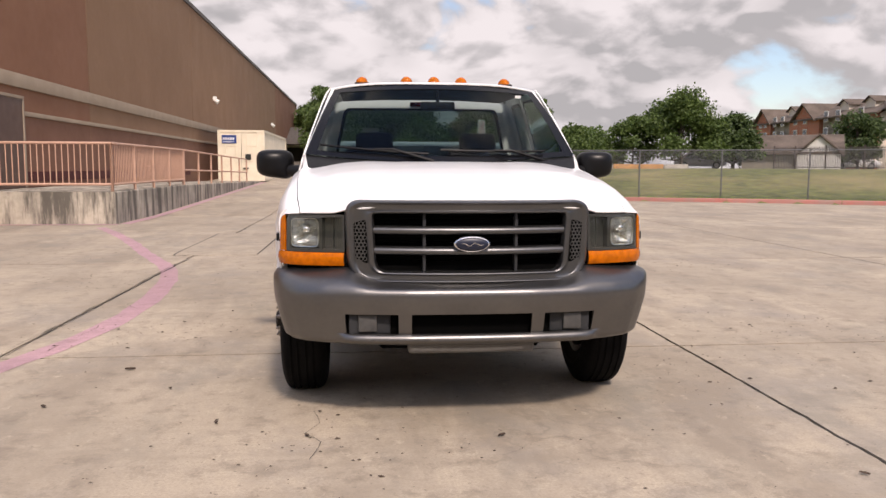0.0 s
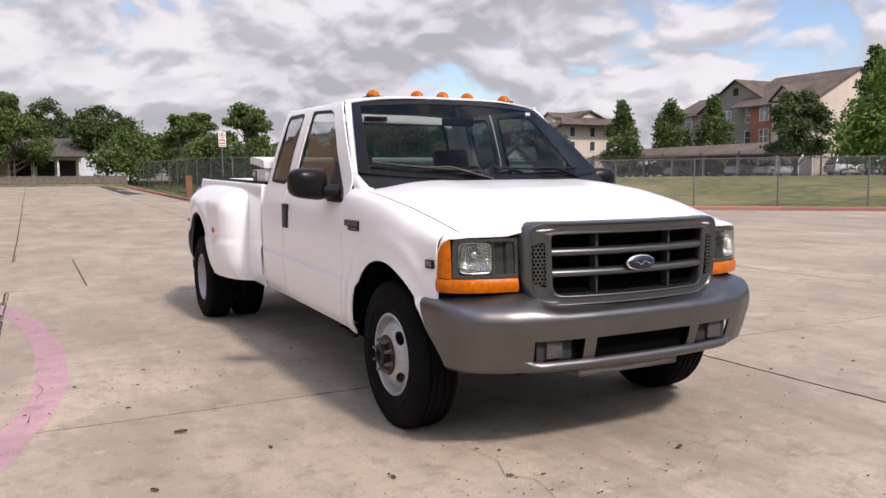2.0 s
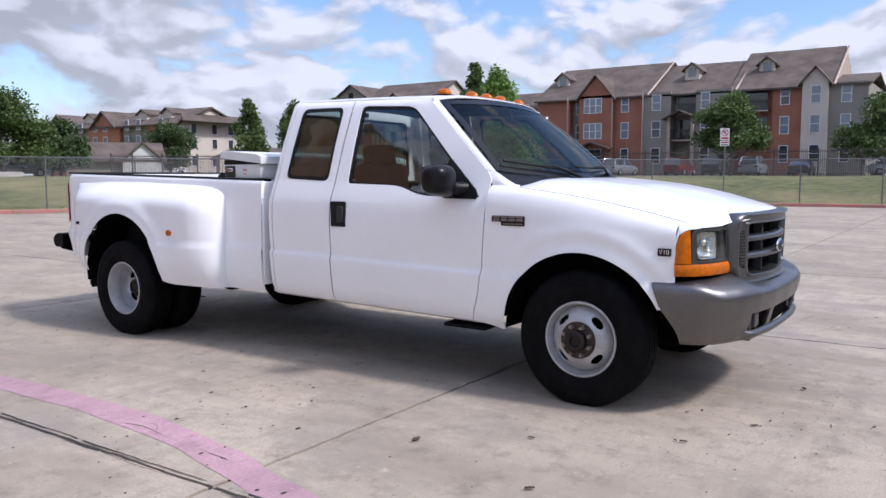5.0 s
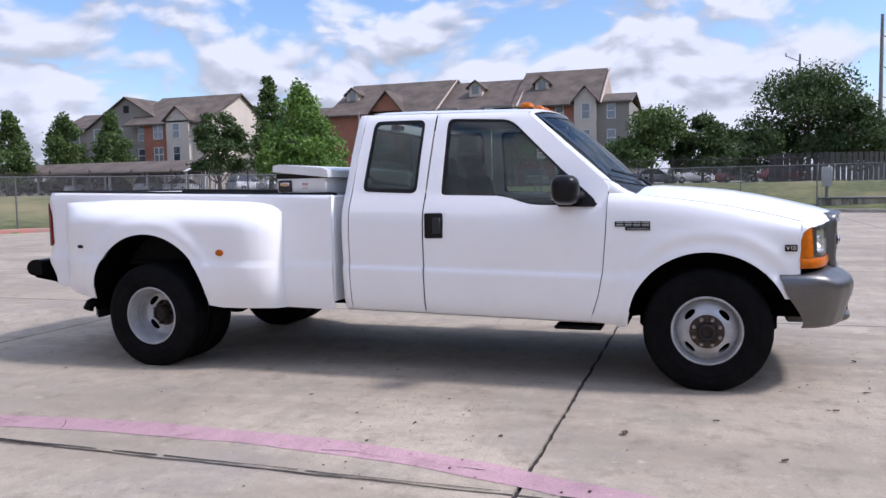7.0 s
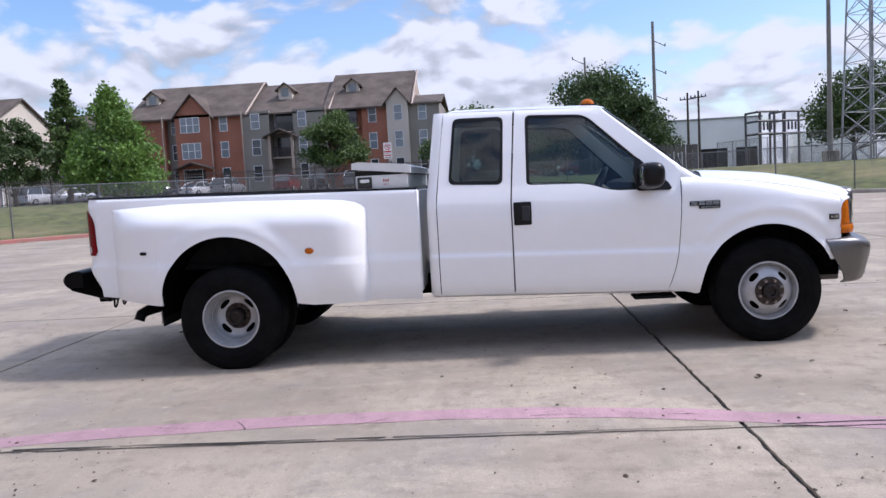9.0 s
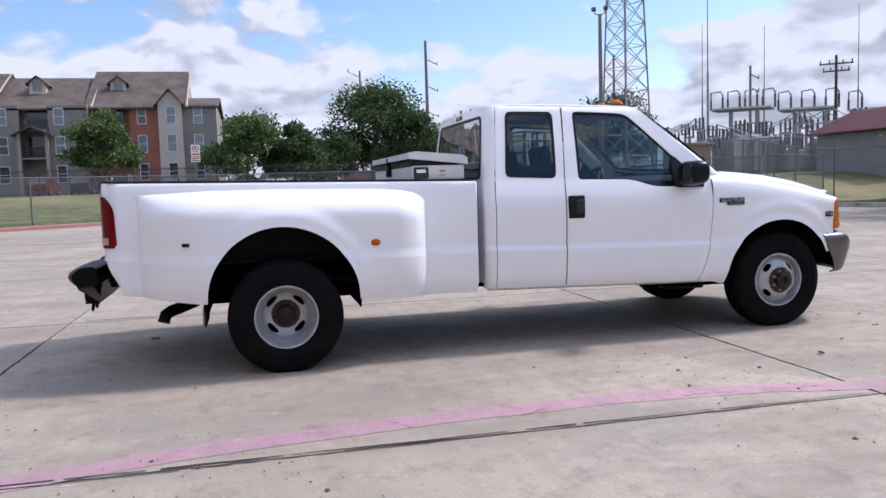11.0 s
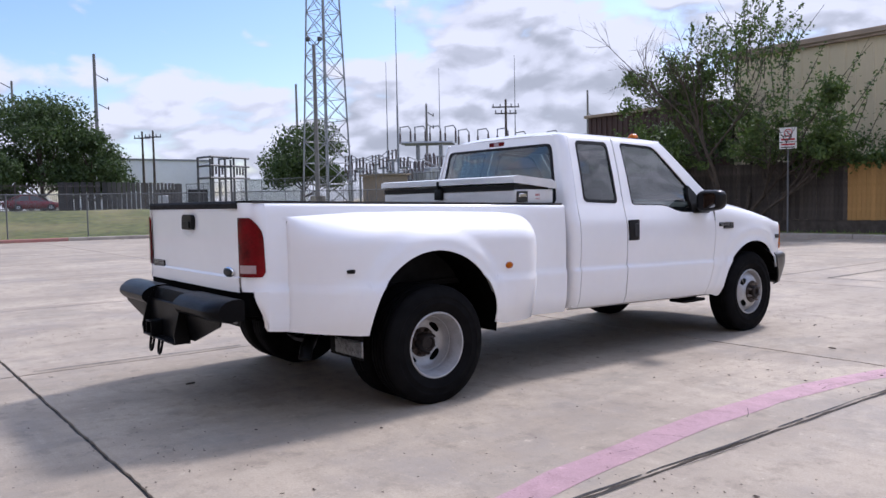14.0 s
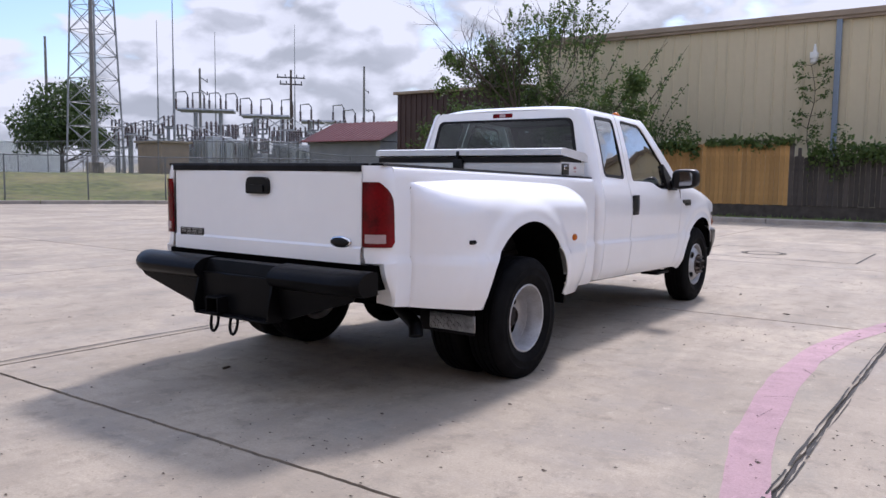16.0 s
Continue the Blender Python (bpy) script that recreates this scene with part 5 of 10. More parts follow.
def build_cabin(truck):
    bm = bmesh.new()
    box(bm, -0.86, 0.86, 0.50, 2.46, 0.50, 0.56)
    box(bm, -0.84, 0.84, 0.50, 0.56, 0.5, 1.22)
    part("cabin_floor", bm, "interior", truck)
    bm = bmesh.new()
    prof = [(0.47, 1.285), (0.62, 1.275), (0.80, 1.262), (0.88, 1.235), (0.90, 1.18), (0.88, 1.05), (0.80, 0.95), (0.72, 0.90)]
    grid(bm, lambda x, p: (x, p[0] + 0.10 * (x / 0.85) ** 2 * (1 if p[0] < 0.6 else 0.3), p[1]), lin(-0.85, 0.85, 15), prof)
    part("dashboard", bm, "interior", truck, "grey dashboard", solid=0.01)
    bm = bmesh.new()
    cx, cy, cz = 0.42, 1.06, 1.20
    q = Euler((radians(-62), 0, 0)).to_matrix()
    tube(bm, [Vector((cx, cy, cz)) + q @ Vector((0.19 * math.cos(a), 0.19 * math.sin(a), 0)) for a in lin(0, 2 * math.pi, 33)], 0.015, 8)
    for a in (0.3, math.pi - 0.3, -math.pi / 2):
        tube(bm, [Vector((cx, cy, cz)), Vector((cx, cy, cz)) + q @ Vector((0.19 * math.cos(a), 0.19 * math.sin(a), 0))], 0.014, 6)
    cyl(bm, (cx, cy, cz), (cx, 0.85, 1.08), 0.05, 0.04, 12)
    part("steering_wheel", bm, "black", truck, "black steering wheel")
    for x in (-0.42, 0.42):
        bm = bmesh.new()
        box(bm, x - 0.26, x + 0.26, 1.22, 1.74, 0.72, 0.88, 0.05, 3)
        vs = box(bm, x - 0.25, x + 0.25, -0.075, 0.075, 0.0, 0.60, 0.055, 3)
        bmesh.ops.transform(bm, matrix=Matrix.Translation((0, 1.74, 0.82)) @ Matrix.Rotation(radians(-14), 4, "X"), verts=vs)
        vs = box(bm, x - 0.15, x + 0.15, -0.055, 0.055, 0.0, 0.17, 0.05, 3)
        bmesh.ops.transform(bm, matrix=Matrix.Translation((0, 1.865, 1.375)) @ Matrix.Rotation(radians(-10), 4, "X"), verts=vs)
        part("front_seat", bm, "seat", truck, "dark cloth front seat", smooth=60)
    bm = bmesh.new()
    box(bm, -0.70, 0.70, 2.05, 2.36, 0.72, 0.86, 0.04, 2)
    box(bm, -0.70, 0.70, 2.33, 2.44, 0.80, 1.27, 0.03, 2)
    part("rear_bench", bm, "seat", truck, "dark rear bench seat")
    bm = bmesh.new()
    grid(bm, lambda x, y: (x, y, 1.80 + 0.022 * (1 - (x / 0.7) ** 2) + rk(y)), lin(-0.68, 0.68, 9), lin(1.14, 2.36, 7))
    part("headliner", bm, "interior", truck, solid=0.01)
    for sx in (-1, 1):
        bm = bmesh.new()
        grid(bm, lambda y, z: (sx * (cab_hw(z) - 0.05), y, z + rk(y)), lin(0.62, 2.42, 8), lin(0.56, 1.20, 5))
        part("door_trim", bm, "interior", truck, solid=0.01)


truck = build_truck()


def build_toolbox():
    """The crossbed tool chest, which sits on the bed rails."""
    tb = thing("truck_toolbox", "worn white steel crossover toolbox lying across the truck bed", "toolbox", 0, 2.8, 1.30)
    bm = bmesh.new()
    box(bm, -0.79, 0.79, 2.66, 3.04, 0.90, 1.30, 0.006, 1)
    box(bm, -0.888, 0.888, 2.655, 3.055, 1.297, 1.405, 0.010, 2)
    part("chest", bm, "box_white", tb)
    for x0, x1 in ((-0.905, 0.03), (0.036, 0.905)):
        bm = bmesh.new()
        rows = [(2.628, 1.400), (2.632, 1.452), (2.68, 1.466), (3.03, 1.462), (3.078, 1.448), (3.082, 1.402)]
        r = grid(bm, lambda x, p: (x, p[0], p[1] + 0.008 + 0.10 * (p[0] - 2.63)), lin(x0, x1, 5), rows)
        bm.faces.new(r[0][::-1])
        bm.faces.new(r[-1])
        part("lid", bm, "box_white", tb, "white toolbox lid", solid=0.004)
    bm = bmesh.new()
    box(bm, -0.885, 0.885, 2.70, 3.060, 1.398, 1.440)
    part("lid_seal", bm, "black", tb)
    for sx in (-1, 1):
        bm = bmesh.new()
        box(bm, sx * 0.888, sx * 0.896, 2.930, 3.042, 1.308, 1.392, 0.006, 1)
        lt = part("latch_plate", bm, "lamp_house", tb, "dark paddle latch")
        bm = bmesh.new()
        box(bm, sx * 0.894, sx * 0.906, 2.948, 3.024, 1.345, 1.376, 0.005, 1)
        part("latch_paddle", bm, "chrome", lt)
        bm = bmesh.new()
        bars(bm, 2.80, 1.352, 0.05, 0.018, 3, lambda y, z: (sx * 0.8895, y, z))
        bars(bm, 2.805, 1.328, 0.04, 0.008, 5, lambda y, z: (sx * 0.8895, y, z))
        part("maker_mark", bm, M["red_mark"], tb, "small faded red marking")
    bm = bmesh.new()
    box(bm, -0.012, 0.078, 3.055, 3.092, 1.335, 1.425, 0.01, 2)
    box(bm, 0.02, 0.05, 3.05, 3.09, 1.42, 1.49, 0.006, 1)
    part("centre_latch", bm, "black", tb, "black centre latch")


M["red_mark"] = material("faded_red_marking", (0.45, 0.12, 0.12), 0.6)
build_toolbox()

# ---- ground, lot, kerb ----
def catmull(pts, step=0.9):
    out = []
    p = [Vector(q) for q in pts]
    for i in range(len(p) - 1):
        a, b, c, d = p[max(i - 1, 0)], p[i], p[i + 1], p[min(i + 2, len(p) - 1)]
        n = max(1, int((c - b).length / step))
        for k in range(n):
            t = k / n
            out.append(0.5 * (2 * b + (c - a) * t + (2 * a - 5 * b + 4 * c - d) * t * t + (3 * b - a - 3 * c + d) * t ** 3))
    out.append(p[-1])
    return out


KERB = catmull([(4.0, 62), (4.0, 45), (4.1, 34), (5.0, 29.8), (7.2, 26.8), (10.0, 24.9), (14, 23.2), (18, 20.8), (22, 16.4), (26.0, 11.7), (29.2, 7.0), (30.4, 2.5), (29.9, -2.5),
                (28.2, -7.0), (25.3, -11.5), (21.5, -14.6), (17, -16.1), (12, -16.5), (-40, -16.5)])
LOT = KERB + [Vector((-60, -16.5)), Vector((-60, 62))]
LOT_N = np.array([[p.x, p.y] for p in LOT])


def lot_h(x, y):
    return 0.02 * max(0.0, min(y, 64) - 16.53) * (1 - sst(2, 9, x))


def lot_distance(P):
    """Signed distance from the lot's edge, positive outside. P: n x 2."""
    a, b = LOT_N, np.roll(LOT_N, -1, axis=0)
    best = np.full(len(P), 1e9)
    inside = np.zeros(len(P), bool)
    for (ax, ay), (bx, by_) in zip(a, b):
        ex, ey = bx - ax, by_ - ay
        t = np.clip(((P[:, 0] - ax) * ex + (P[:, 1] - ay) * ey) / (ex * ex + ey * ey + 1e-12), 0, 1)
        best = np.minimum(best, np.hypot(P[:, 0] - ax - t * ex, P[:, 1] - ay - t * ey))
        hit = ((ay > P[:, 1]) != (by_ > P[:, 1]))
        xx = ax + (P[:, 1] - ay) * ex / np.where(abs(ey) < 1e-12, 1e-12, ey)
        inside ^= hit & (P[:, 0] < xx)
    return np.where(inside, -best, best)


def rise(x, y, d):
    if d <= 0.0:
        return lot_h(x, y) - 0.15
    f = max(sst(-17, -9, y), sst(18, 28, x)) if x > -20 else 0.0
    e = 0.12 if d > 0.15 else -0.15 + 0.27 * d / 0.15
    bump = 0.05 * noise.noise((x * 0.25, y * 0.25, 0.0)) * min(1.0, d / 3)
    return lot_h(x, y) * (1 - sst(0, 20, d)) + e + f * 1.10 * sst(0.3, 13, d) + bump


def ground_z(x, y):
    d = float(lot_distance(np.array([[x, y]]))[0])
    return lot_h(x, y) if d <= 0 else rise(x, y, d)


def grass_material():
    m = material("dry_mown_grass", (0.140, 0.152, 0.040), 0.95, var=0.72, scale=2.0, bump=1.0, bump_scale=22)
    nt = m.node_tree
    b = nt.nodes["Principled BSDF"]
    old = b.inputs["Base Color"].links[0].from_socket
    co = nt.nodes.new("ShaderNodeTexCoord")
    n = nt.nodes.new("ShaderNodeTexNoise")
    n.inputs["Scale"].default_value = 0.16
    n.inputs["Detail"].default_value = 7
    nt.links.new(co.outputs["Object"], n.inputs["Vector"])
    r = nt.nodes.new("ShaderNodeMapRange")
    r.inputs[1].default_value, r.inputs[2].default_value = 0.48, 0.68
    nt.links.new(n.outputs[0], r.inputs[0])
    mx = nt.nodes.new("ShaderNodeMix")
    mx.data_type = "RGBA"
    nt.links.new(r.outputs[0], mx.inputs[0])
    nt.links.new(old, mx.inputs[6])
    mx.inputs[7].default_value = (0.265, 0.220, 0.095, 1)
    nt.links.new(mx.outputs[2], b.inputs["Base Color"])
    return m


def concrete_material(name, base, stain, smudge=(0.250, 0.226, 0.200)):
    """Broom-finished, weathered concrete with stains and fine pitting; world-size."""
    m = bpy.data.materials.new(name)
    m.use_nodes = True
    nt = m.node_tree
    N, L = nt.nodes.new, nt.links.new
    b = nt.nodes["Principled BSDF"]
    geo = N("ShaderNodeNewGeometry")

    def noi(scale, detail, rough=0.55, stretch=None):
        n = N("ShaderNodeTexNoise")
        n.inputs["Scale"].default_value, n.inputs["Detail"].default_value, n.inputs["Roughness"].default_value = scale, detail, rough
        if stretch:
            mp = N("ShaderNodeMapping")
            mp.inputs["Scale"].default_value = stretch
            L(geo.outputs["Position"], mp.inputs[0])
            L(mp.outputs[0], n.inputs["Vector"])
        else:
            L(geo.outputs["Position"], n.inputs["Vector"])
        return n.outputs[0]

    def rng(f, a, b_, c=0.0, d=1.0):
        n = N("ShaderNodeMapRange")
        L(f, n.inputs[0])
        for i, v in enumerate((a, b_, c, d)):
            n.inputs[i + 1].default_value = v
        return n.outputs[0]

    def mix(f, a, c):
        n = N("ShaderNodeMix")
        n.data_type = "RGBA"
        L(f, n.inputs[0])
        for i, v in ((6, a), (7, c)):
            if isinstance(v, tuple):
                n.inputs[i].default_value = (*v, 1)
            else:
                L(v, n.inputs[i])
        return n.outputs[2]
    c0 = mix(rng(noi(0.35, 6), 0.35, 0.68), tuple(v * 0.74 for v in base), tuple(min(1, v * 1.10) for v in base))
    c1 = mix(rng(noi(1.1, 9, 0.68, (1.0, 0.45, 1)), 0.45, 0.62, 0, 0.80), c0, stain)
    c2 = mix(rng(noi(5.0, 8, 0.7), 0.52, 0.68, 0, 0.65), c1, tuple(v * 0.55 for v in stain))
    c2 = mix(rng(noi(0.75, 7, 0.72), 0.50, 0.64, 0, 0.60), c2, smudge)
    c2 = mix(rng(noi(2.6, 8, 0.75, (0.5, 1.3, 1)), 0.58, 0.74, 0, 0.55), c2, tuple(min(1, v * 1.22) for v in base))
    # long faint scuffs across the slabs
    c2 = mix(rng(noi(1.6, 9, 0.7, (0.35, 3.2, 1)), 0.50, 0.64, 0, 0.45), c2, tuple(v * 0.62 for v in base))
    c2 = mix(rng(noi(14, 6, 0.7), 0.52, 0.72, 0, 0.50), c2, tuple(v * 0.52 for v in base))
    c2 = mix(rng(noi(9, 5, 0.75, (1.0, 0.6, 1)), 0.60, 0.70, 0, 0.55), c2, tuple(min(1, v * 1.25) for v in base))
    c2 = mix(rng(noi(1.9, 7, 0.72, (0.8, 0.35, 1)), 0.53, 0.66, 0, 0.50), c2, tuple(v * w for v, w in zip(smudge, (0.86, 0.885, 0.825))))
    c2 = mix(rng(noi(26, 3, 0.6), 0.655, 0.70, 0, 0.70), c2, tuple(v * 0.32 for v in base))
    c3 = mix(rng(noi(80, 4, 0.7), 0.38, 0.70, 0, 0.60), c2, tuple(v * 0.55 for v in base))
    vor = N("ShaderNodeTexVoronoi")
    vor.feature = "DISTANCE_TO_EDGE"
    vor.inputs["Scale"].default_value = 0.33
    wob = N("ShaderNodeVectorMath")
    wob.operation = "ADD"
    nz = N("ShaderNodeTexNoise")
    nz.inputs["Scale"].default_value = 2.0
    nz.inputs["Detail"].default_value = 5
    L(geo.outputs["Position"], nz.inputs["Vector"])
    L(geo.outputs["Position"], wob.inputs[0])
    L(nz.outputs["Color"], wob.inputs[1])
    L(wob.outputs[0], vor.inputs["Vector"])
    crack = rng(vor.outputs["Distance"], 0.0, 0.006, 1.0, 0.0)
    ck = N("ShaderNodeMath")
    ck.operation = "MULTIPLY"
    L(crack, ck.inputs[0])
    L(rng(noi(0.22, 2), 0.56, 0.66, 0, 0.30), ck.inputs[1])
    c4 = mix(ck.outputs[0], c3, tuple(v * 0.3 for v in base))
    oi = N("ShaderNodeObjectInfo")
    hs = N("ShaderNodeHueSaturation")
    L(rng(oi.outputs["Random"], 0, 1, 0.93, 1.06), hs.inputs["Value"])
    L(c4, hs.inputs["Color"])
    L(hs.outputs[0], b.inputs["Base Color"])
    b.inputs["Roughness"].default_value = 0.82
    bp = N("ShaderNodeBump")
    bp.inputs["Strength"].default_value = 0.35
    bp.inputs["Distance"].default_value = 0.006
    L(noi(45, 6, 0.65), bp.inputs["Height"])
    L(bp.outputs[0], b.inputs["Normal"])
    return m


M["grass"] = grass_material()
M["concrete"] = concrete_material("weathered_concrete", (0.475, 0.396, 0.297), (0.250, 0.204, 0.155))
M["joint"] = material("dirty_joint_sealant", (0.035, 0.032, 0.03), 0.9, var=0.4, scale=8)
M["kerb_red"] = material("faded_red_kerb_paint", (0.40, 0.125, 0.10), 0.8, var=0.25, scale=1.6, dark=(0.30, 0.20, 0.17), bump=0.3, bump_scale=60, random_val=0.15)
M["kerb_plain"] = material("kerb_concrete", (0.40, 0.35, 0.30), 0.85, var=0.3, scale=2.0, bump=0.3, bump_scale=50, random_val=0.08)
M["pink"] = concrete_material("faded_pink_fire_lane_paint", (0.545, 0.335, 0.360), (0.45, 0.275, 0.300), (0.40, 0.255, 0.275))
M["leaf_dry"] = material("dry_brown_leaf", (0.07, 0.045, 0.03), 0.8, var=0.4, scale=30)


def build_ground():
    def axis(lo, hi, step):
        a = list(np.arange(lo, hi + step / 2, step))
        left, right = [], []
        s, v = step * 1.6, lo
        while v > -2600:
            v -= s
            s *= 1.35
            left.append(v)
        s, v = step * 1.6, hi
        while v < 2600:
            v += s
            s *= 1.35
            right.append(v)
        return left[::-1] + a + right
    xs, ys = axis(-4, 46, 0.55), axis(-24, 66, 0.55)
    P = np.array([[x, y] for x in xs for y in ys])
    D = lot_distance(P)
    co = [(x, y, rise(x, y, d)) for (x, y), d in zip(P, D)]
    n = len(ys)
    fs = [(i * n + j, (i + 1) * n + j, (i + 1) * n + j + 1, i * n + j + 1) for i in range(len(xs) - 1) for j in range(n - 1)]
    me = bpy.data.meshes.new("ground")
    me.from_pydata(co, [], fs)
    me.materials.append(M["grass"])
    me.polygons.foreach_set("use_smooth", [True] * len(me.polygons))
    tagged(new("ground", me), "dry mown grass rising gently from the lot", "grass ground", kind="structure")


def clip_rect(poly, x0, x1, y0, y1):
    for ax, lim, keep_less in ((0, x0, False), (0, x1, True), (1, y0, False), (1, y1, True)):
        out = []
        for i in range(len(poly)):
            p, q = poly[i - 1], poly[i]
            pi, qi = (p[ax] <= lim, q[ax] <= lim) if keep_less else (p[ax] >= lim, q[ax] >= lim)
            if pi != qi:
                t = (lim - p[ax]) / (q[ax] - p[ax])
                out.append((p[0] + (q[0] - p[0]) * t, p[1] + (q[1] - p[1]) * t))
            if qi:
                out.append(q)
        poly = out
        if len(poly) < 3:
            return []
    return poly


def build_lot():
    lot = [(p.x, p.y) for p in LOT]
    bm = bmesh.new()
    # the bed under the joints, in strips that follow the rise
    cuts = [-16.5, 0, 16.53, 25, 34, 43, 52, 62]
    for a, b in zip(cuts, cuts[1:]):
        for x0, x1 in ((-60, -9), (-9, 2), (2, 9), (9, 32)):
            q = clip_rect(lot, x0, x1, a, b)
            if len(q) > 2:
                bm.faces.new([bm.verts.new((x, y, lot_h(x, y) - 0.014)) for x, y in q])
    pav = struct("pavement", bm, "joint", "weathered tan concrete parking lot with dark joints", "pavement")
    gx = [-2.93 + 4.66 * i for i in range(-8, 9)]
    gy = [0.78 + 5.25 * j for j in range(-4, 14)]
    gx[0], gy[-1] = -60, 62.0
    for i in range(len(gx) - 1):
        for j in range(len(gy) - 1):
            g = 0.012
            q = clip_rect(lot, gx[i] + g, gx[i + 1] - g, gy[j] + g, gy[j + 1] - g)
            if len(q) < 3:
                continue
            bm = bmesh.new()
            # worn, slightly wavy edges on the nearest slabs
            pts = []
            near = -8 < gx[i] < 4 and -8 < gy[j] < 9
            for k in range(len(q)):
                p, r = Vector(q[k - 1]), Vector(q[k])
                m = 90 if near else 1
                for s in range(m):
                    c = p.lerp(r, s / m)
                    if near and s:
                        c += Vector((noise.noise((c.x * 4, c.y * 4, 3.0)), noise.noise((c.x * 4, c.y * 4, 9.0)))) * 0.008
                        c += Vector((noise.noise((c.x * 17, c.y * 17, 5.0)), noise.noise((c.x * 17, c.y * 17, 1.0)))) * 0.010
                    pts.append(c)
            top = [bm.verts.new((c.x, c.y, lot_h(c.x, c.y))) for c in pts]
            low = [bm.verts.new((c.x, c.y, lot_h(c.x, c.y) - 0.03)) for c in pts]
            bm.faces.new(top)
            for k in range(len(pts)):
                bm.faces.new((top[k - 1], low[k - 1], low[k], top[k]))
            bmesh.ops.recalc_face_normals(bm, faces=bm.faces)
            part("slab", bm, "concrete", pav)
    return pav


def build_kerb():
    kerb = thing("kerb", "concrete kerb with faded red fire-lane paint", "kerb", 25, 0, 0, kind="structure")
    prof = [(0.0, -0.05), (0.012, 0.12), (0.035, 0.145), (0.14, 0.148), (0.16, 0.13), (0.16, -0.05)]
    pts = [p for p in KERB if p.x > -16]
    step = 4
    for i in range(0, len(pts) - 1, step):
        seg = pts[i:i + step + 1]
        if len(seg) < 2:
            continue
        bm = bmesh.new()

        def fn(k, p):
            c = seg[k]
            d = (seg[min(k + 1, len(seg) - 1)] - seg[max(k - 1, 0)]).normalized()
            nrm = Vector((-d.y, d.x))
            pull = 0.012 if k == 0 else (-0.012 if k == len(seg) - 1 else 0.0)
            q = c + nrm * p[0] + d * pull
            return (q.x, q.y, lot_h(c.x, c.y) + p[1])
        rows = grid(bm, fn, list(range(len(seg))), prof)
        bm.faces.new(rows[0][::-1])
        bm.faces.new(rows[-1])
        c = seg[len(seg) // 2]
        plain = c.y < -1.5 and c.x > 9 or c.y < -13
        part("kerb_stone", bm, "kerb_plain" if plain else "kerb_red", kerb)


def strip(bm, line, width, z, wob=0.0):
    line = [Vector(p) for p in line]
    rows = []
    for i, c in enumerate(line):
        d = (line[min(i + 1, len(line) - 1)] - line[max(i - 1, 0)]).normalized()
        n = Vector((-d.y, d.x))
        a = width / 2 + wob * noise.noise((c.x * 3, c.y * 3, 0.5))
        b = width / 2 + wob * noise.noise((c.x * 3, c.y * 3, 7.5))
        rows.append((bm.verts.new((*(c + n * a), z + lot_h(c.x, c.y))), bm.verts.new((*(c - n * b), z + lot_h(c.x, c.y)))))
    for (a, b), (c, d) in zip(rows, rows[1:]):
        bm.faces.new((a, b, d, c))


build_ground()
pavement = build_lot()
build_kerb()

bm = bmesh.new()
lane = catmull([(-5.9, 12.4), (-4.6, 9.6), (-3.60, 7.1), (-3.08, 5.9), (-2.84, 5.15), (-2.68, 4.4), (-2.56, 3.3), (-2.53, 2.2), (-2.62, 1.3), (-2.82, 0.5), (-3.15, -0.5), (-3.9, -1.9), (-5.2, -3.4), (-7.5, -5.2)], 0.12)
strip(bm, lane, 0.20, 0.002, 0.022)
struct("fire_lane_stripe", bm, "pink", "faded pink fire lane line painted on the concrete", "painted line")

# a repaired patch, cracks, the utility cover
bm = bmesh.new()
box(bm, -3.22, -2.05, 6.95, 10.80, -0.01, 0.005)
part("patch", bm, "concrete", pavement, "paler repaired patch")
for k, pts in enumerate([[(2.26, -0.45), (2.40, -0.51), (2.62, -0.545), (2.95, -0.60)], [(2.07, -0.74), (2.21, -0.79), (2.55, -0.87)], [(-0.78, -0.55), (-0.74, -0.75), (-0.80, -0.90), (-0.72, -1.02), (-0.76, -1.25)],
                         [(-3.0, 7.0), (-3.21, 6.98), (-3.23, 8.8), (-3.23, 10.8)], [(-2.04, 7.0), (-2.04, 10.8)], [(1.80, 4.13), (1.83, 5.0), (1.82, 5.9)]]):
    bm = bmesh.new()
    strip(bm, catmull(pts, 0.06), 0.0022 if k == 2 else 0.004 if k < 2 else 0.018, 0.0065, 0.001 if k == 2 else 0.004)
    part("crack", bm, "joint", pavement, "dark crack in the concrete")
rag = random.Random(12)
for x, y0, y1, w in ((-2.898, -6.0, 0.7, 0.016), (-2.905, 0.85, 6.0, 0.018), (-2.952, 0.85, 6.0, 0.010), (-2.955, -4.4, 0.7, 0.009), (-2.90, 6.1, 12.0, 0.014)):
    # crumbled edges along the long joint
    y = y0
    while y < y1:
        n = rag.uniform(0.25, 1.1)
        pts = [(x + 0.012 * noise.noise((k * 2.2, x * 9, 0.0)) + 0.006 * noise.noise((k * 9, x, 4.0)), k) for k in lin(y, min(y1, y + n), 10)]
        bm = bmesh.new()
        strip(bm, pts, w * rag.uniform(0.35, 0.85), 0.0045, 0.006)
        part("crumbled_edge", bm, "joint", pavement)
        y += n + rag.uniform(0.0, 0.10)
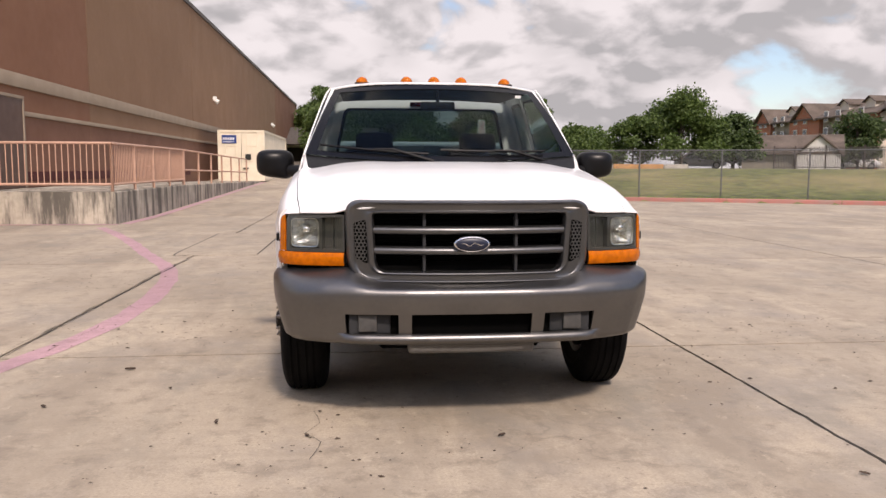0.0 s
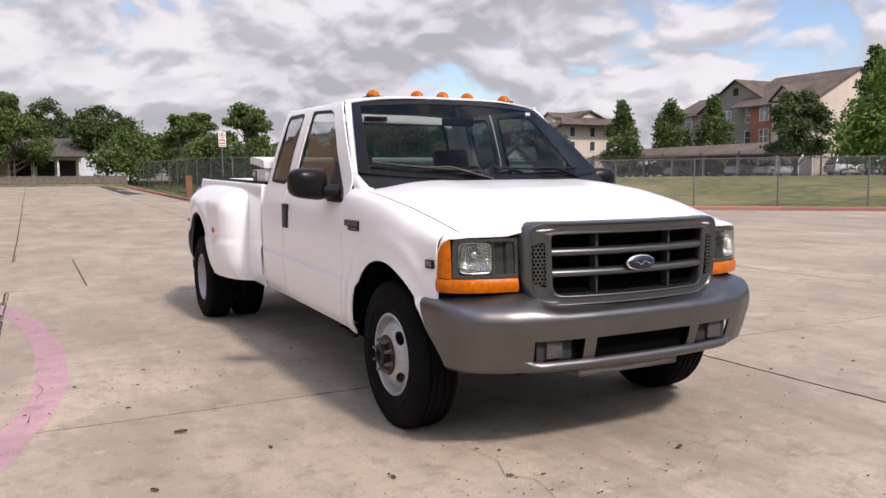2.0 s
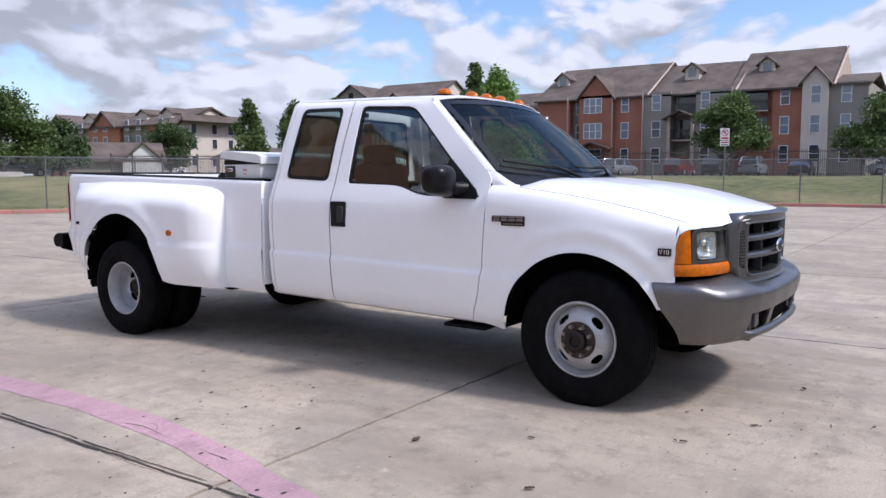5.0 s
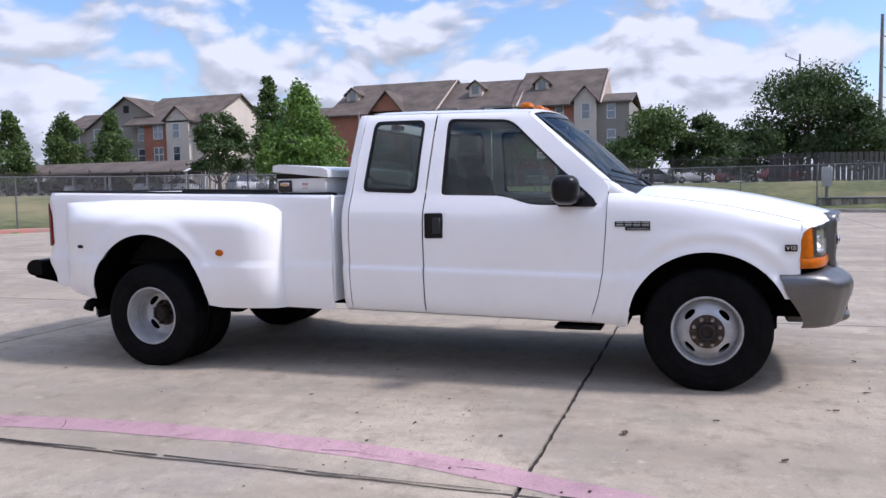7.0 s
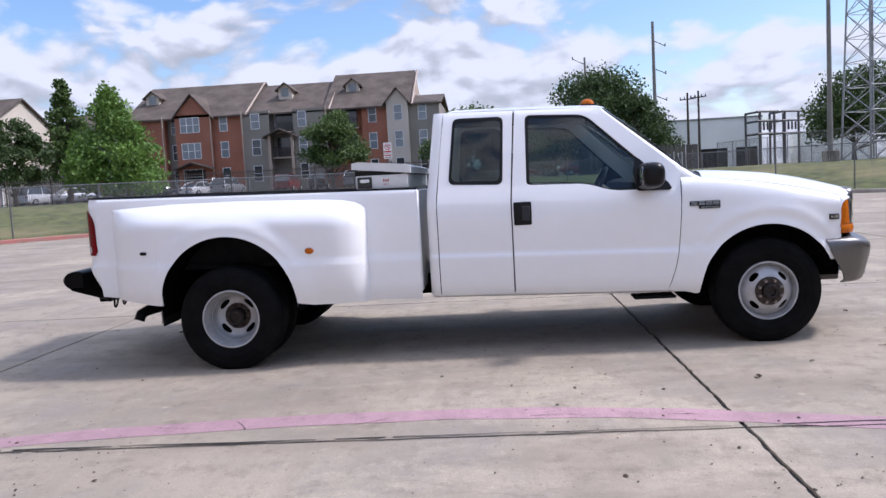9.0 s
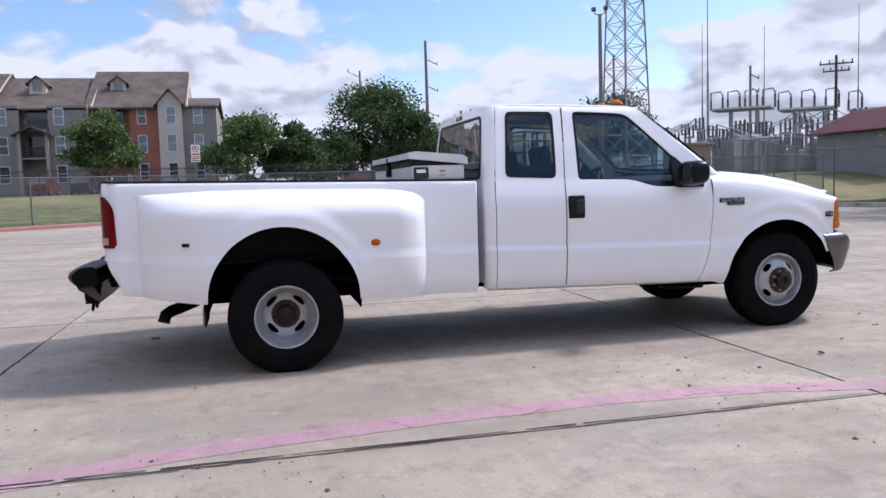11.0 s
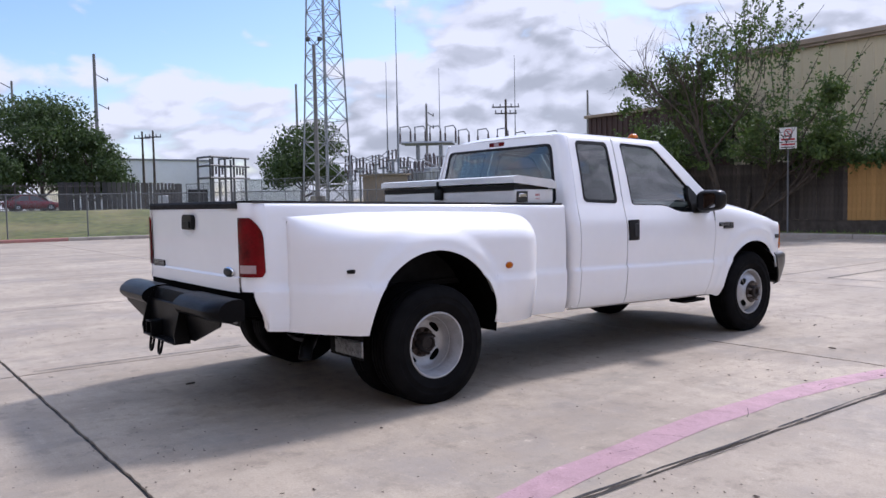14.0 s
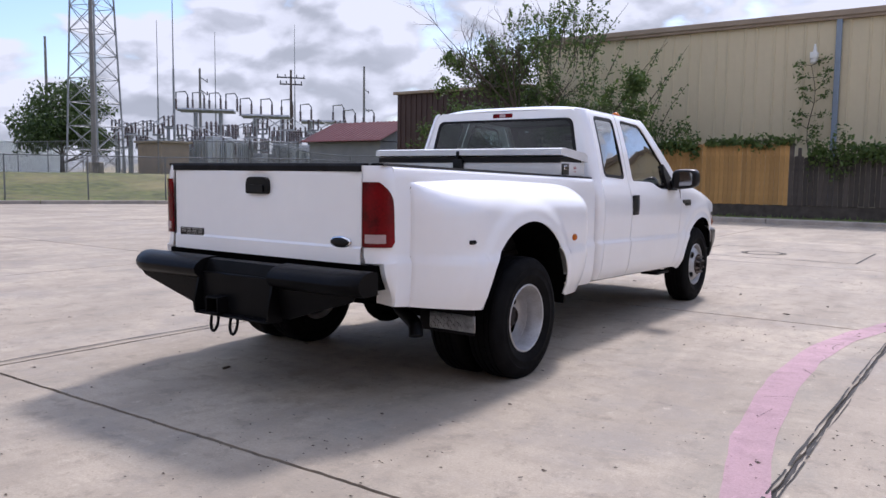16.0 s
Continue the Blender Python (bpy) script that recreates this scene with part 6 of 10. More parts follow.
for pts, w in (([(-2.62, 1.86), (-2.60, 1.72), (-2.635, 1.5), (-2.66, 1.25), (-2.68, 0.98)], 0.010), ([(-2.56, 1.78), (-2.54, 1.7), (-2.60, 1.62)], 0.006), ([(-2.53, 3.56), (-2.60, 3.50), (-2.68, 3.46)], 0.007),
               ([(-2.68, 2.86), (-2.64, 2.78), (-2.56, 2.66)], 0.007), ([(-2.60, 4.02), (-2.63, 3.80)], 0.006), ([(-2.42, 0.40), (-2.62, 0.36)], 0.005)):
    bm = bmesh.new()
    strip(bm, catmull(pts, 0.04), w * 0.32, 0.0052, w * 0.35)
    part("crack", bm, "joint", pavement, "dark crack in the concrete")
bm = bmesh.new()
for a in (0.30, 0.36):
    strip(bm, [(-0.15 + a * math.cos(t), -6.25 + a * math.sin(t)) for t in lin(0, 2 * math.pi, 40)], 0.03, 0.006)
for a, b in (((-1.75, -5.3), (0.95, -5.3)), ((0.95, -5.3), (0.95, -7.5)), ((0.95, -7.5), (-1.75, -7.5)), ((-1.75, -7.5), (-1.75, -5.3))):
    strip(bm, [Vector(a).lerp(Vector(b), k / 20) for k in range(21)], 0.03, 0.006, 0.008)
part("utility_cover", bm, "joint", pavement, "round utility cover set in a concrete square")


def build_leaves():
    spots = [(-1.97, 0.41, 0.04), (-0.79, -0.93, 0.022), (0.13, -1.01, 0.028), (0.48, 5.08, 0.045), (-1.62, -0.05, 0.022), (1.55, -1.62, 0.026), (-2.2, -0.35, 0.028), (-1.25, -0.7, 0.024)]
    rng = random.Random(5)
    for _ in range(46):
        spots.append((rng.uniform(-4.5, 3.5), rng.uniform(-3.2, 7.5), rng.uniform(0.008, 0.02)))
    for x, y, s in spots:
        bm = bmesh.new()
        a = rng.uniform(0, 6.28)
        grid(bm, lambda u, v: (s * (u - 0.5) * 1.6, s * v * 0.42 * math.sin(math.pi * (0.08 + 0.84 * u)) * (1 + 0.3 * math.sin(u * 17)), 0.003 + s * 0.22 * (abs(v) ** 1.5 + 0.5 * (u - 0.5) ** 2)), lin(0, 1, 7), [-1, -0.5, 0, 0.5, 1])
        bmesh.ops.transform(bm, matrix=pose(x, y, 0.004, 0, 0, math.degrees(a)), verts=bm.verts)
        tagged(part("fallen_leaf", bm, "leaf_dry", None), "curled dry brown leaf on the concrete", "leaf", "fallen leaves")


build_leaves()


def build_grit():
    """Small dark bits and pits scattered over the concrete."""
    rng = random.Random(31)
    vs, fs = [], []
    for _ in range(1500):
        cx, cy = rng.uniform(-6.0, 5.0), rng.uniform(-4.5, 9.0)
        if rng.random() < 0.6:
            # most lie in drifts
            k = rng.randrange(14)
            cx = -4.5 + 0.63 * k + rng.gauss(0, 0.45)
            cy = ((k * 37) % 100) / 100 * 11 - 3.6 + rng.gauss(0, 0.45)
        r, turn, n = rng.uniform(0.002, 0.007) * (2.0 if rng.random() < 0.06 else 1.0), rng.uniform(0, 6.28), 6
        base = len(vs)
        for j in range(n):
            a = turn + 2 * math.pi * j / n
            q = r * rng.uniform(0.5, 1.2)
            vs.append((cx + 1.6 * q * math.cos(a), cy + q * math.sin(a), 0.0045))
        vs.append((cx, cy, 0.006 + r * 0.3))
        fs += [(base + j, base + (j + 1) % n, base + n) for j in range(n)]
    me = bpy.data.meshes.new("grit")
    me.from_pydata(vs, [], fs)
    me.materials.append(M["leaf_dry"])
    tagged(new("grit", me), "small dark grit and leaf bits on the concrete", "grit", kind="stuff")


build_grit()

# ---- store, ramp, container, north end ----
M["stucco"] = material("brown_stucco", (0.250, 0.116, 0.064), 0.9, var=0.10, scale=0.5, bump=0.3, bump_scale=60)
M["stucco_tan"] = material("lighter_brown_stucco", (0.265, 0.152, 0.086), 0.9, var=0.09, scale=0.5, bump=0.3, bump_scale=60)
M["stucco_low"] = material("dark_brown_stucco_base", (0.205, 0.096, 0.058), 0.9, var=0.12, scale=0.6, bump=0.3, bump_scale=60)
M["band"] = material("tan_moulding", (0.33, 0.26, 0.19), 0.85, var=0.12, scale=1.5, bump=0.2, bump_scale=60)
M["maroon"] = material("dark_red_stripe", (0.085, 0.014, 0.012), 0.8, var=0.2, scale=1.5)
M["coping"] = material("dark_metal_coping", (0.06, 0.045, 0.04), 0.5, var=0.15, scale=2)
M["door_brown"] = material("brown_steel_door", (0.11, 0.06, 0.045), 0.5, var=0.12, scale=3)
M["rail_paint"] = material("salmon_rail_paint", (0.56, 0.34, 0.245), 0.55, var=0.18, scale=6, bump=0.1, bump_scale=90)
M["stained"] = material("water_stained_concrete", (0.46, 0.41, 0.33), 0.88, var=0.35, scale=1.1, dark=(0.25, 0.22, 0.18), bump=0.4, bump_scale=40)
nt = M["stained"].node_tree
b = nt.nodes["Principled BSDF"]
old = b.inputs["Base Color"].links[0].from_socket
# dark runs of water down the face
geo, mp = nt.nodes.new("ShaderNodeNewGeometry"), nt.nodes.new("ShaderNodeMapping")
mp.inputs["Scale"].default_value = (2.2, 2.2, 0.30)
nt.links.new(geo.outputs["Position"], mp.inputs[0])
n = nt.nodes.new("ShaderNodeTexNoise")
n.inputs["Scale"].default_value, n.inputs["Detail"].default_value, n.inputs["Roughness"].default_value = 1.3, 8, 0.65
nt.links.new(mp.outputs[0], n.inputs["Vector"])
r = nt.nodes.new("ShaderNodeMapRange")
r.inputs[1].default_value, r.inputs[2].default_value, r.inputs[4].default_value = 0.47, 0.58, 0.90
nt.links.new(n.outputs[0], r.inputs[0])
mx = nt.nodes.new("ShaderNodeMix")
mx.data_type = "RGBA"
nt.links.new(r.outputs[0], mx.inputs[0])
nt.links.new(old, mx.inputs[6])
mx.inputs[7].default_value = (0.085, 0.075, 0.062, 1)
nt.links.new(mx.outputs[2], b.inputs["Base Color"])
M["cream_steel"] = material("cream_container_paint", (0.78, 0.70, 0.55), 0.5, var=0.12, scale=1.4, bump=0.1, bump_scale=40)
M["sign_blue"] = material("blue_sign", (0.02, 0.055, 0.22), 0.4)
M["sign_white"] = material("white_sign_paint", (0.78, 0.78, 0.76), 0.45, var=0.06, scale=4)
M["sign_red"] = material("red_sign_paint", (0.50, 0.04, 0.045), 0.45, var=0.08, scale=6)
M["galv"] = material("galvanised_steel", (0.17, 0.175, 0.18), 0.55, metal=0.5, var=0.2, scale=8)
M["green_post"] = material("dull_green_post", (0.12, 0.15, 0.12), 0.6, var=0.2, scale=5)
M["screen"] = material("green_grey_windscreen_fabric", (0.075, 0.095, 0.085), 0.85, var=0.25, scale=0.8, bump=0.3, bump_scale=30)
nt = M["screen"].node_tree
thin, veil = nt.nodes.new("ShaderNodeBsdfTransparent"), nt.nodes.new("ShaderNodeMixShader")
veil.inputs[0].default_value = 0.42
nt.links.new(nt.nodes["Principled BSDF"].outputs[0], veil.inputs[1])
nt.links.new(thin.outputs[0], veil.inputs[2])
nt.links.new(veil.outputs[0], nt.nodes["Material Output"].inputs[0])
M["wood_grey"] = material("weathered_grey_wood", (0.19, 0.165, 0.14), 0.85, var=0.4, scale=5, bump=0.4, bump_scale=60, random_val=0.25)
M["lampshade"] = material("white_lamp_glass", (0.75, 0.75, 0.72), 0.4)
M["hydrant"] = material("white_hydrant_paint", (0.65, 0.67, 0.70), 0.5, var=0.1, scale=8)
M["roof_dark"] = material("dark_shingle", (0.085, 0.072, 0.065), 0.9, var=0.25, scale=3, bump=0.4, bump_scale=30)
M["house_white"] = material("white_siding", (0.62, 0.61, 0.58), 0.8, var=0.08, scale=2)
M["dark_room"] = material("dark_opening", (0.02, 0.018, 0.018), 0.9)
WX = -9.0


def build_store():
    store = thing("store_building", "long brown stucco store with tan mouldings", "building", -20, 60, 0)
    y0, y1 = 12.0, 102.0
    bm = bmesh.new()
    box(bm, -40, WX - 0.01, y0, y1, 0, 9.35)
    part("wall_core", bm, "stucco_tan", store)
    # wall panels, with their seams: a redder stretch, then the tan one
    for a, b, mat in ((y0, 21.55, "stucco"), (21.60, 36.9, "stucco_tan"), (36.95, 55.0, "stucco_tan"), (55.05, 76.0, "stucco_tan"), (76.05, y1, "stucco")):
        bm = bmesh.new()
        box(bm, WX - 0.06, WX, a, b, 3.55, 9.2, 0.01, 1)
        part("wall_panel", bm, mat, store)
        bm = bmesh.new()
        box(bm, WX - 0.06, WX - 0.004, a, b, 2.64, 3.20, 0.01, 1)
        part("wall_panel", bm, "stucco" if mat == "stucco" else "stucco_tan", store)
        bm = bmesh.new()
        box(bm, WX - 0.06, WX - 0.004, a, b, 0.3, 2.52, 0.01, 1)
        part("wall_panel", bm, "stucco_low", store)
    bm = bmesh.new()
    for z0, z1, o in ((3.20, 3.55, 0.05), (2.52, 2.64, 0.035)):
        box(bm, WX - 0.05, WX + o, y0, y1, z0, z1, 0.02, 2)
    part("moulding", bm, "band", store, "tan horizontal moulding")
    bm = bmesh.new()
    box(bm, -40.1, WX + 0.06, y0 - 0.1, y1 + 0.1, 9.2, 9.42, 0.02, 1)
    part("coping", bm, "coping", store, "dark metal roof coping")
    bm = bmesh.new()
    box(bm, WX - 0.03, WX + 0.045, 14.1, 16.40, 0.72, 2.92, 0.01, 1)
    d = part("service_door", bm, "door_brown", store, "brown steel service door")
    bm = bmesh.new()
    box(bm, WX - 0.02, WX + 0.065, 14.0, 16.50, 2.92, 3.00, 0.01, 1)
    box(bm, WX - 0.02, WX + 0.065, 16.42, 16.50, 0.72, 2.92, 0.01, 1)
    part("door_frame", bm, "band", d)
    bm = bmesh.new()
    box(bm, WX - 0.05, WX + 0.012, 16.6, 36.0, 0.86, 1.12, 0.01, 1)
    part("base_stripe", bm, "maroon", store, "dark red stripe along the wall foot")
    for y, z in ((42.6, 5.0), (72.0, 5.1), (95.0, 5.2)):
        bm = bmesh.new()
        box(bm, WX, WX + 0.22, y - 0.10, y + 0.10, z + 0.02, z + 0.26, 0.04, 2)
        cyl(bm, (WX + 0.12, y, z + 0.05), (WX + 0.3, y, z - 0.06), 0.10, 0.16, 12)
        w = part("wall_lamp", bm, "lampshade", store, "white wall lamp")


def build_ramp():
    ramp = thing("access_ramp", "stained concrete access ramp beside the brown store", "ramp", -7, 20, 0)
    top = [(13.4, 0.71), (20.5, 0.71), (38.5, 0.06 + lot_h(-6, 38.5))]
    bm = bmesh.new()
    x0, x1 = WX + 0.05, -5.9

    def tz(y):
        return ip(y, *top)
    ys = [13.4, 14.5, 17, 20.5, 24, 28, 32, 36, 38.5]
    rows = grid(bm, lambda y, p: (p[0], y, tz(y) + p[1] if p[1] > -1 else min(tz(y), lot_h(-6, y)) - 0.1), ys, [(x1 + 0.0, -5), (x1, -0.02), (x1 - 0.02, 0.0), (x0, 0.0), (x0, -5)])
    bm.faces.new(rows[0])
    bm.faces.new(rows[-1][::-1])
    part("ramp_body", bm, "stained", ramp, "stained concrete ramp wall")
    bm = bmesh.new()
    strip(bm, [(-5.72, y) for y in lin(13.4, 38.5, 12)], 0.22, 0.006)
    bm.verts.ensure_lookup_table()
    strip(bm, [(-9, 13.24), (-7.5, 13.24), (-5.8, 13.24)], 0.20, 0.0065)
    part("base_line", bm, "pink", ramp, "faded pink line along the ramp")

    def rail(pts, every, pickets, low):
        r = thing("ramp_railing", "salmon painted steel ramp railing with pickets", "railing", pts[0][0], pts[0][1], pts[0][2], group="ramp railings")
        a, b = Vector(pts[0]), Vector(pts[1])
        n = max(1, round((b - a).length / every))
        for i in range(n + 1):
            p = a.lerp(b, i / n)
            bm = bmesh.new()
            cyl(bm, p, p + Vector((0, 0, 1.06)), 0.035, seg=10)
            part("post", bm, "rail_paint", r)
        for h in (1.06, low):
            bm = bmesh.new()
            tube(bm, [a + Vector((0, 0, h)), b + Vector((0, 0, h))], 0.028, 8)
            part("rail", bm, "rail_paint", r)
        if pickets:
            k = int((b - a).length / 0.125)
            me = None
            for i in range(1, k):
                p = a.lerp(b, i / k)
                if me is None:
                    bm = bmesh.new()
                    cyl(bm, (0, 0, low), (0, 0, 1.05), 0.012, seg=6)
                    ob = part("picket", bm, "rail_paint", r)
                    me = ob.data
                else:
                    ob = new("picket", me)
                    ob.parent = r
                    ob.matrix_parent_inverse = r.matrix_world.inverted()
                ob.location = p
    rail([(-5.98, 13.5, 0.71), (-8.7, 13.5, 0.71)], 1.9, True, 0.16)
    rail([(-5.98, 13.5, 0.71), (-5.98, 20.5, 0.71)], 1.75, True, 0.16)
    rail([(-5.98, 20.6, 0.71), (-5.98, 34.0, tz(34.0))], 2.2, False, 0.45)


def build_container():
    """A forty-foot steel box with corrugated sides and a double door at this end."""
    c = thing("shipping_container", "cream painted steel shipping container with blue sign", "container", -6.9, 45, 0)
    x0, x1, y0, y1 = -8.10, -5.66, 38.6, 50.8
    zb = lot_h(-7, 39) + 0.06
    zt = zb + 2.68
    bm = bmesh.new()
    for x in (x0, x1 - 0.12):
        for y in (y0, y1 - 0.12):
            box(bm, x, x + 0.12, y, y + 0.12, zb, zt)
    for z in (zb, zt - 0.12):
        box(bm, x0, x1, y0, y0 + 0.10, z, z + 0.12)
        box(bm, x0, x1, y1 - 0.10, y1, z, z + 0.12)
        box(bm, x0, x0 + 0.08, y0, y1, z, z + 0.12)
        box(bm, x1 - 0.08, x1, y0, y1, z, z + 0.12)
    box(bm, x0 + 0.03, x1 - 0.03, y0 + 0.05, y1 - 0.05, zt - 0.05, zt - 0.01)
    part("frame", bm, "cream_steel", c)
    bm = bmesh.new()
    ys = []
    y = y0 + 0.1
    while y < y1 - 0.1:
        ys += [(y, 0.0), (y + 0.07, 0.0), (y + 0.14, 0.036), (y + 0.21, 0.036)]
        y += 0.28
    for xx, s in ((x1 - 0.03, -1), (x0 + 0.03, 1)):
        grid(bm, lambda p, z: (xx + s * p[1], p[0], z), ys, [zb + 0.1, zt - 0.1])
    part("side_wall", bm, "cream_steel", c, "corrugated cream side wall")
    for a, b in ((x0 + 0.1, (x0 + x1) / 2 - 0.01), ((x0 + x1) / 2 + 0.01, x1 - 0.1)):
        bm = bmesh.new()
        box(bm, a, b, y0 + 0.03, y0 + 0.06, zb + 0.1, zt - 0.1)
        for k in range(3):
            z = zb + 0.22 + k * 0.80
            box(bm, a + 0.1, b - 0.1, y0 + 0.015, y0 + 0.035, z, z + 0.62, 0.012, 1)
        dr = part("door", bm, "cream_steel", c, "cream container door")
        for x in (a + 0.28, b - 0.28):
            bm = bmesh.new()
            cyl(bm, (x, y0, zb + 0.08), (x, y0, zt - 0.08), 0.02, seg=8)
            part("lock_bar", bm, "cream_steel", dr)
    bm = bmesh.new()
    box(bm, x0 + 0.22, x0 + 0.98, y0 - 0.02, y0 + 0.012, zt - 0.70, zt - 0.26, 0.005, 1)
    s = part("sign", bm, "sign_blue", c, "blue sign with white lettering bars")
    bm = bmesh.new()
    bars(bm, x0 + 0.28, zt - 0.52, 0.62, 0.13, 7, lambda x, z: (x, y0 - 0.022, z))
    bars(bm, x0 + 0.30, zt - 0.64, 0.58, 0.05, 12, lambda x, z: (x, y0 - 0.022, z))
    part("sign_bars", bm, "sign_white", s)
    bm = bmesh.new()
    box(bm, x0 + 1.42, x0 + 1.72, y0 - 0.02, y0 + 0.01, zb + 1.12, zb + 1.42, 0.01, 1)
    box(bm, x0 + 1.30, x0 + 1.58, y0 - 0.04, y0 + 0.01, zb + 0.62, zb + 0.70, 0.01, 1)
    part("lock_box", bm, "lamp_house", c, "grey lock box")


def chain_link(name, label, pts, height, post_mat, mesh_mat, every=3.05, base=None, mesh=0.075, group="", wire=0.0032, cat="fence"):
    """Posts, top rail and woven wire along a line. pts: xy; base: ground height."""
    pts = [Vector(p) for p in pts]
    zf = base or ground_z
    f = thing(name, label, cat, pts[0].x, pts[0].y, zf(pts[0].x, pts[0].y), group)
    # resample
    run, acc = [pts[0]], 0.0
    for a, b in zip(pts, pts[1:]):
        d = (b - a).length
        s = every - acc
        while s <= d:
            run.append(a.lerp(b, s / d))
            s += every
        acc = (acc + d) % every
    if (run[-1] - pts[-1]).length > 0.8:
        run.append(pts[-1])
    z = [zf(p.x, p.y) for p in run]
    bm = bmesh.new()
    cyl(bm, (0, 0, -0.1), (0, 0, height + 0.03), 0.03, seg=8)
    proto = part("post", bm, post_mat, f)
    proto.location = (run[0].x, run[0].y, z[0])
    for p, h in list(zip(run, z))[1:]:
        o = new("post", proto.data)
        o.parent, o.matrix_parent_inverse = f, f.matrix_world.inverted()
        o.location = (p.x, p.y, h)
    for a, b, za, zb in zip(run, run[1:], z, z[1:]):
        bm = bmesh.new()
        cyl(bm, (a.x, a.y, za + height), (b.x, b.y, zb + height), 0.021, seg=6)
        part("top_rail", bm, post_mat, f)
    if mesh:
        vs, fs = [], []
        for a, b, za, zb in zip(run, run[1:], z, z[1:]):
            L = (b - a).length

            def P(s, h):
                q = a.lerp(b, s / L)
                return (q.x, q.y, za + (zb - za) * s / L + h)
            hh = height - 0.03
            k = -hh
            w = wire
            while k < L:
                for sgn in (1, -1):
                    s0, s1 = (k, k + hh) if sgn > 0 else (k + hh, k)
                    h0, h1 = 0.03, 0.03 + hh
                    # cut to the bay
                    def cut(s0, h0, s1, h1):
                        for lim, lo in ((0.0, True), (L, False)):
                            if (s0 < lim) == lo and s0 != lim and (s1 < lim) == lo and s1 != lim:
                                return None
                            if (s0 < lim if lo else s0 > lim):
                                t = (lim - s0) / (s1 - s0)
                                s0, h0 = lim, h0 + (h1 - h0) * t
                            if (s1 < lim if lo else s1 > lim):
                                t = (lim - s0) / (s1 - s0)
                                s1, h1 = lim, h0 + (h1 - h0) * t
                        return s0, h0, s1, h1
                    c = cut(s0, h0, s1, h1)
                    if c and abs(c[0] - c[2]) > 0.02:
                        n = len(vs)
                        vs += [P(c[0], c[1] - w), P(c[2], c[3] - w), P(c[2], c[3] + w), P(c[0], c[1] + w)]
                        fs.append((n, n + 1, n + 2, n + 3))
                k += mesh
        me = bpy.data.meshes.new("wire_mesh")
        me.from_pydata(vs, [], fs)
        me.materials.append(M[mesh_mat])
        o = new("wire_mesh", me)
        o.parent, o.matrix_parent_inverse = f, f.matrix_world.inverted()
        o["kind"] = "stuff"
        o["label"] = "woven wire mesh"
    return f, run, z


def offset_line(pts, d):
    out = []
    for i, c in enumerate(pts):
        t = (pts[min(i + 1, len(pts) - 1)] - pts[max(i - 1, 0)]).normalized()
        out.append(c + Vector((-t.y, t.x)) * d)
    return out


build_store()
build_ramp()
build_container()
east_line = [p for p in offset_line(KERB, 0.9) if p.x > 14 and p.y > -16 or p.y < 27.5 and p.y > 0]
chain_link("chain_link_fence", "galvanised chain-link fence along the grass edge", east_line, 1.83, "galv", "galv", wire=0.0055)
north_line = [p for p in offset_line(KERB, 0.9) if p.y >= 27.5]
fence_n, run_n, z_n = chain_link("screened_fence", "chain-link fence hung with grey-green screen", north_line, 2.0, "green_post", "galv", mesh=0)
for a, b, za, zb in zip(run_n, run_n[1:], z_n, z_n[1:]):
    if b.y < 27 or a.y < 31:
        continue
    bm = bmesh.new()
    grid(bm, lambda s, h: (a.x + (b.x - a.x) * s + 0.03 * math.sin(s * 9 + a.y), a.y + (b.y - a.y) * s, za + (zb - za) * s + 0.12 + 1.82 * h), lin(0, 1, 8), lin(0, 1, 3))
    part("screen_panel", bm, "screen", fence_n)


def parking_sign(x, y, height, face_deg, bw=0.34, label="white and red no-parking sign on a post"):
    z = ground_z(x, y)
    s = thing("parking_sign", label, "sign", x, y, z, group="no-parking signs")
    m = pose(x, y, z, 0, 0, face_deg)

    def add(name, bm, mat, lab=""):
        bmesh.ops.transform(bm, matrix=m, verts=bm.verts)
        return part(name, bm, mat, s, lab)
    bm = bmesh.new()
    cyl(bm, (0, 0.03, -0.1), (0, 0.03, height), 0.028, seg=8)
    add("post", bm, "galv")
    for z0, z1, nm in ((height - 0.44, height, "upper_plate"), (height - 0.66, height - 0.46, "lower_plate")):
        bm = bmesh.new()
        box(bm, -bw / 2, bw / 2, -0.006, 0.0, z0, z1, 0.0)
        add(nm, bm, "sign_white")
    c = height - 0.17
    bm = bmesh.new()
    ring(bm, [(0.125 * math.cos(t), c + 0.125 * math.sin(t)) for t in lin(0, 2 * math.pi, 33)[:-1]], [(0.098 * math.cos(t), c + 0.098 * math.sin(t)) for t in lin(0, 2 * math.pi, 33)[:-1]], lambda a, b: (a, -0.009, b), 1, 32)
    add("red_ring", bm, "sign_red")
    bm = bmesh.new()
    bm.faces.new([bm.verts.new(p) for p in ((-0.085, -0.0095, c + 0.062), (-0.066, -0.0095, c + 0.082), (0.085, -0.0095, c - 0.062), (0.066, -0.0095, c - 0.082))])
    add("red_slash", bm, "sign_red")
    for dz, h in ((0.40, 0.06), (0.55, 0.05)):
        bm = bmesh.new()
        bars(bm, -bw * 0.4, height - dz, bw * 0.8, h, 1, lambda a, b: (a, -0.009, b), 0.0)
        add("lettering_bar", bm, "sign_red")
    lo = pose(0, -0.0085, c, 90, 0, 0)
    lettering("letter", "P", 0.17, "coping", s, m @ lo, 0.001)
    bm = bmesh.new()
    bars(bm, -bw * 0.4, height - 0.63, bw * 0.8, 0.03, 1, lambda a, b: (a, -0.009, b), 0.0)
    add("lettering_bar", bm, "coping")


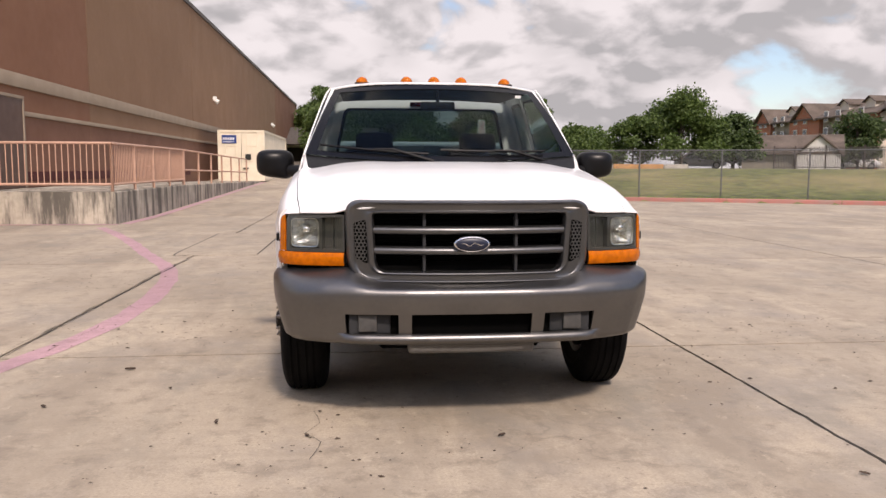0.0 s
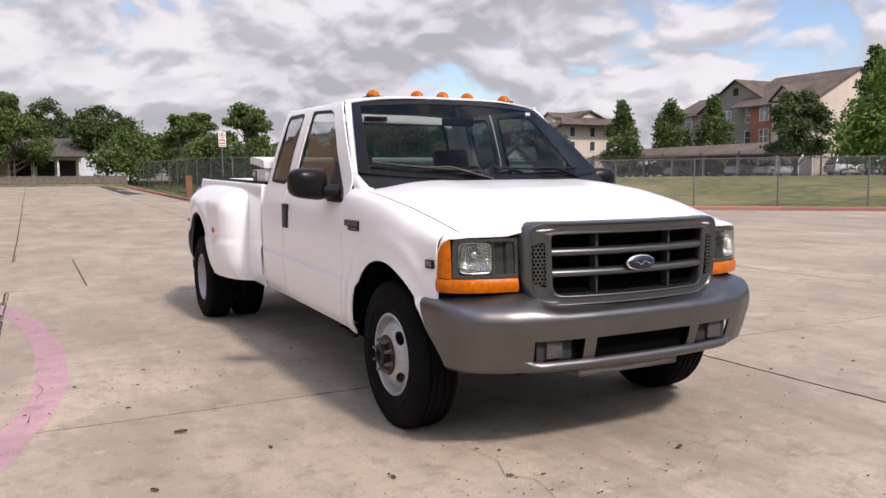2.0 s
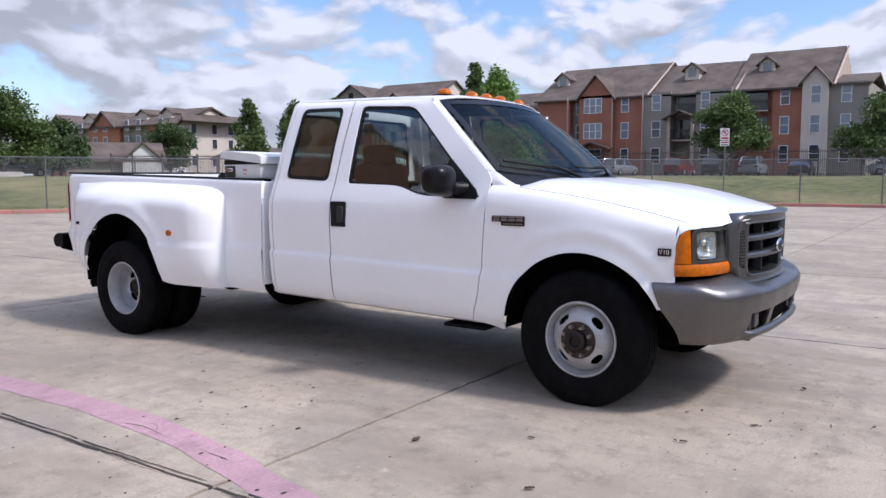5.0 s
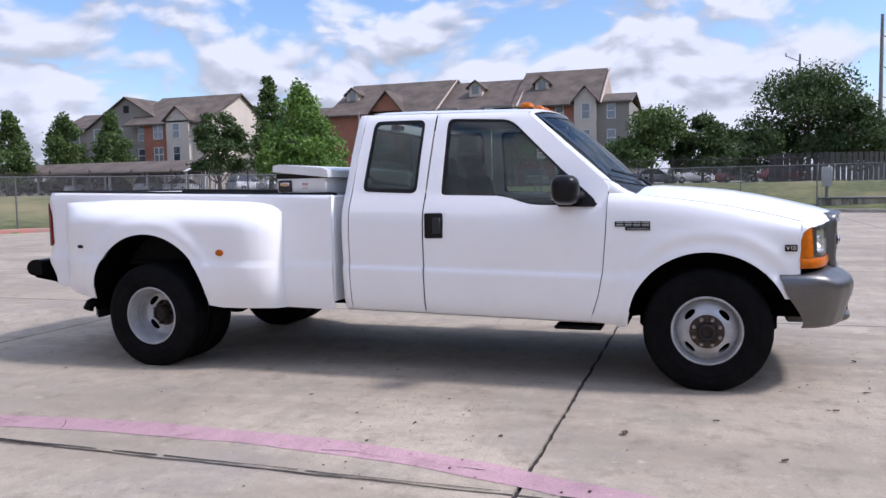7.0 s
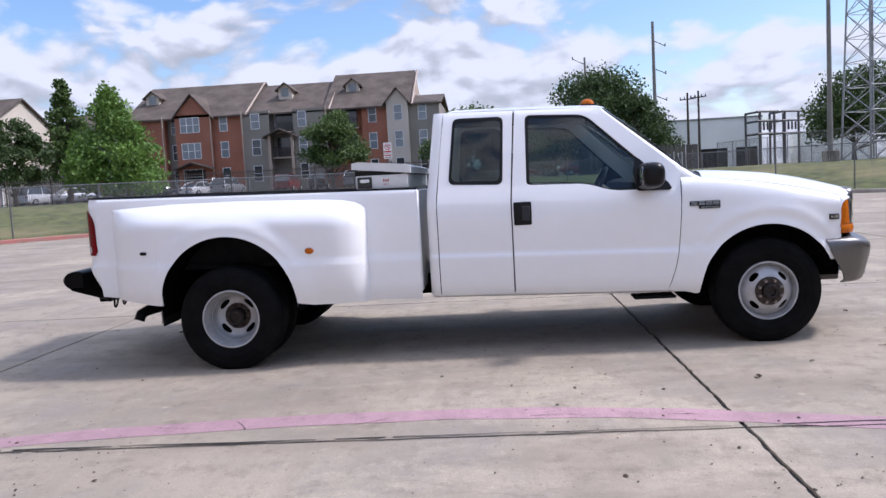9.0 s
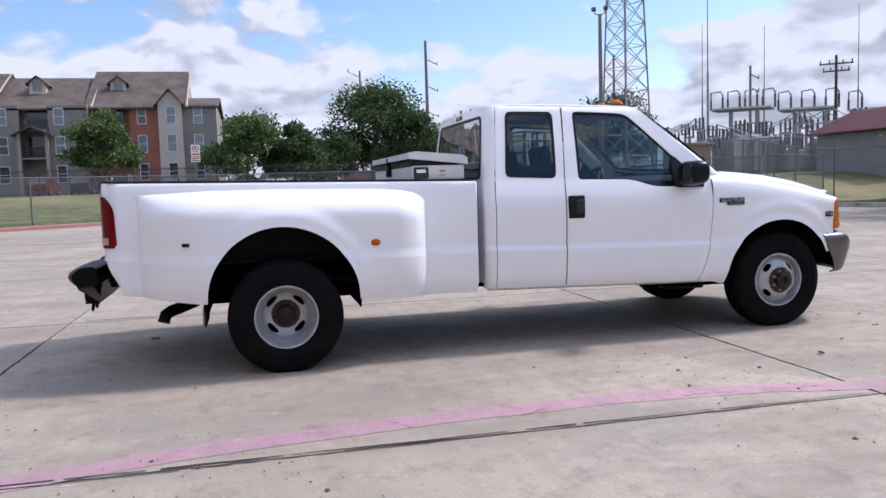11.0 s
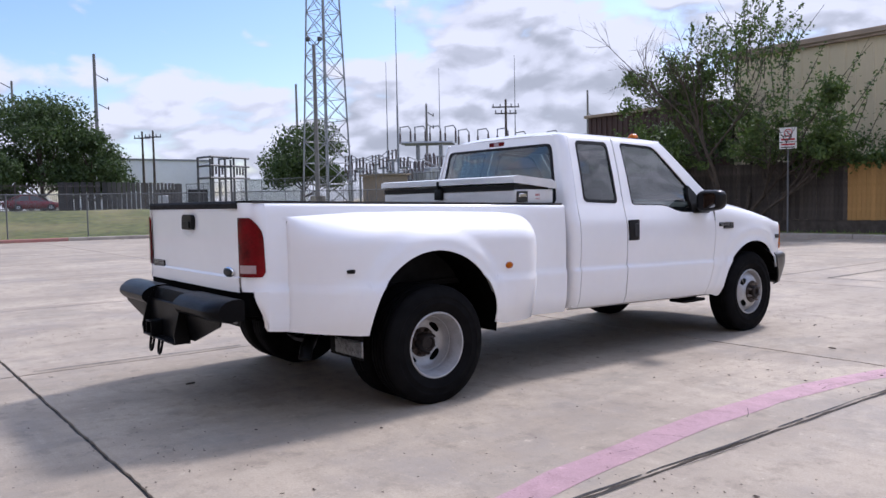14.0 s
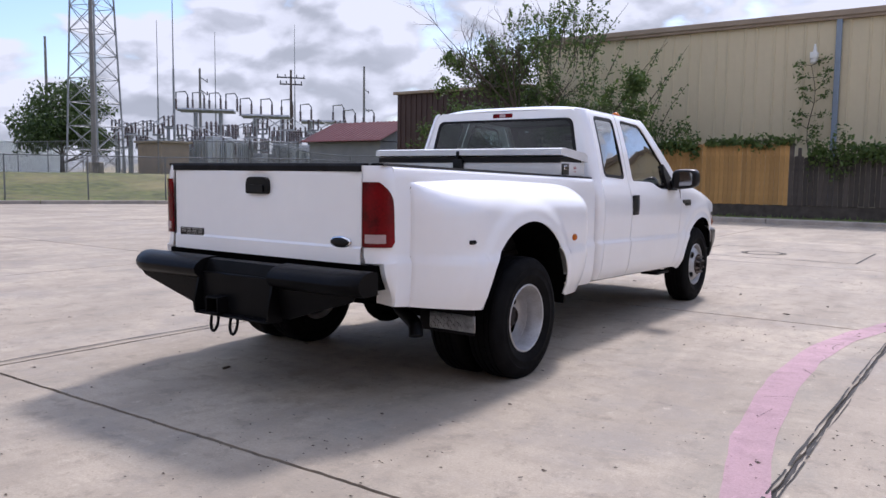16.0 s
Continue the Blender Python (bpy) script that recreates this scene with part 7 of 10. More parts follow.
parking_sign(25.6, 6.3, 3.05, -90)
parking_sign(7.91, -16.60, 3.44, 180 + 22, 0.50)
parking_sign(4.9, 31.5, 3.1, 10)


def build_hydrant(x, y):
    z = ground_z(x, y)
    h = thing("fire_hydrant", "white fire hydrant with blue cap beside the kerb", "hydrant", x, y, z)
    bm = bmesh.new()
    for a, b, r0, r1 in ((0, 0.06, 0.16, 0.16), (0.06, 0.50, 0.105, 0.10), (0.50, 0.56, 0.15, 0.15)):
        cyl(bm, (x, y, z + a), (x, y, z + b), r0, r1, 16)
    part("barrel", bm, "hydrant", h)
    bm = bmesh.new()
    bmesh.ops.create_uvsphere(bm, u_segments=16, v_segments=8, radius=0.125, matrix=Matrix.Translation((x, y, z + 0.58)))
    cyl(bm, (x, y, z + 0.68), (x, y, z + 0.76), 0.03, 0.03, 6)
    part("bonnet", bm, "sign_blue", h, "blue hydrant cap")
    for d in ((-1, 0), (1, 0), (0, -1)):
        bm = bmesh.new()
        cyl(bm, (x, y, z + 0.40), (x + d[0] * 0.19, y + d[1] * 0.19, z + 0.40), 0.06, 0.065, 10)
        part("nozzle", bm, "hydrant", h)
    p = thing("timber_post", "brown timber bollard beside the hydrant", "post", x - 0.55, y, z)
    bm = bmesh.new()
    box(bm, x - 0.72, x - 0.42, y - 0.08, y + 0.08, z - 0.1, z + 1.15, 0.015, 1)
    part("stake", bm, material("stained_brown_timber", (0.22, 0.11, 0.06), 0.8, var=0.3, scale=6), p)


build_hydrant(4.85, 36.5)


def build_low_wall():
    z = 0.75
    w = thing("low_wall", "low pale concrete barrier with an orange stretch beyond the fence", "wall", 15, 52, z)
    pale = material("pale_barrier_concrete", (0.46, 0.43, 0.38), 0.85, var=0.25, scale=1.2, bump=0.2, bump_scale=30)
    orange = material("faded_orange_barrier", (0.52, 0.27, 0.10), 0.7, var=0.25, scale=1.5)
    x = 12.0
    while x < 21.5:
        bm = bmesh.new()
        box(bm, x, x + 1.85, 51.8, 52.1, z - 0.2, 1.55, 0.05, 2)
        part("barrier_block", bm, orange if 16.0 < x < 20.0 else pale, w)
        x += 1.9


build_low_wall()


def build_north_house():
    z = 0.95
    h = thing("bungalow", "low white bungalow with dark porch under the trees", "house", -3, 88, z)
    bm = bmesh.new()
    box(bm, -9.5, 2.2, 88, 97, z, z + 3.0)
    part("wall", bm, "house_white", h)
    bm = bmesh.new()
    rows = [(85.8, z + 2.85), (86.0, z + 3.05), (92.5, z + 5.0), (99, z + 2.9)]
    r = grid(bm, lambda x, p: (x, p[0], p[1]), lin(-10, 2.8, 3), rows)
    part("roof", bm, "roof_dark", h, solid=0.15)
    for i, x in enumerate((-9.3, -6.9, -4.5, -2.2, 0.0, 2.0)):
        bm = bmesh.new()
        box(bm, x - 0.09, x + 0.09, 86.3, 86.5, z, z + 2.9)
        part("porch_post", bm, "house_white", h)
    for x0, x1 in ((-9.0, -7.2), (-4.3, -2.5), (-1.9, -0.3), (0.1, 1.7)):
        bm = bmesh.new()
        box(bm, x0, x1, 87.95, 88.0, z + 0.5, z + 2.5)
        part("window", bm, "dark_room", h, "dark porch window")
    f = thing("low_fence", "low weathered wooden fence at the lot's end", "fence", -3, 63.5, lot_h(0, 63))
    zb = lot_h(-3, 63)
    bm = bmesh.new()
    box(bm, -8.9, 4.2, 63.4, 63.43, zb, zb + 0.75)
    part("fence_boarding", bm, "wood_grey", f)
    for i in range(9):
        bm = bmesh.new()
        x = -8.8 + i * 1.6
        box(bm, x - 0.05, x + 0.05, 63.36, 63.46, zb - 0.1, zb + 0.85, 0.01, 1)
        part("fence_post", bm, "wood_grey", f)
    for k in (0.25, 0.5, 0.72):
        bm = bmesh.new()
        box(bm, -8.9, 4.2, 63.37, 63.40, zb + k - 0.05, zb + k + 0.05)
        part("fence_rail", bm, "wood_grey", f)


build_north_house()

# ---- apartments, carport, parked cars ----
def brick_material(name, a, b, mortar):
    m = bpy.data.materials.new(name)
    m.use_nodes = True
    nt = m.node_tree
    N, L = nt.nodes.new, nt.links.new
    bs = nt.nodes["Principled BSDF"]
    co = N("ShaderNodeTexCoord")
    # courses run level along both x and y
    sp, sm, mp = N("ShaderNodeSeparateXYZ"), N("ShaderNodeMath"), N("ShaderNodeCombineXYZ")
    L(co.outputs["Object"], sp.inputs[0])
    L(sp.outputs[0], sm.inputs[0])
    L(sp.outputs[1], sm.inputs[1])
    L(sm.outputs[0], mp.inputs[0])
    L(sp.outputs[2], mp.inputs[1])
    br = N("ShaderNodeTexBrick")
    br.inputs["Color1"].default_value, br.inputs["Color2"].default_value, br.inputs["Mortar"].default_value = (*a, 1), (*b, 1), (*mortar, 1)
    br.inputs["Scale"].default_value = 1.0
    br.inputs["Brick Width"].default_value, br.inputs["Row Height"].default_value, br.inputs["Mortar Size"].default_value = 0.22, 0.075, 0.008
    L(mp.outputs[0], br.inputs["Vector"])
    n = N("ShaderNodeTexNoise")
    n.inputs["Scale"].default_value, n.inputs["Detail"].default_value = 0.5, 6
    L(co.outputs["Object"], n.inputs["Vector"])
    mx = N("ShaderNodeMix")
    mx.data_type, mx.blend_type = "RGBA", "MULTIPLY"
    mx.inputs[0].default_value = 0.5
    L(br.outputs[0], mx.inputs[6])
    L(n.outputs[0], mx.inputs[7])
    hs = N("ShaderNodeHueSaturation")
    hs.inputs["Value"].default_value = 1.45
    L(mx.outputs[2], hs.inputs["Color"])
    L(hs.outputs[0], bs.inputs["Base Color"])
    bs.inputs["Roughness"].default_value = 0.85
    return m


M["brick"] = brick_material("red_brown_brick", (0.36, 0.115, 0.055), (0.29, 0.09, 0.045), (0.26, 0.19, 0.15))
M["apt_grey"] = material("grey_green_siding", (0.27, 0.245, 0.205), 0.85, var=0.08, scale=0.6)
M["apt_cream"] = material("cream_stucco", (0.60, 0.53, 0.44), 0.85, var=0.08, scale=0.6)
M["apt_trim"] = material("tan_trim", (0.42, 0.33, 0.26), 0.7, var=0.08, scale=2)
M["shingle"] = material("weathered_brown_shingles", (0.120, 0.092, 0.072), 0.92, var=0.42, scale=0.7, bump=0.5, bump_scale=14)
M["win_white"] = material("white_window_frame", (0.70, 0.70, 0.68), 0.5)
M["win_blind"] = material("pale_blinds_behind_glass", (0.22, 0.25, 0.27), 0.15, var=0.25, scale=0.9, coat=0.6)
M["win_dark"] = material("dark_window_glass", (0.05, 0.06, 0.07), 0.08, var=0.3, scale=0.9, coat=0.8)
FX = 78.0


def YB(y):
    return 2 + (y - 2) * 1.126


def ZB(z):
    return 1.33 + (z - 1.33) * 1.126


def window(parent, x, ya, yb, za, zb, dark=False, mull=1, out=-1):
    """A sash window on a wall that faces along x; out: the side it faces."""
    bm = bmesh.new()
    w = 0.07
    for a, b, c, d in ((ya, yb, za, za + w), (ya, yb, zb - w, zb), (ya, ya + w, za + w, zb - w), (yb - w, yb, za + w, zb - w), (ya + w, yb - w, (za + zb) / 2 - 0.03, (za + zb) / 2 + 0.03)):
        box(bm, x + out * 0.05, x + out * 0.002, a, b, c, d)
    for i in range(1, mull):
        y = ya + (yb - ya) * i / mull
        box(bm, x + out * 0.048, x + out * 0.002, y - 0.05, y + 0.05, za + w, zb - w)
    wd = part("window", bm, "win_white", parent, "white framed sash window")
    bm = bmesh.new()
    box(bm, x + out * 0.018, x + out * 0.001, ya + w, yb - w, za + w, zb - w)
    part("pane", bm, "win_dark" if dark else "win_blind", wd)
    return wd


def gable_roof(bm, x0, xr, x1, y0, y1, ze, zr, over=0.45, t=0.18):
    """Ridge along y at xr."""
    k = (zr - ze) / max(0.1, xr - x0)
    k2 = (zr - ze) / max(0.1, x1 - xr)
    pts = [(x0 - over, ze - over * k), (xr, zr), (x1 + over, ze - over * k2)]
    low = [(a, z - t) for a, z in pts]
    sec = pts + low[::-1]
    a = [bm.verts.new((x, y0, z)) for x, z in sec]
    b = [bm.verts.new((x, y1, z)) for x, z in sec]
    n = len(sec)
    for i in range(n):
        bm.faces.new((a[i], a[(i + 1) % n], b[(i + 1) % n], b[i]))
    bm.faces.new(a[::-1])
    bm.faces.new(b)


def front_gable(bm, y0, y1, ze, zr, xf, xb, over=0.35, t=0.14):
    """A cross gable whose ridge runs along x."""
    ym = (y0 + y1) / 2
    k = (zr - ze) / (ym - y0)
    pts = [(y0 - over, ze - over * k), (ym, zr), (y1 + over, ze - over * k)]
    sec = pts + [(y, z - t) for y, z in pts[::-1]]
    a = [bm.verts.new((xf - 0.35, y, z)) for y, z in sec]
    b = [bm.verts.new((xb, y, z)) for y, z in sec]
    n = len(sec)
    for i in range(n):
        bm.faces.new((a[i], a[(i + 1) % n], b[(i + 1) % n], b[i]))
    bm.faces.new(a)
    bm.faces.new(b[::-1])


def gable_wall(bm, y0, y1, z0, ze, zr, x0, x1):
    sec = [(y0, z0), (y1, z0), (y1, ze), ((y0 + y1) / 2, zr), (y0, ze)]
    slab(bm, sec, lambda y, z: (x0, y, z), lambda y, z: (x1, y, z))


def build_apartment_main():
    b = thing("apartment_building", "three-storey brick and grey apartment building with brown roofs", "apartment building", FX + 8, 28, 1.2)
    base = 1.1
    E = ZB(9.0)
    # wall bays: (from, to, material, how far proud, eave)
    bays = [(45.5, 37.16, "apt_grey", -2.2, E - 0.4), (37.16, 33.52, "brick", 0.0, E), (33.52, 32.29, "apt_grey", -0.9, E), (32.29, 28.79, "brick", 0.5, E), (28.79, 25.75, "brick", 0.0, E), (25.75, 23.15, "apt_grey", 0.25, E),
            (23.15, 20.84, "apt_grey", -1.2, E), (20.84, 17.6, "apt_grey", 0.25, E), (17.6, 14.27, "brick", -1.0, E), (14.27, 11.81, "brick", 0.0, E), (11.81, 9.79, "apt_cream", 0.6, E), (9.79, 6.87, "apt_grey", 0.0, E)]
    for a, c, mat, pr, e in bays:
        bm = bmesh.new()
        box(bm, FX - pr, FX + 16, YB(c) + 0.004, YB(a) - 0.004, base, e)
        part("wall", bm, mat, b)
    # windows, upper two rows and the ground floor
    cols = [(31.79, 29.89, 0.5, 3), (28.10, 27.30, 0.0, 1), (24.97, 24.09, 0.25, 1), (22.99 - 2.6, 22.17 - 2.6, 0.25, 1), (13.64, 12.86, 0.0, 1), (11.14, 10.32, 0.6, 1), (8.88, 8.08, 0.0, 1), (33.2, 32.6, -0.9, 1), (40.2, 39.2, -2.2, 1), (43.4, 42.4, -2.2, 1)]
    for i, (a, c, pr, mull) in enumerate(cols):
        for j, (z0, z1) in enumerate(((7.30, 8.78), (4.80, 6.35), (2.35, 3.85))):
            window(b, FX - pr, YB(c), YB(a), ZB(z0), ZB(z1), dark=(i * 3 + j) % 5 == 2 or j == 2, mull=mull)
    for a, c in ((22.99, 22.17), (21.9, 21.06)):
        window(b, FX + 1.2, YB(c), YB(a), ZB(7.3), ZB(8.8))
    # balconies in the recesses
    for y0, y1 in ((14.6, 17.3), (20.95, 23.05)):
        for z in (4.55, 6.95):
            bm = bmesh.new()
            box(bm, FX - 0.3, FX + 1.1, YB(y0), YB(y1), ZB(z) - 0.15, ZB(z))
            bc = part("balcony", bm, "apt_trim", b, "recessed balcony")
            bm = bmesh.new()
            n = 22
            for k in range(n + 1):
                y = YB(y0) + (YB(y1) - YB(y0)) * k / n
                box(bm, FX - 0.28, FX - 0.25, y - 0.015, y + 0.015, ZB(z), ZB(z) + 1.0)
            box(bm, FX - 0.3, FX - 0.23, YB(y0), YB(y1), ZB(z) + 1.0, ZB(z) + 1.06)
            part("balustrade", bm, "coping", bc)["kind"] = "stuff"
            bm = bmesh.new()
            box(bm, FX + (0.9 if y0 < 20 else 1.1), FX + 1.25, YB(y0) + 0.3, YB(y1) - 0.3, ZB(z) + 0.02, ZB(z) + 2.1)
            part("balcony_door", bm, "win_dark", bc)
    # roofs
    R = ZB(11.8) + 1.0
    for q in ((FX, FX + 8, FX + 16, 25.2, 37.4, E, R), (FX + 0.2, FX + 8, FX + 15.8, 17.7, 25.6, E - 0.05, R - 0.45), (FX, FX + 8, FX + 16, 9.6, 17.9, E, R + 0.25),
              (FX + 0.2, FX + 6, FX + 14, 6.6, 9.9, E - 0.05, E + 1.3), (FX + 2.2, FX + 7, FX + 14, 37.2, 45.9, E - 0.6, R - 2.6)):
        bm = bmesh.new()
        gable_roof(bm, q[0], q[1], q[2], YB(q[3]), YB(q[4]), q[5], q[6])
        part("roof", bm, "shingle", b, "weathered brown shingle roof")
    # gable end walls, with pale verge boards
    for y, h in ((25.75, R), (9.79, R + 0.25), (17.7, R)):
        bm = bmesh.new()
        slab(bm, [(FX, E - 0.2), (FX + 16, E - 0.2), (FX + 8, h - 0.25)], lambda x, z: (x, YB(y) - 0.25, z), lambda x, z: (x, YB(y) - 0.05, z))
        part("gable_wall", bm, "apt_trim", b)
        bm = bmesh.new()
        tube(bm, [(FX - 0.5, YB(y) - 0.45, E - 0.25), (FX + 8, YB(y) - 0.45, h - 0.05)], 0.13, 4)
        part("verge_board", bm, "apt_trim", b, "pale verge board")
    bm = bmesh.new()
    gable_wall(bm, YB(28.79), YB(32.29), E - 0.3, E, ZB(10.75), FX - 0.5, FX - 0.3)
    part("bay_gable", bm, "brick", b)
    bm = bmesh.new()
    front_gable(bm, YB(28.79), YB(32.29), E, ZB(10.9) + 0.15, FX - 0.5, FX + 4.5)
    part("bay_roof", bm, "shingle", b)
    bm = bmesh.new()
    front_gable(bm, YB(9.79), YB(11.81), E + 0.25, ZB(10.3) + 0.1, FX - 0.6, FX + 3)
    part("bay_roof", bm, "shingle", b)
    bm = bmesh.new()
    gable_wall(bm, YB(9.79), YB(11.81), E - 0.2, E + 0.25, ZB(10.2), FX - 0.6, FX - 0.4)
    part("bay_gable", bm, "apt_cream", b)
    # entrance canopy and porch
    bm = bmesh.new()
    front_gable(bm, YB(20.7), YB(23.3), ZB(6.6), ZB(7.2), FX - 1.3, FX)
    part("porch_roof", bm, "shingle", b)
    bm = bmesh.new()
    front_gable(bm, YB(29.0), YB(32.1), ZB(4.0), ZB(4.5), FX - 1.6, FX - 0.4)
    part("porch_roof", bm, "shingle", b)
    for y in (20.9, 23.1):
        bm = bmesh.new()
        box(bm, FX - 1.1, FX - 0.8, YB(y) - 0.15, YB(y) + 0.15, base, ZB(6.6))
        part("porch_column", bm, "apt_trim", b)
    bm = bmesh.new()
    box(bm, FX - 0.55, FX - 0.51, YB(29.6), YB(31.5), base, ZB(3.7))
    part("entrance", bm, "dark_room", b, "dark entrance")
    # dormers
    for yc in (35.76, 22.25, 15.48):
        d0 = FX + 3.4
        zd = E + (R - E) * 0.42
        bm = bmesh.new()
        gable_wall(bm, YB(yc) - 0.75, YB(yc) + 0.75, zd - 0.4, zd + 0.95, zd + 1.5, d0, d0 + 3.2)
        dm = part("dormer", bm, "apt_cream", b, "cream roof dormer")
        bm = bmesh.new()
        front_gable(bm, YB(yc) - 0.75, YB(yc) + 0.75, zd + 1.0, zd + 1.6, d0, d0 + 3.6, over=0.3)
        part("dormer_roof", bm, "shingle", dm)
        bm = bmesh.new()
        box(bm, d0 - 0.04, d0 - 0.002, YB(yc) - 0.4, YB(yc) + 0.4, zd + 0.05, zd + 1.0)
        part("dormer_window", bm, "win_blind", dm)
    # downpipes
    for y in (33.52, 28.79, 25.75, 17.6):
        bm = bmesh.new()
        box(bm, FX - 0.66, FX - 0.54, YB(y) - 0.06, YB(y) + 0.06, base, E)
        part("downpipe", bm, "apt_trim", b)
    return b


def build_apartment_second():
    """The next block of the same estate, to its north."""
    F = 75.0

    def Y(y):
        return y * 1.126

    def Z(z):
        return 1.32 + (z - 1.32) * 1.126
    b = thing("apartment_building", "grey and brick apartment building with a broad gable", "apartment building", F + 8, 65, 1.2)
    base, E = 1.1, Z(8.85)
    for a, c, mat, pr in ((49.95, 51.6, "apt_cream", 0.0), (51.61, 54.41, "apt_cream", 0.7), (54.42, 57.73, "brick", 0.0), (57.74, 60.4, "apt_grey", -1.2), (60.41, 67.0, "apt_grey", -2.0), (67.01, 71.5, "apt_grey", -2.6)):
        bm = bmesh.new()
        box(bm, F - pr, F + 15, Y(a) + 0.004, Y(c) - 0.004, base, E)
        part("wall", bm, mat, b)
    for y0, y1, pr, mull in ((55.29, 56.51, 0.0, 2), (52.7, 53.6, 0.7, 1), (58.4, 59.4, -1.2, 1), (62.0, 63.2, -2.0, 2), (65.0, 66.0, -2.0, 1), (68.5, 69.5, -2.6, 1)):
        for j, (z0, z1) in enumerate(((7.0, 8.6), (4.6, 6.15), (2.2, 3.7))):
            window(b, F - pr, Y(y0), Y(y1), Z(z0), Z(z1), dark=j > 0, mull=mull)
    R = Z(12.25)
    bm = bmesh.new()
    gable_roof(bm, F, F + 7.5, F + 15, Y(49.6), Y(60.2), E, R)
    part("roof", bm, "shingle", b, "weathered brown shingle roof")
    bm = bmesh.new()
    gable_roof(bm, F + 2.6, F + 8, F + 15, Y(60), Y(72), E - 0.2, R - 1.6)
    part("roof", bm, "shingle", b, "weathered brown shingle roof")
    bm = bmesh.new()
    front_gable(bm, Y(51.61), Y(54.41), E + 0.35, Z(10.4), F - 0.7, F + 3)
    part("roof", bm, "shingle", b, "weathered brown shingle roof")
    bm = bmesh.new()
    front_gable(bm, Y(56.0), Y(66.6), E - 0.1, Z(12.0), F + 1.9, F + 8)
    part("roof", bm, "shingle", b, "weathered brown shingle roof")
    bm = bmesh.new()
    gable_wall(bm, Y(56.2), Y(66.4), E - 0.2, E - 0.1, Z(11.85), F + 1.95, F + 2.2)
    part("gable_wall", bm, "apt_grey", b)
    bm = bmesh.new()
    gable_wall(bm, Y(51.61), Y(54.41), E - 0.2, E + 0.3, Z(10.3), F - 0.7, F - 0.5)
    part("gable_wall", bm, "apt_cream", b)
    bm = bmesh.new()
    slab(bm, [(F, E - 0.2), (F + 15, E - 0.2), (F + 7.5, R - 0.2)], lambda x, z: (x, Y(49.93), z), lambda x, z: (x, Y(50.1), z))
    part("gable_end", bm, "apt_cream", b)
    bm = bmesh.new()
    box(bm, F + 1.88, F + 1.94, Y(61.0), Y(61.7), Z(10.2), Z(11.0))
    part("louvre", bm, "dark_room", b)


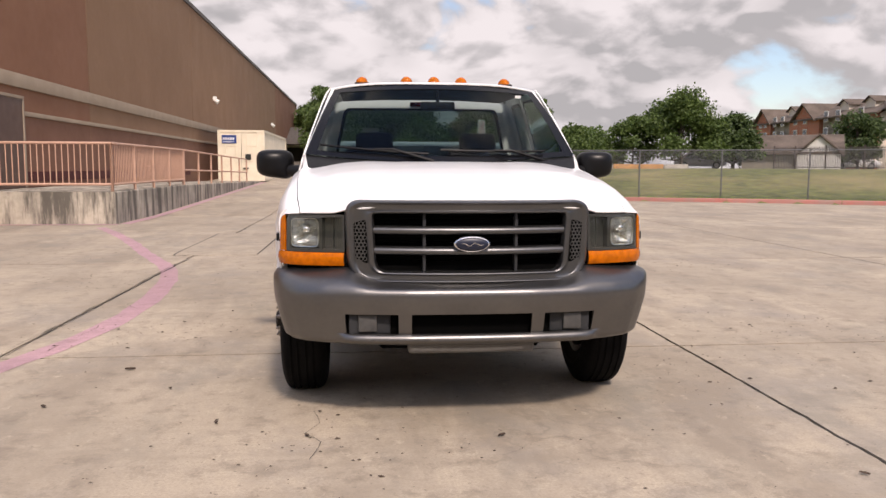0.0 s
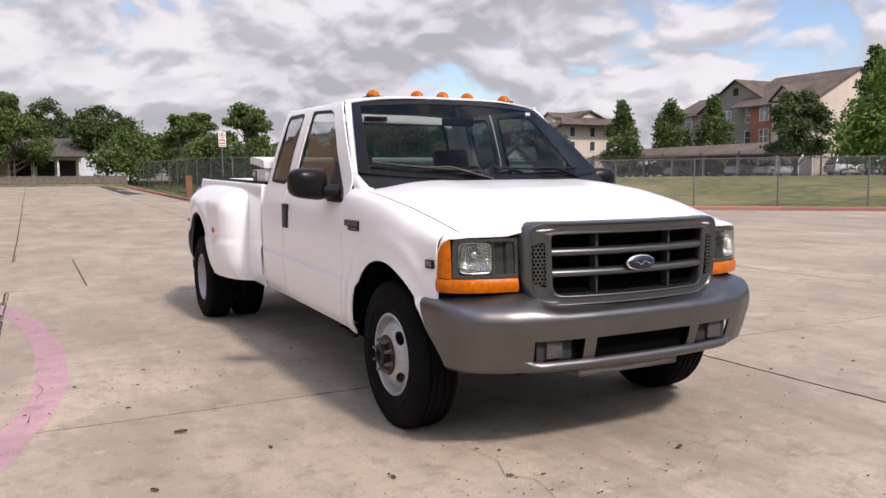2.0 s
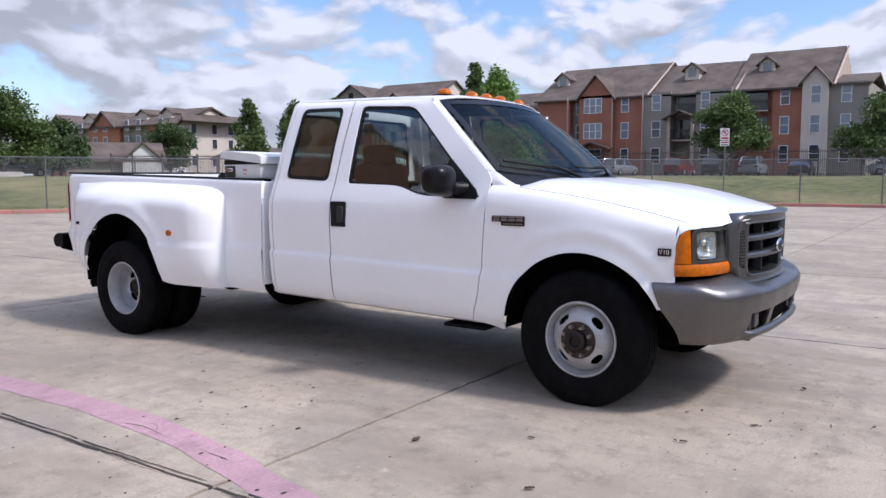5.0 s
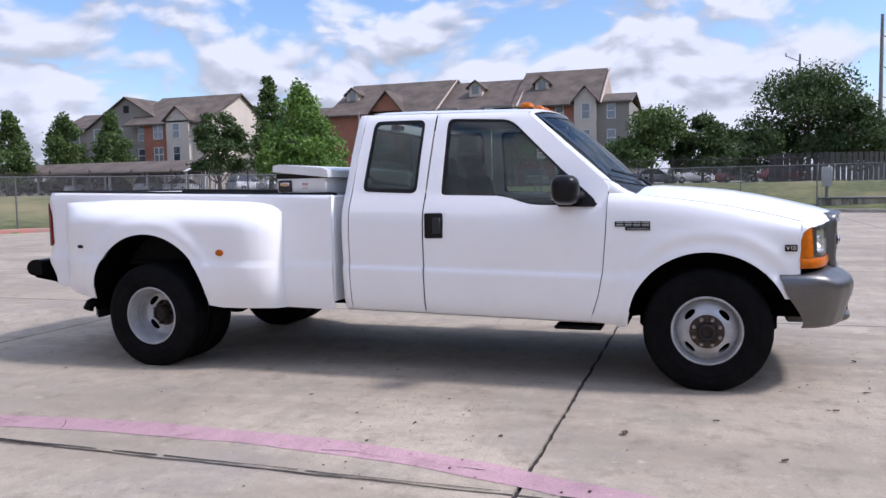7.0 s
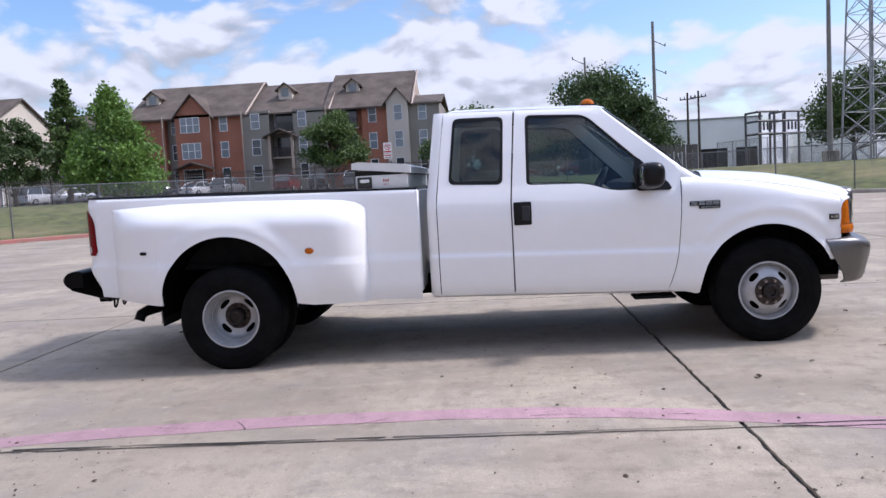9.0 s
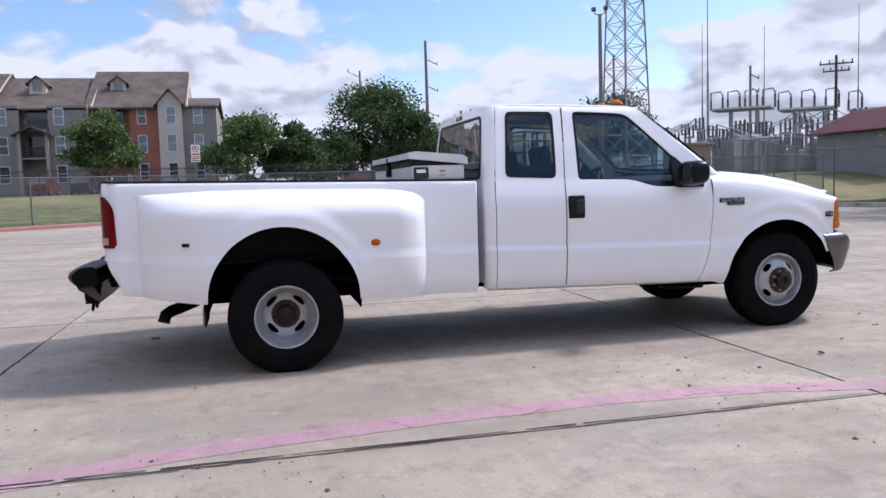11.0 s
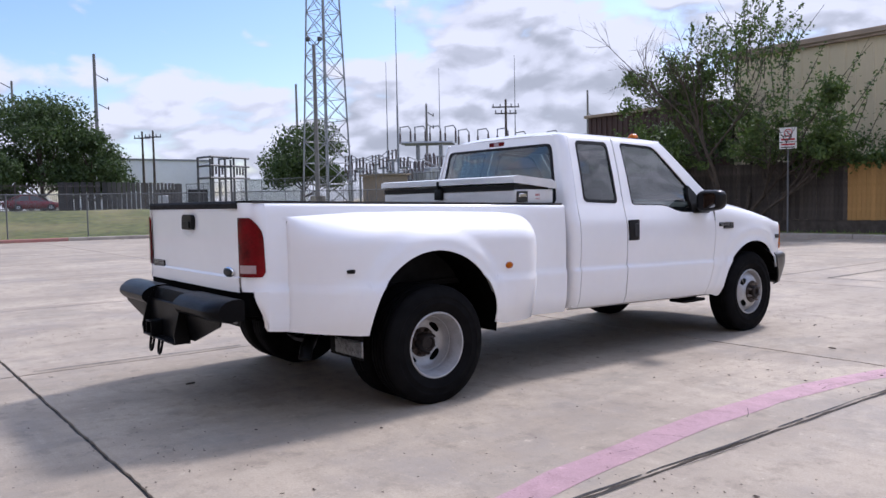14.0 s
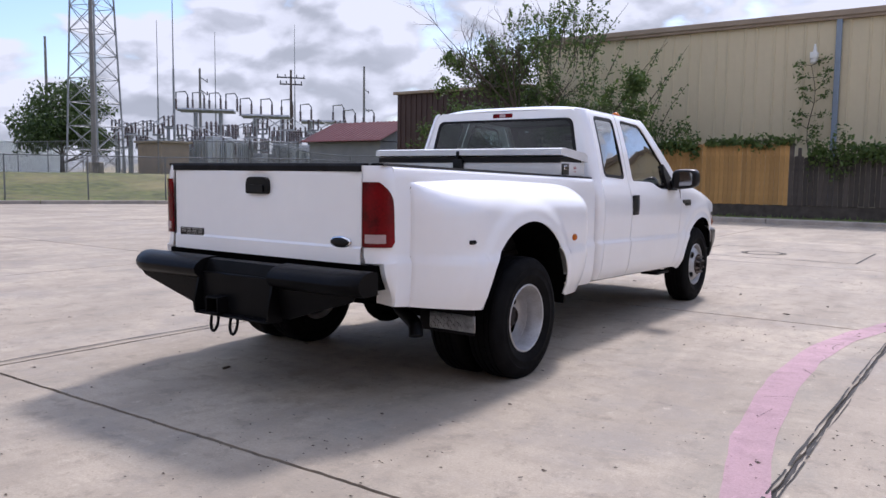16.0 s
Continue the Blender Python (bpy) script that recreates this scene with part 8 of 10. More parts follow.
def build_apartment_third():
    b = thing("apartment_building", "far brick apartment block with a pale gable end", "apartment building", 60, 92, 1.2)
    m = pose(57.3, 112.0, 0, 0, 0, -90)
    E, R = 7.7, 9.9

    def add(name, bm, mat, par=None):
        bmesh.ops.transform(bm, matrix=m, verts=bm.verts)
        return part(name, bm, mat, par or b)
    for i, (x0, x1, mat) in enumerate(((0, 5, "apt_grey"), (5.01, 9, "brick"), (9.01, 14, "apt_grey"), (14.01, 21, "brick"), (21.01, 27, "apt_grey"), (27.01, 32, "brick"))):
        bm = bmesh.new()
        box(bm, x0, x1, 0 - 0.5 * (i % 2), 9.7, 1.0, E)
        add("wall", bm, mat)
    for x in (1.5, 3.4, 6.2, 7.6, 10.2, 12.2, 15.5, 17.8, 22.5, 25.0, 29.5):
        for z in (2.4, 5.0, 7.0):
            bm = bmesh.new()
            box(bm, x - 0.45, x + 0.45, -0.56, -0.50, z, z + 1.35)
            w = add("window", bm, "win_white")
            bm = bmesh.new()
            box(bm, x - 0.36, x + 0.36, -0.58, -0.55, z + 0.08, z + 1.27)
            add("pane", bm, "win_dark", w)
    bm = bmesh.new()
    sec = [(-0.8, E - 0.1), (4.85, R), (10.5, E - 0.1), (10.5, E - 0.3), (4.85, R - 0.2), (-0.8, E - 0.3)]
    slab(bm, sec, lambda y, z: (-0.5, y, z), lambda y, z: (32.6, y, z))
    for a, c in ((5, 9), (15.2, 20)):
        mid = (a + c) / 2
        slab(bm, [(a - 0.5, E - 0.2), (mid, E + 2.0), (c + 0.5, E - 0.2), (c + 0.5, E - 0.4), (mid, E + 1.8), (a - 0.5, E - 0.4)], lambda x, z: (x, -1.0, z), lambda x, z: (x, 5, z))
    add("roof", bm, "shingle")
    for a, c in ((5, 9), (15.2, 20)):
        bm = bmesh.new()
        slab(bm, [(a, E - 0.2), (c, E - 0.2), ((a + c) / 2, E + 1.75)], lambda x, z: (x, -0.6, z), lambda x, z: (x, -0.4, z))
        add("gable_wall", bm, "brick")
    # pale end wall with its gable, lean-to roof and windows
    bm = bmesh.new()
    slab(bm, [(0.05, 1.0), (9.65, 1.0), (9.65, E - 0.2), (4.85, R - 0.25), (0.05, E - 0.2)], lambda y, z: (32.25, y, z), lambda y, z: (32.02, y, z))
    end = add("end_wall", bm, "apt_cream")
    bm = bmesh.new()
    slab(bm, [(-0.6, 7.9), (10.2, 7.9), (9.2, 8.9), (0.4, 8.9)], lambda y, z: (33.9 - 1.6 * (z - 7.9), y, z), lambda y, z: (33.7 - 1.6 * (z - 7.9), y, z - 0.15))
    add("lean_to_roof", bm, "shingle")
    for y in (2.2, 5.4, 8.0):
        for z in (2.4, 4.6, 6.4):
            bm = bmesh.new()
            box(bm, 32.26, 32.32, y - 0.45, y + 0.45, z, z + 1.3)
            w = add("window", bm, "win_white")
            bm = bmesh.new()
            box(bm, 32.30, 32.34, y - 0.36, y + 0.36, z + 0.08, z + 1.22)
            add("pane", bm, "win_dark", w)
    for x in (11.5, 23.5, 28.5):
        bm = bmesh.new()
        slab(bm, [(x - 0.9, E + 0.5), (x + 0.9, E + 0.5), (x + 0.9, E + 1.5), (x, E + 1.95), (x - 0.9, E + 1.5)], lambda a, z: (a, 1.2, z), lambda a, z: (a, 4.0, z))
        dm = add("dormer", bm, "apt_cream")
        bm = bmesh.new()
        slab(bm, [(x - 1.2, E + 1.4), (x, E + 2.1), (x + 1.2, E + 1.4), (x + 1.2, E + 1.3), (x, E + 1.98), (x - 1.2, E + 1.3)], lambda a, z: (a, 0.9, z), lambda a, z: (a, 4.4, z))
        add("dormer_roof", bm, "shingle", dm)
    # low garage with a white gable
    g = thing("garage_block", "low brown-roofed garage with a white gable", "garage", 38, 61, 1.1)
    m2 = pose(33.2, 63.5, -0.6, 0, 0, -30)
    bm = bmesh.new()
    box(bm, 0, 7.5, 0, 6, 1.0, 3.2)
    bmesh.ops.transform(bm, matrix=m2, verts=bm.verts)
    part("wall", bm, "apt_grey", g)
    bm = bmesh.new()
    slab(bm, [(-0.5, 3.1), (-0.5, 3.3), (3.0, 4.9), (6.5, 3.3), (6.5, 3.1), (3.0, 4.7)], lambda y, z: (-0.5, y, z), lambda y, z: (8.2, y, z))
    slab(bm, [(4.2, 3.0), (6.2, 4.9), (8.2, 3.0), (8.2, 2.85), (6.2, 4.72), (4.2, 2.85)], lambda x, z: (x, -0.7, z), lambda x, z: (x, 3.0, z))
    bmesh.ops.transform(bm, matrix=m2, verts=bm.verts)
    part("roof", bm, "shingle", g)
    bm = bmesh.new()
    slab(bm, [(4.5, 1.0), (7.9, 1.0), (7.9, 3.1), (6.2, 4.65), (4.5, 3.1)], lambda x, z: (x, -0.45, z), lambda x, z: (x, -0.2, z))
    bmesh.ops.transform(bm, matrix=m2, verts=bm.verts)
    part("gable_wall", bm, "house_white", g, "white gable wall")


def build_carport():
    c = thing("carport", "long open carport with brown shingle roof", "carport", 60, 55, 1.2)
    x0, x1, y0, y1 = 57.5, 63.5, 46.5, 74.0
    bm = bmesh.new()
    gable_roof(bm, x0, 60.5, x1, y0, y1, 3.45, 4.45, over=0.5, t=0.16)
    part("roof", bm, "shingle", c)
    for y in lin(y0 + 0.4, y1 - 0.4, 7):
        for x in (x0 + 0.6, x1 - 0.6):
            bm = bmesh.new()
            box(bm, x - 0.1, x + 0.1, y - 0.1, y + 0.1, 1.1, 3.4)
            part("post", bm, "win_white", c)
    bm = bmesh.new()
    for s in (-1, 1):
        tube(bm, [(60.5, y0 - 0.05, 4.25), (60.5 + s * 3.3, y0 - 0.05, 3.2)], 0.10, 4)
        tube(bm, [(60.5, y0 - 0.05, 2.6), (60.5 + s * 1.3, y0 - 0.05, 3.75)], 0.07, 4)
    tube(bm, [(60.5, y0 - 0.05, 1.1), (60.5, y0 - 0.05, 4.2)], 0.11, 4)
    part("gable_truss", bm, "win_white", c, "white timber gable truss")


def build_car(color_mat, x, y, z, turn, label, suv=False, cat="car"):
    """A parked car: lofted body, glasshouse, wheels."""
    car = thing("parked_car", label, cat, x, y, z, group="parked cars")
    m = pose(x, y, z, 0, 0, turn)

    def add(name, bm, mat, lab="", par=None):
        bmesh.ops.transform(bm, matrix=m, verts=bm.verts)
        return part(name, bm, mat, par or car, lab, smooth=50)
    h = 1.70 if suv else 1.43
    belt = 1.02 if suv else 0.92
    st = [(-2.25, 0.42, 0.62, 0.70), (-2.15, 0.28, 0.72, 0.82), (-1.7, 0.22, belt - 0.10, 0.88), (-0.95, 0.22, belt - 0.02, 0.90), (0.0, 0.22, belt, 0.90), (1.2, 0.22, belt + 0.03, 0.90), (1.9, 0.26, belt + (0.04 if suv else 0.0), 0.87), (2.2, 0.36, belt - 0.08, 0.80)]
    bm = bmesh.new()

    def body(s, k):
        yy, lo, hi, w = s
        zz = lo + (hi - lo) * (0.5 - 0.5 * math.cos(math.pi * k)) if k <= 1 else hi
        ww = w * (0.90 + 0.10 * math.sin(math.pi * min(1, k * 1.1)))
        return ww, yy, zz
    ks = lin(0, 1, 6)
    loop = [(1, k) for k in ks] + [(-1, k) for k in ks[::-1]]
    rows = grid(bm, lambda s, p: ((body(s, p[1])[0]) * p[0], s[0], body(s, p[1])[2]), st, loop + [loop[0]])
    bm.faces.new(rows[0])
    bm.faces.new(rows[-1][::-1])
    bd = add("body", bm, color_mat)
    bm = bmesh.new()
    gl = [(-0.95, belt - 0.03, 0.80), (-0.25, h - 0.05, 0.62), (0.3, h, 0.64), (1.0 if not suv else 1.75, h - 0.04, 0.62), (1.85 if not suv else 2.12, belt, 0.76)]
    rows = grid(bm, lambda s, p: (p * s[2], s[0], s[1]), gl, [-1, 1])
    for s in (0, 1):
        bm.faces.new([rows[i][s] for i in range(len(gl))])
    rf = add("glasshouse", bm, "win_dark", "dark car windows")
    bm = bmesh.new()
    for i in (1, 2):
        a, b = gl[i], gl[i + 1]
        grid(bm, lambda s, p: (p * s[2] * 1.01, s[0], s[1] + 0.012), [a, b], [-1, 1])
    add("roof", bm, color_mat)
    for s in (-1, 1):
        bm = bmesh.new()
        tube(bm, [(s * a[2], a[0], a[1]) for a in gl], 0.035, 5)
        add("window_frame", bm, color_mat)
        bm = bmesh.new()
        tube(bm, [(s * 0.80, 0.35, belt), (s * 0.64, 0.35, h)], 0.04, 5)
        add("door_pillar", bm, color_mat)
    for s in (-1, 1):
        for yy in (-1.38, 1.35):
            bm = bmesh.new()
            cyl(bm, (s * 0.72, yy, 0.32), (s * 0.91, yy, 0.32), 0.32, seg=18)
            w = add("wheel", bm, "tyre")
            bm = bmesh.new()
            cyl(bm, (s * 0.90, yy, 0.32), (s * 0.918, yy, 0.32), 0.20, seg=14)
            add("rim", bm, "rim", par=w)
        bm = bmesh.new()
        box(bm, s * 0.50, s * 0.78, -2.24, -2.12, 0.60, 0.72, 0.02, 1)
        add("headlight", bm, "reflector")
        bm = bmesh.new()
        box(bm, s * 0.52, s * 0.80, 2.12, 2.21, belt - 0.28, belt - 0.14, 0.02, 1)
        add("tail_light", bm, "red_lens")
    return car


M["car_white"] = material("white_car_paint", (0.72, 0.72, 0.72), 0.25, coat=0.8)
M["car_silver"] = material("silver_car_paint", (0.45, 0.46, 0.48), 0.28, metal=0.5, coat=0.8)
M["car_red"] = material("dark_red_car_paint", (0.20, 0.018, 0.02), 0.25, coat=0.8)
M["car_dark"] = material("dark_grey_car_paint", (0.035, 0.038, 0.043), 0.25, coat=0.8)
build_apartment_main()
build_apartment_second()
build_apartment_third()
build_carport()
NAMES = {"car_white": "white", "car_silver": "silver", "car_red": "dark red", "car_dark": "dark grey"}
for cx, cy, col, suv, turn in ((60.6, 49, "car_white", False, 88), (60.4, 52.5, "car_white", True, 92), (60.5, 57, "car_dark", True, 90), (60.6, 61, "car_white", True, 88), (60.3, 66, "car_dark", False, 91), (60.5, 70.5, "car_silver", False, 90),
                             (66, 41.5, "car_silver", False, 60), (66, 45.2, "car_white", True, 75), (69.5, 35.0, "car_dark", False, 20), (70, 31.0, "car_white", False, 70), (70, 28.2, "car_silver", True, 80), (70, 22.2, "car_red", True, 88),
                             (70, 18.8, "car_dark", True, 90), (70, 15.5, "car_silver", True, 90), (70, 11.5, "car_dark", False, 92), (72, 4.6, "car_silver", False, 20), (75, 1.4, "car_white", True, 30), (80, -0.5, "car_red", False, 25), (84, -3.2, "car_silver", True, 20), (74, -6.9, "car_red", False, 8), (86, -9.5, "car_white", True, 30)):
    build_car(col, cx, cy, 1.22, turn, "%s parked %s on the apartment lot" % (NAMES[col], "sport utility car" if suv else "saloon car"), suv)
build_car("car_white", 49.2, 71.5, 1.22, 62, "white parked work van beside the garage", True, "van")
build_car("car_silver", 29.5, 64.0, 1.22, 70, "silver parked saloon car near the trees")

# the asphalt under the parked cars
bm = bmesh.new()
grid(bm, lambda x, y: (x, y, ground_z(x, y) + 0.02), lin(50, 77.5, 12), lin(-14, 78, 30))
struct("car_park", bm, material("grey_asphalt", (0.075, 0.073, 0.07), 0.9, var=0.25, scale=0.6, bump=0.3, bump_scale=40), "grey asphalt car park by the apartments", "road")


def build_iron_fence():
    f = thing("iron_fence", "dark steel picket fence along the top of the grass", "fence", 46, 10, 1.2)
    line = catmull([(30, 52), (38, 40), (43.5, 28), (46, 14), (46.5, 2), (47, -6)], 2.4)
    zt = 1.62
    vs, fs = [], []

    def stick(x, y, z0, z1, r):
        n = len(vs)
        vs.extend([(x + r * a, y + r * b, z) for z in (z0, z1) for a, b in ((-1, -1), (1, -1), (1, 1), (-1, 1))])
        fs.extend([(n, n + 1, n + 5, n + 4), (n + 1, n + 2, n + 6, n + 5), (n + 2, n + 3, n + 7, n + 6), (n + 3, n, n + 4, n + 7), (n + 4, n + 5, n + 6, n + 7)])
    for a, b in zip(line, line[1:]):
        za, zb = ground_z(a.x, a.y), ground_z(b.x, b.y)
        bm = bmesh.new()
        box(bm, a.x - 0.04, a.x + 0.04, a.y - 0.04, a.y + 0.04, za - 0.1, za + zt + 0.08)
        part("post", bm, "coping", f)
        for h in (0.15, zt - 0.12):
            bm = bmesh.new()
            tube(bm, [(a.x, a.y, za + h), (b.x, b.y, zb + h)], 0.022, 4)
            part("rail", bm, "coping", f)
        n = int((b - a).length / 0.115)
        for i in range(1, n):
            p = a.lerp(b, i / n)
            z = za + (zb - za) * i / n
            stick(p.x, p.y, z + 0.05, z + zt, 0.011)
    me = bpy.data.meshes.new("picket")
    me.from_pydata(vs, [], fs)
    me.materials.append(M["coping"])
    o = new("picket", me)
    o.parent, o.matrix_parent_inverse = f, f.matrix_world.inverted()
    o["kind"] = "stuff"
    # dark boarded stretch further along
    g = thing("board_fence", "dark grey board fence by the substation road", "fence", 47, -8, 1.2)
    line = catmull([(47.6, -3.9), (47.4, -6.4), (48.6, -9.4), (51.0, -12.6)], 0.34)
    me = None
    for k, (a, b) in enumerate(zip(line, line[1:])):
        d = (b - a).normalized()
        if me is None:
            bm = bmesh.new()
            box(bm, -0.15, 0.15, -0.012, 0.012, 0.0, 1.72, 0.004, 1)
            o = part("board", bm, "board_dark", g)
            me = o.data
        else:
            o = new("board", me)
            o.parent, o.matrix_parent_inverse = g, g.matrix_world.inverted()
        o.matrix_world = Matrix.Translation((a.x, a.y, ground_z(a.x, a.y) + 0.04 + 0.015 * math.sin(k * 2.3))) @ Matrix.Rotation(math.atan2(d.y, d.x), 4, "Z")


M["board_dark"] = material("dark_grey_fence_board", (0.045, 0.043, 0.042), 0.85, var=0.35, scale=3, bump=0.3, bump_scale=40, random_val=0.3)
build_iron_fence()
for px, py, wd, hg, mat, lab in ((55.5, 33.8, 0.75, 1.0, "sign_red", "red banner on posts"), (56.5, 31.6, 0.9, 1.35, "sign_white", "white sign board on posts")):
    s = thing("lot_sign", lab + " at the car park", "sign", px, py, 1.2)
    bm = bmesh.new()
    box(bm, px, px + 0.06, py - wd / 2, py + wd / 2, 2.1, 2.1 + hg)
    part("board", bm, mat, s)
    for k in (-1, 1):
        bm = bmesh.new()
        cyl(bm, (px + 0.03, py + k * wd * 0.4, 1.1), (px + 0.03, py + k * wd * 0.4, 2.2), 0.04, seg=8)
        part("leg", bm, "galv", s)

# ---- substation, masts and poles ----
M["steel_grey"] = material("substation_grey_steel", (0.30, 0.31, 0.32), 0.55, metal=0.3, var=0.2, scale=3)
M["steel_dark"] = material("dark_weathered_steel", (0.10, 0.10, 0.105), 0.6, metal=0.2, var=0.25, scale=3)
M["porcelain"] = material("brown_porcelain", (0.07, 0.045, 0.04), 0.3, coat=0.4)
M["trafo"] = material("pale_grey_transformer", (0.46, 0.47, 0.47), 0.5, var=0.12, scale=2)
M["tan_box"] = material("tan_cabinet", (0.30, 0.225, 0.16), 0.6, var=0.12, scale=2)
M["pole_wood"] = material("dark_creosote_pole", (0.085, 0.065, 0.05), 0.9, var=0.3, scale=4)
M["pole_steel"] = material("weathered_steel_pole", (0.20, 0.19, 0.18), 0.7, var=0.2, scale=3)
M["white_wall"] = material("white_painted_metal_wall", (0.88, 0.89, 0.88), 0.7, var=0.07, scale=0.4)


def polar(az, d, c=(-3.6, 8.4)):
    a = radians(az)
    return c[0] + d * math.sin(a), c[1] + d * math.cos(a)


def az16(px):
    return 144.5 + math.degrees(math.atan((px - 784) / 1403))


def build_tower(x, y, z, h, w0, w1):
    t = thing("lattice_tower", "tall grey steel lattice tower", "tower", x, y, z)

    def corner(k, s):
        w = (w0 + (w1 - w0) * s) / 2
        a = radians(45 + 90 * k + 18)
        return Vector((x + w * 1.414 * math.cos(a), y + w * 1.414 * math.sin(a), z + h * s))
    for k in range(4):
        bm = bmesh.new()
        tube(bm, [corner(k, s) for s in lin(0, 1, 9)], 0.075, 5)
        part("leg", bm, "steel_grey", t)
    n = 17
    for i in range(n):
        s0, s1 = i / n, (i + 1) / n
        bm = bmesh.new()
        for k in range(4):
            tube(bm, [corner(k, s0), corner((k + 1) % 4, s1)], 0.035, 4)
            tube(bm, [corner((k + 1) % 4, s0), corner(k, s1)], 0.035, 4)
            tube(bm, [corner(k, s1), corner((k + 1) % 4, s1)], 0.03, 4)
        part("lattice_bay", bm, "steel_grey", t)


def utility_pole(x, y, z, h, arms, mat="pole_wood", r=0.16, side=1, label="dark timber utility pole with cross-arms"):
    p = thing("utility_pole", label, "pole", x, y, z, group="utility poles")
    bm = bmesh.new()
    cyl(bm, (x, y, z), (x, y, z + h), r, r * 0.62, 10)
    part("shaft", bm, mat, p)
    for a, ln, tilt in arms:
        bm = bmesh.new()
        if tilt:
            tube(bm, [(x, y, z + a), (x + 0.3 * side * ln, y - ln * side * 0.9, z + a - tilt)], 0.06, 5)
            cyl(bm, (x + 0.3 * side * ln, y - ln * side * 0.9, z + a - tilt - 0.1), (x + 0.3 * side * ln, y - ln * side * 0.9, z + a - tilt + 0.35), 0.07, seg=6)
        else:
            tube(bm, [(x - 0.4 * ln, y - 0.5 * ln, z + a), (x + 0.4 * ln, y + 0.5 * ln, z + a)], 0.07, 4)
            for s in (-0.46, -0.2, 0.2, 0.46):
                cyl(bm, (x + 0.8 * s * ln, y + s * ln, z + a), (x + 0.8 * s * ln, y + s * ln, z + a + 0.3), 0.05, seg=6)
        part("cross_arm", bm, "steel_dark", p)
    return p


def mast(x, y, z, h, r=0.09):
    m = thing("lightning_mast", "slim grey lightning mast in the substation", "mast", x, y, z, group="lightning masts")
    bm = bmesh.new()
    cyl(bm, (x, y, z), (x, y, z + h * 0.5), r * 1.5, r, 8)
    part("lower_tube", bm, "steel_grey", m)
    bm = bmesh.new()
    cyl(bm, (x, y, z + h * 0.5), (x, y, z + h), r * 0.7, r * 0.3, 6)
    part("upper_tube", bm, "steel_grey", m)


def insulator(bm, x, y, z, h, r=0.10):
    n = 6
    prof = [(z, 0.02)]
    for i in range(n):
        prof += [(z + h * i / n, r), (z + h * (i + 0.75) / n, r * 0.55)]
    prof.append((z + h, 0.02))
    grid(bm, lambda a, p: (x + p[1] * math.cos(a), y + p[1] * math.sin(a), p[0]), [2 * math.pi * k / 7 for k in range(7)], prof, True)


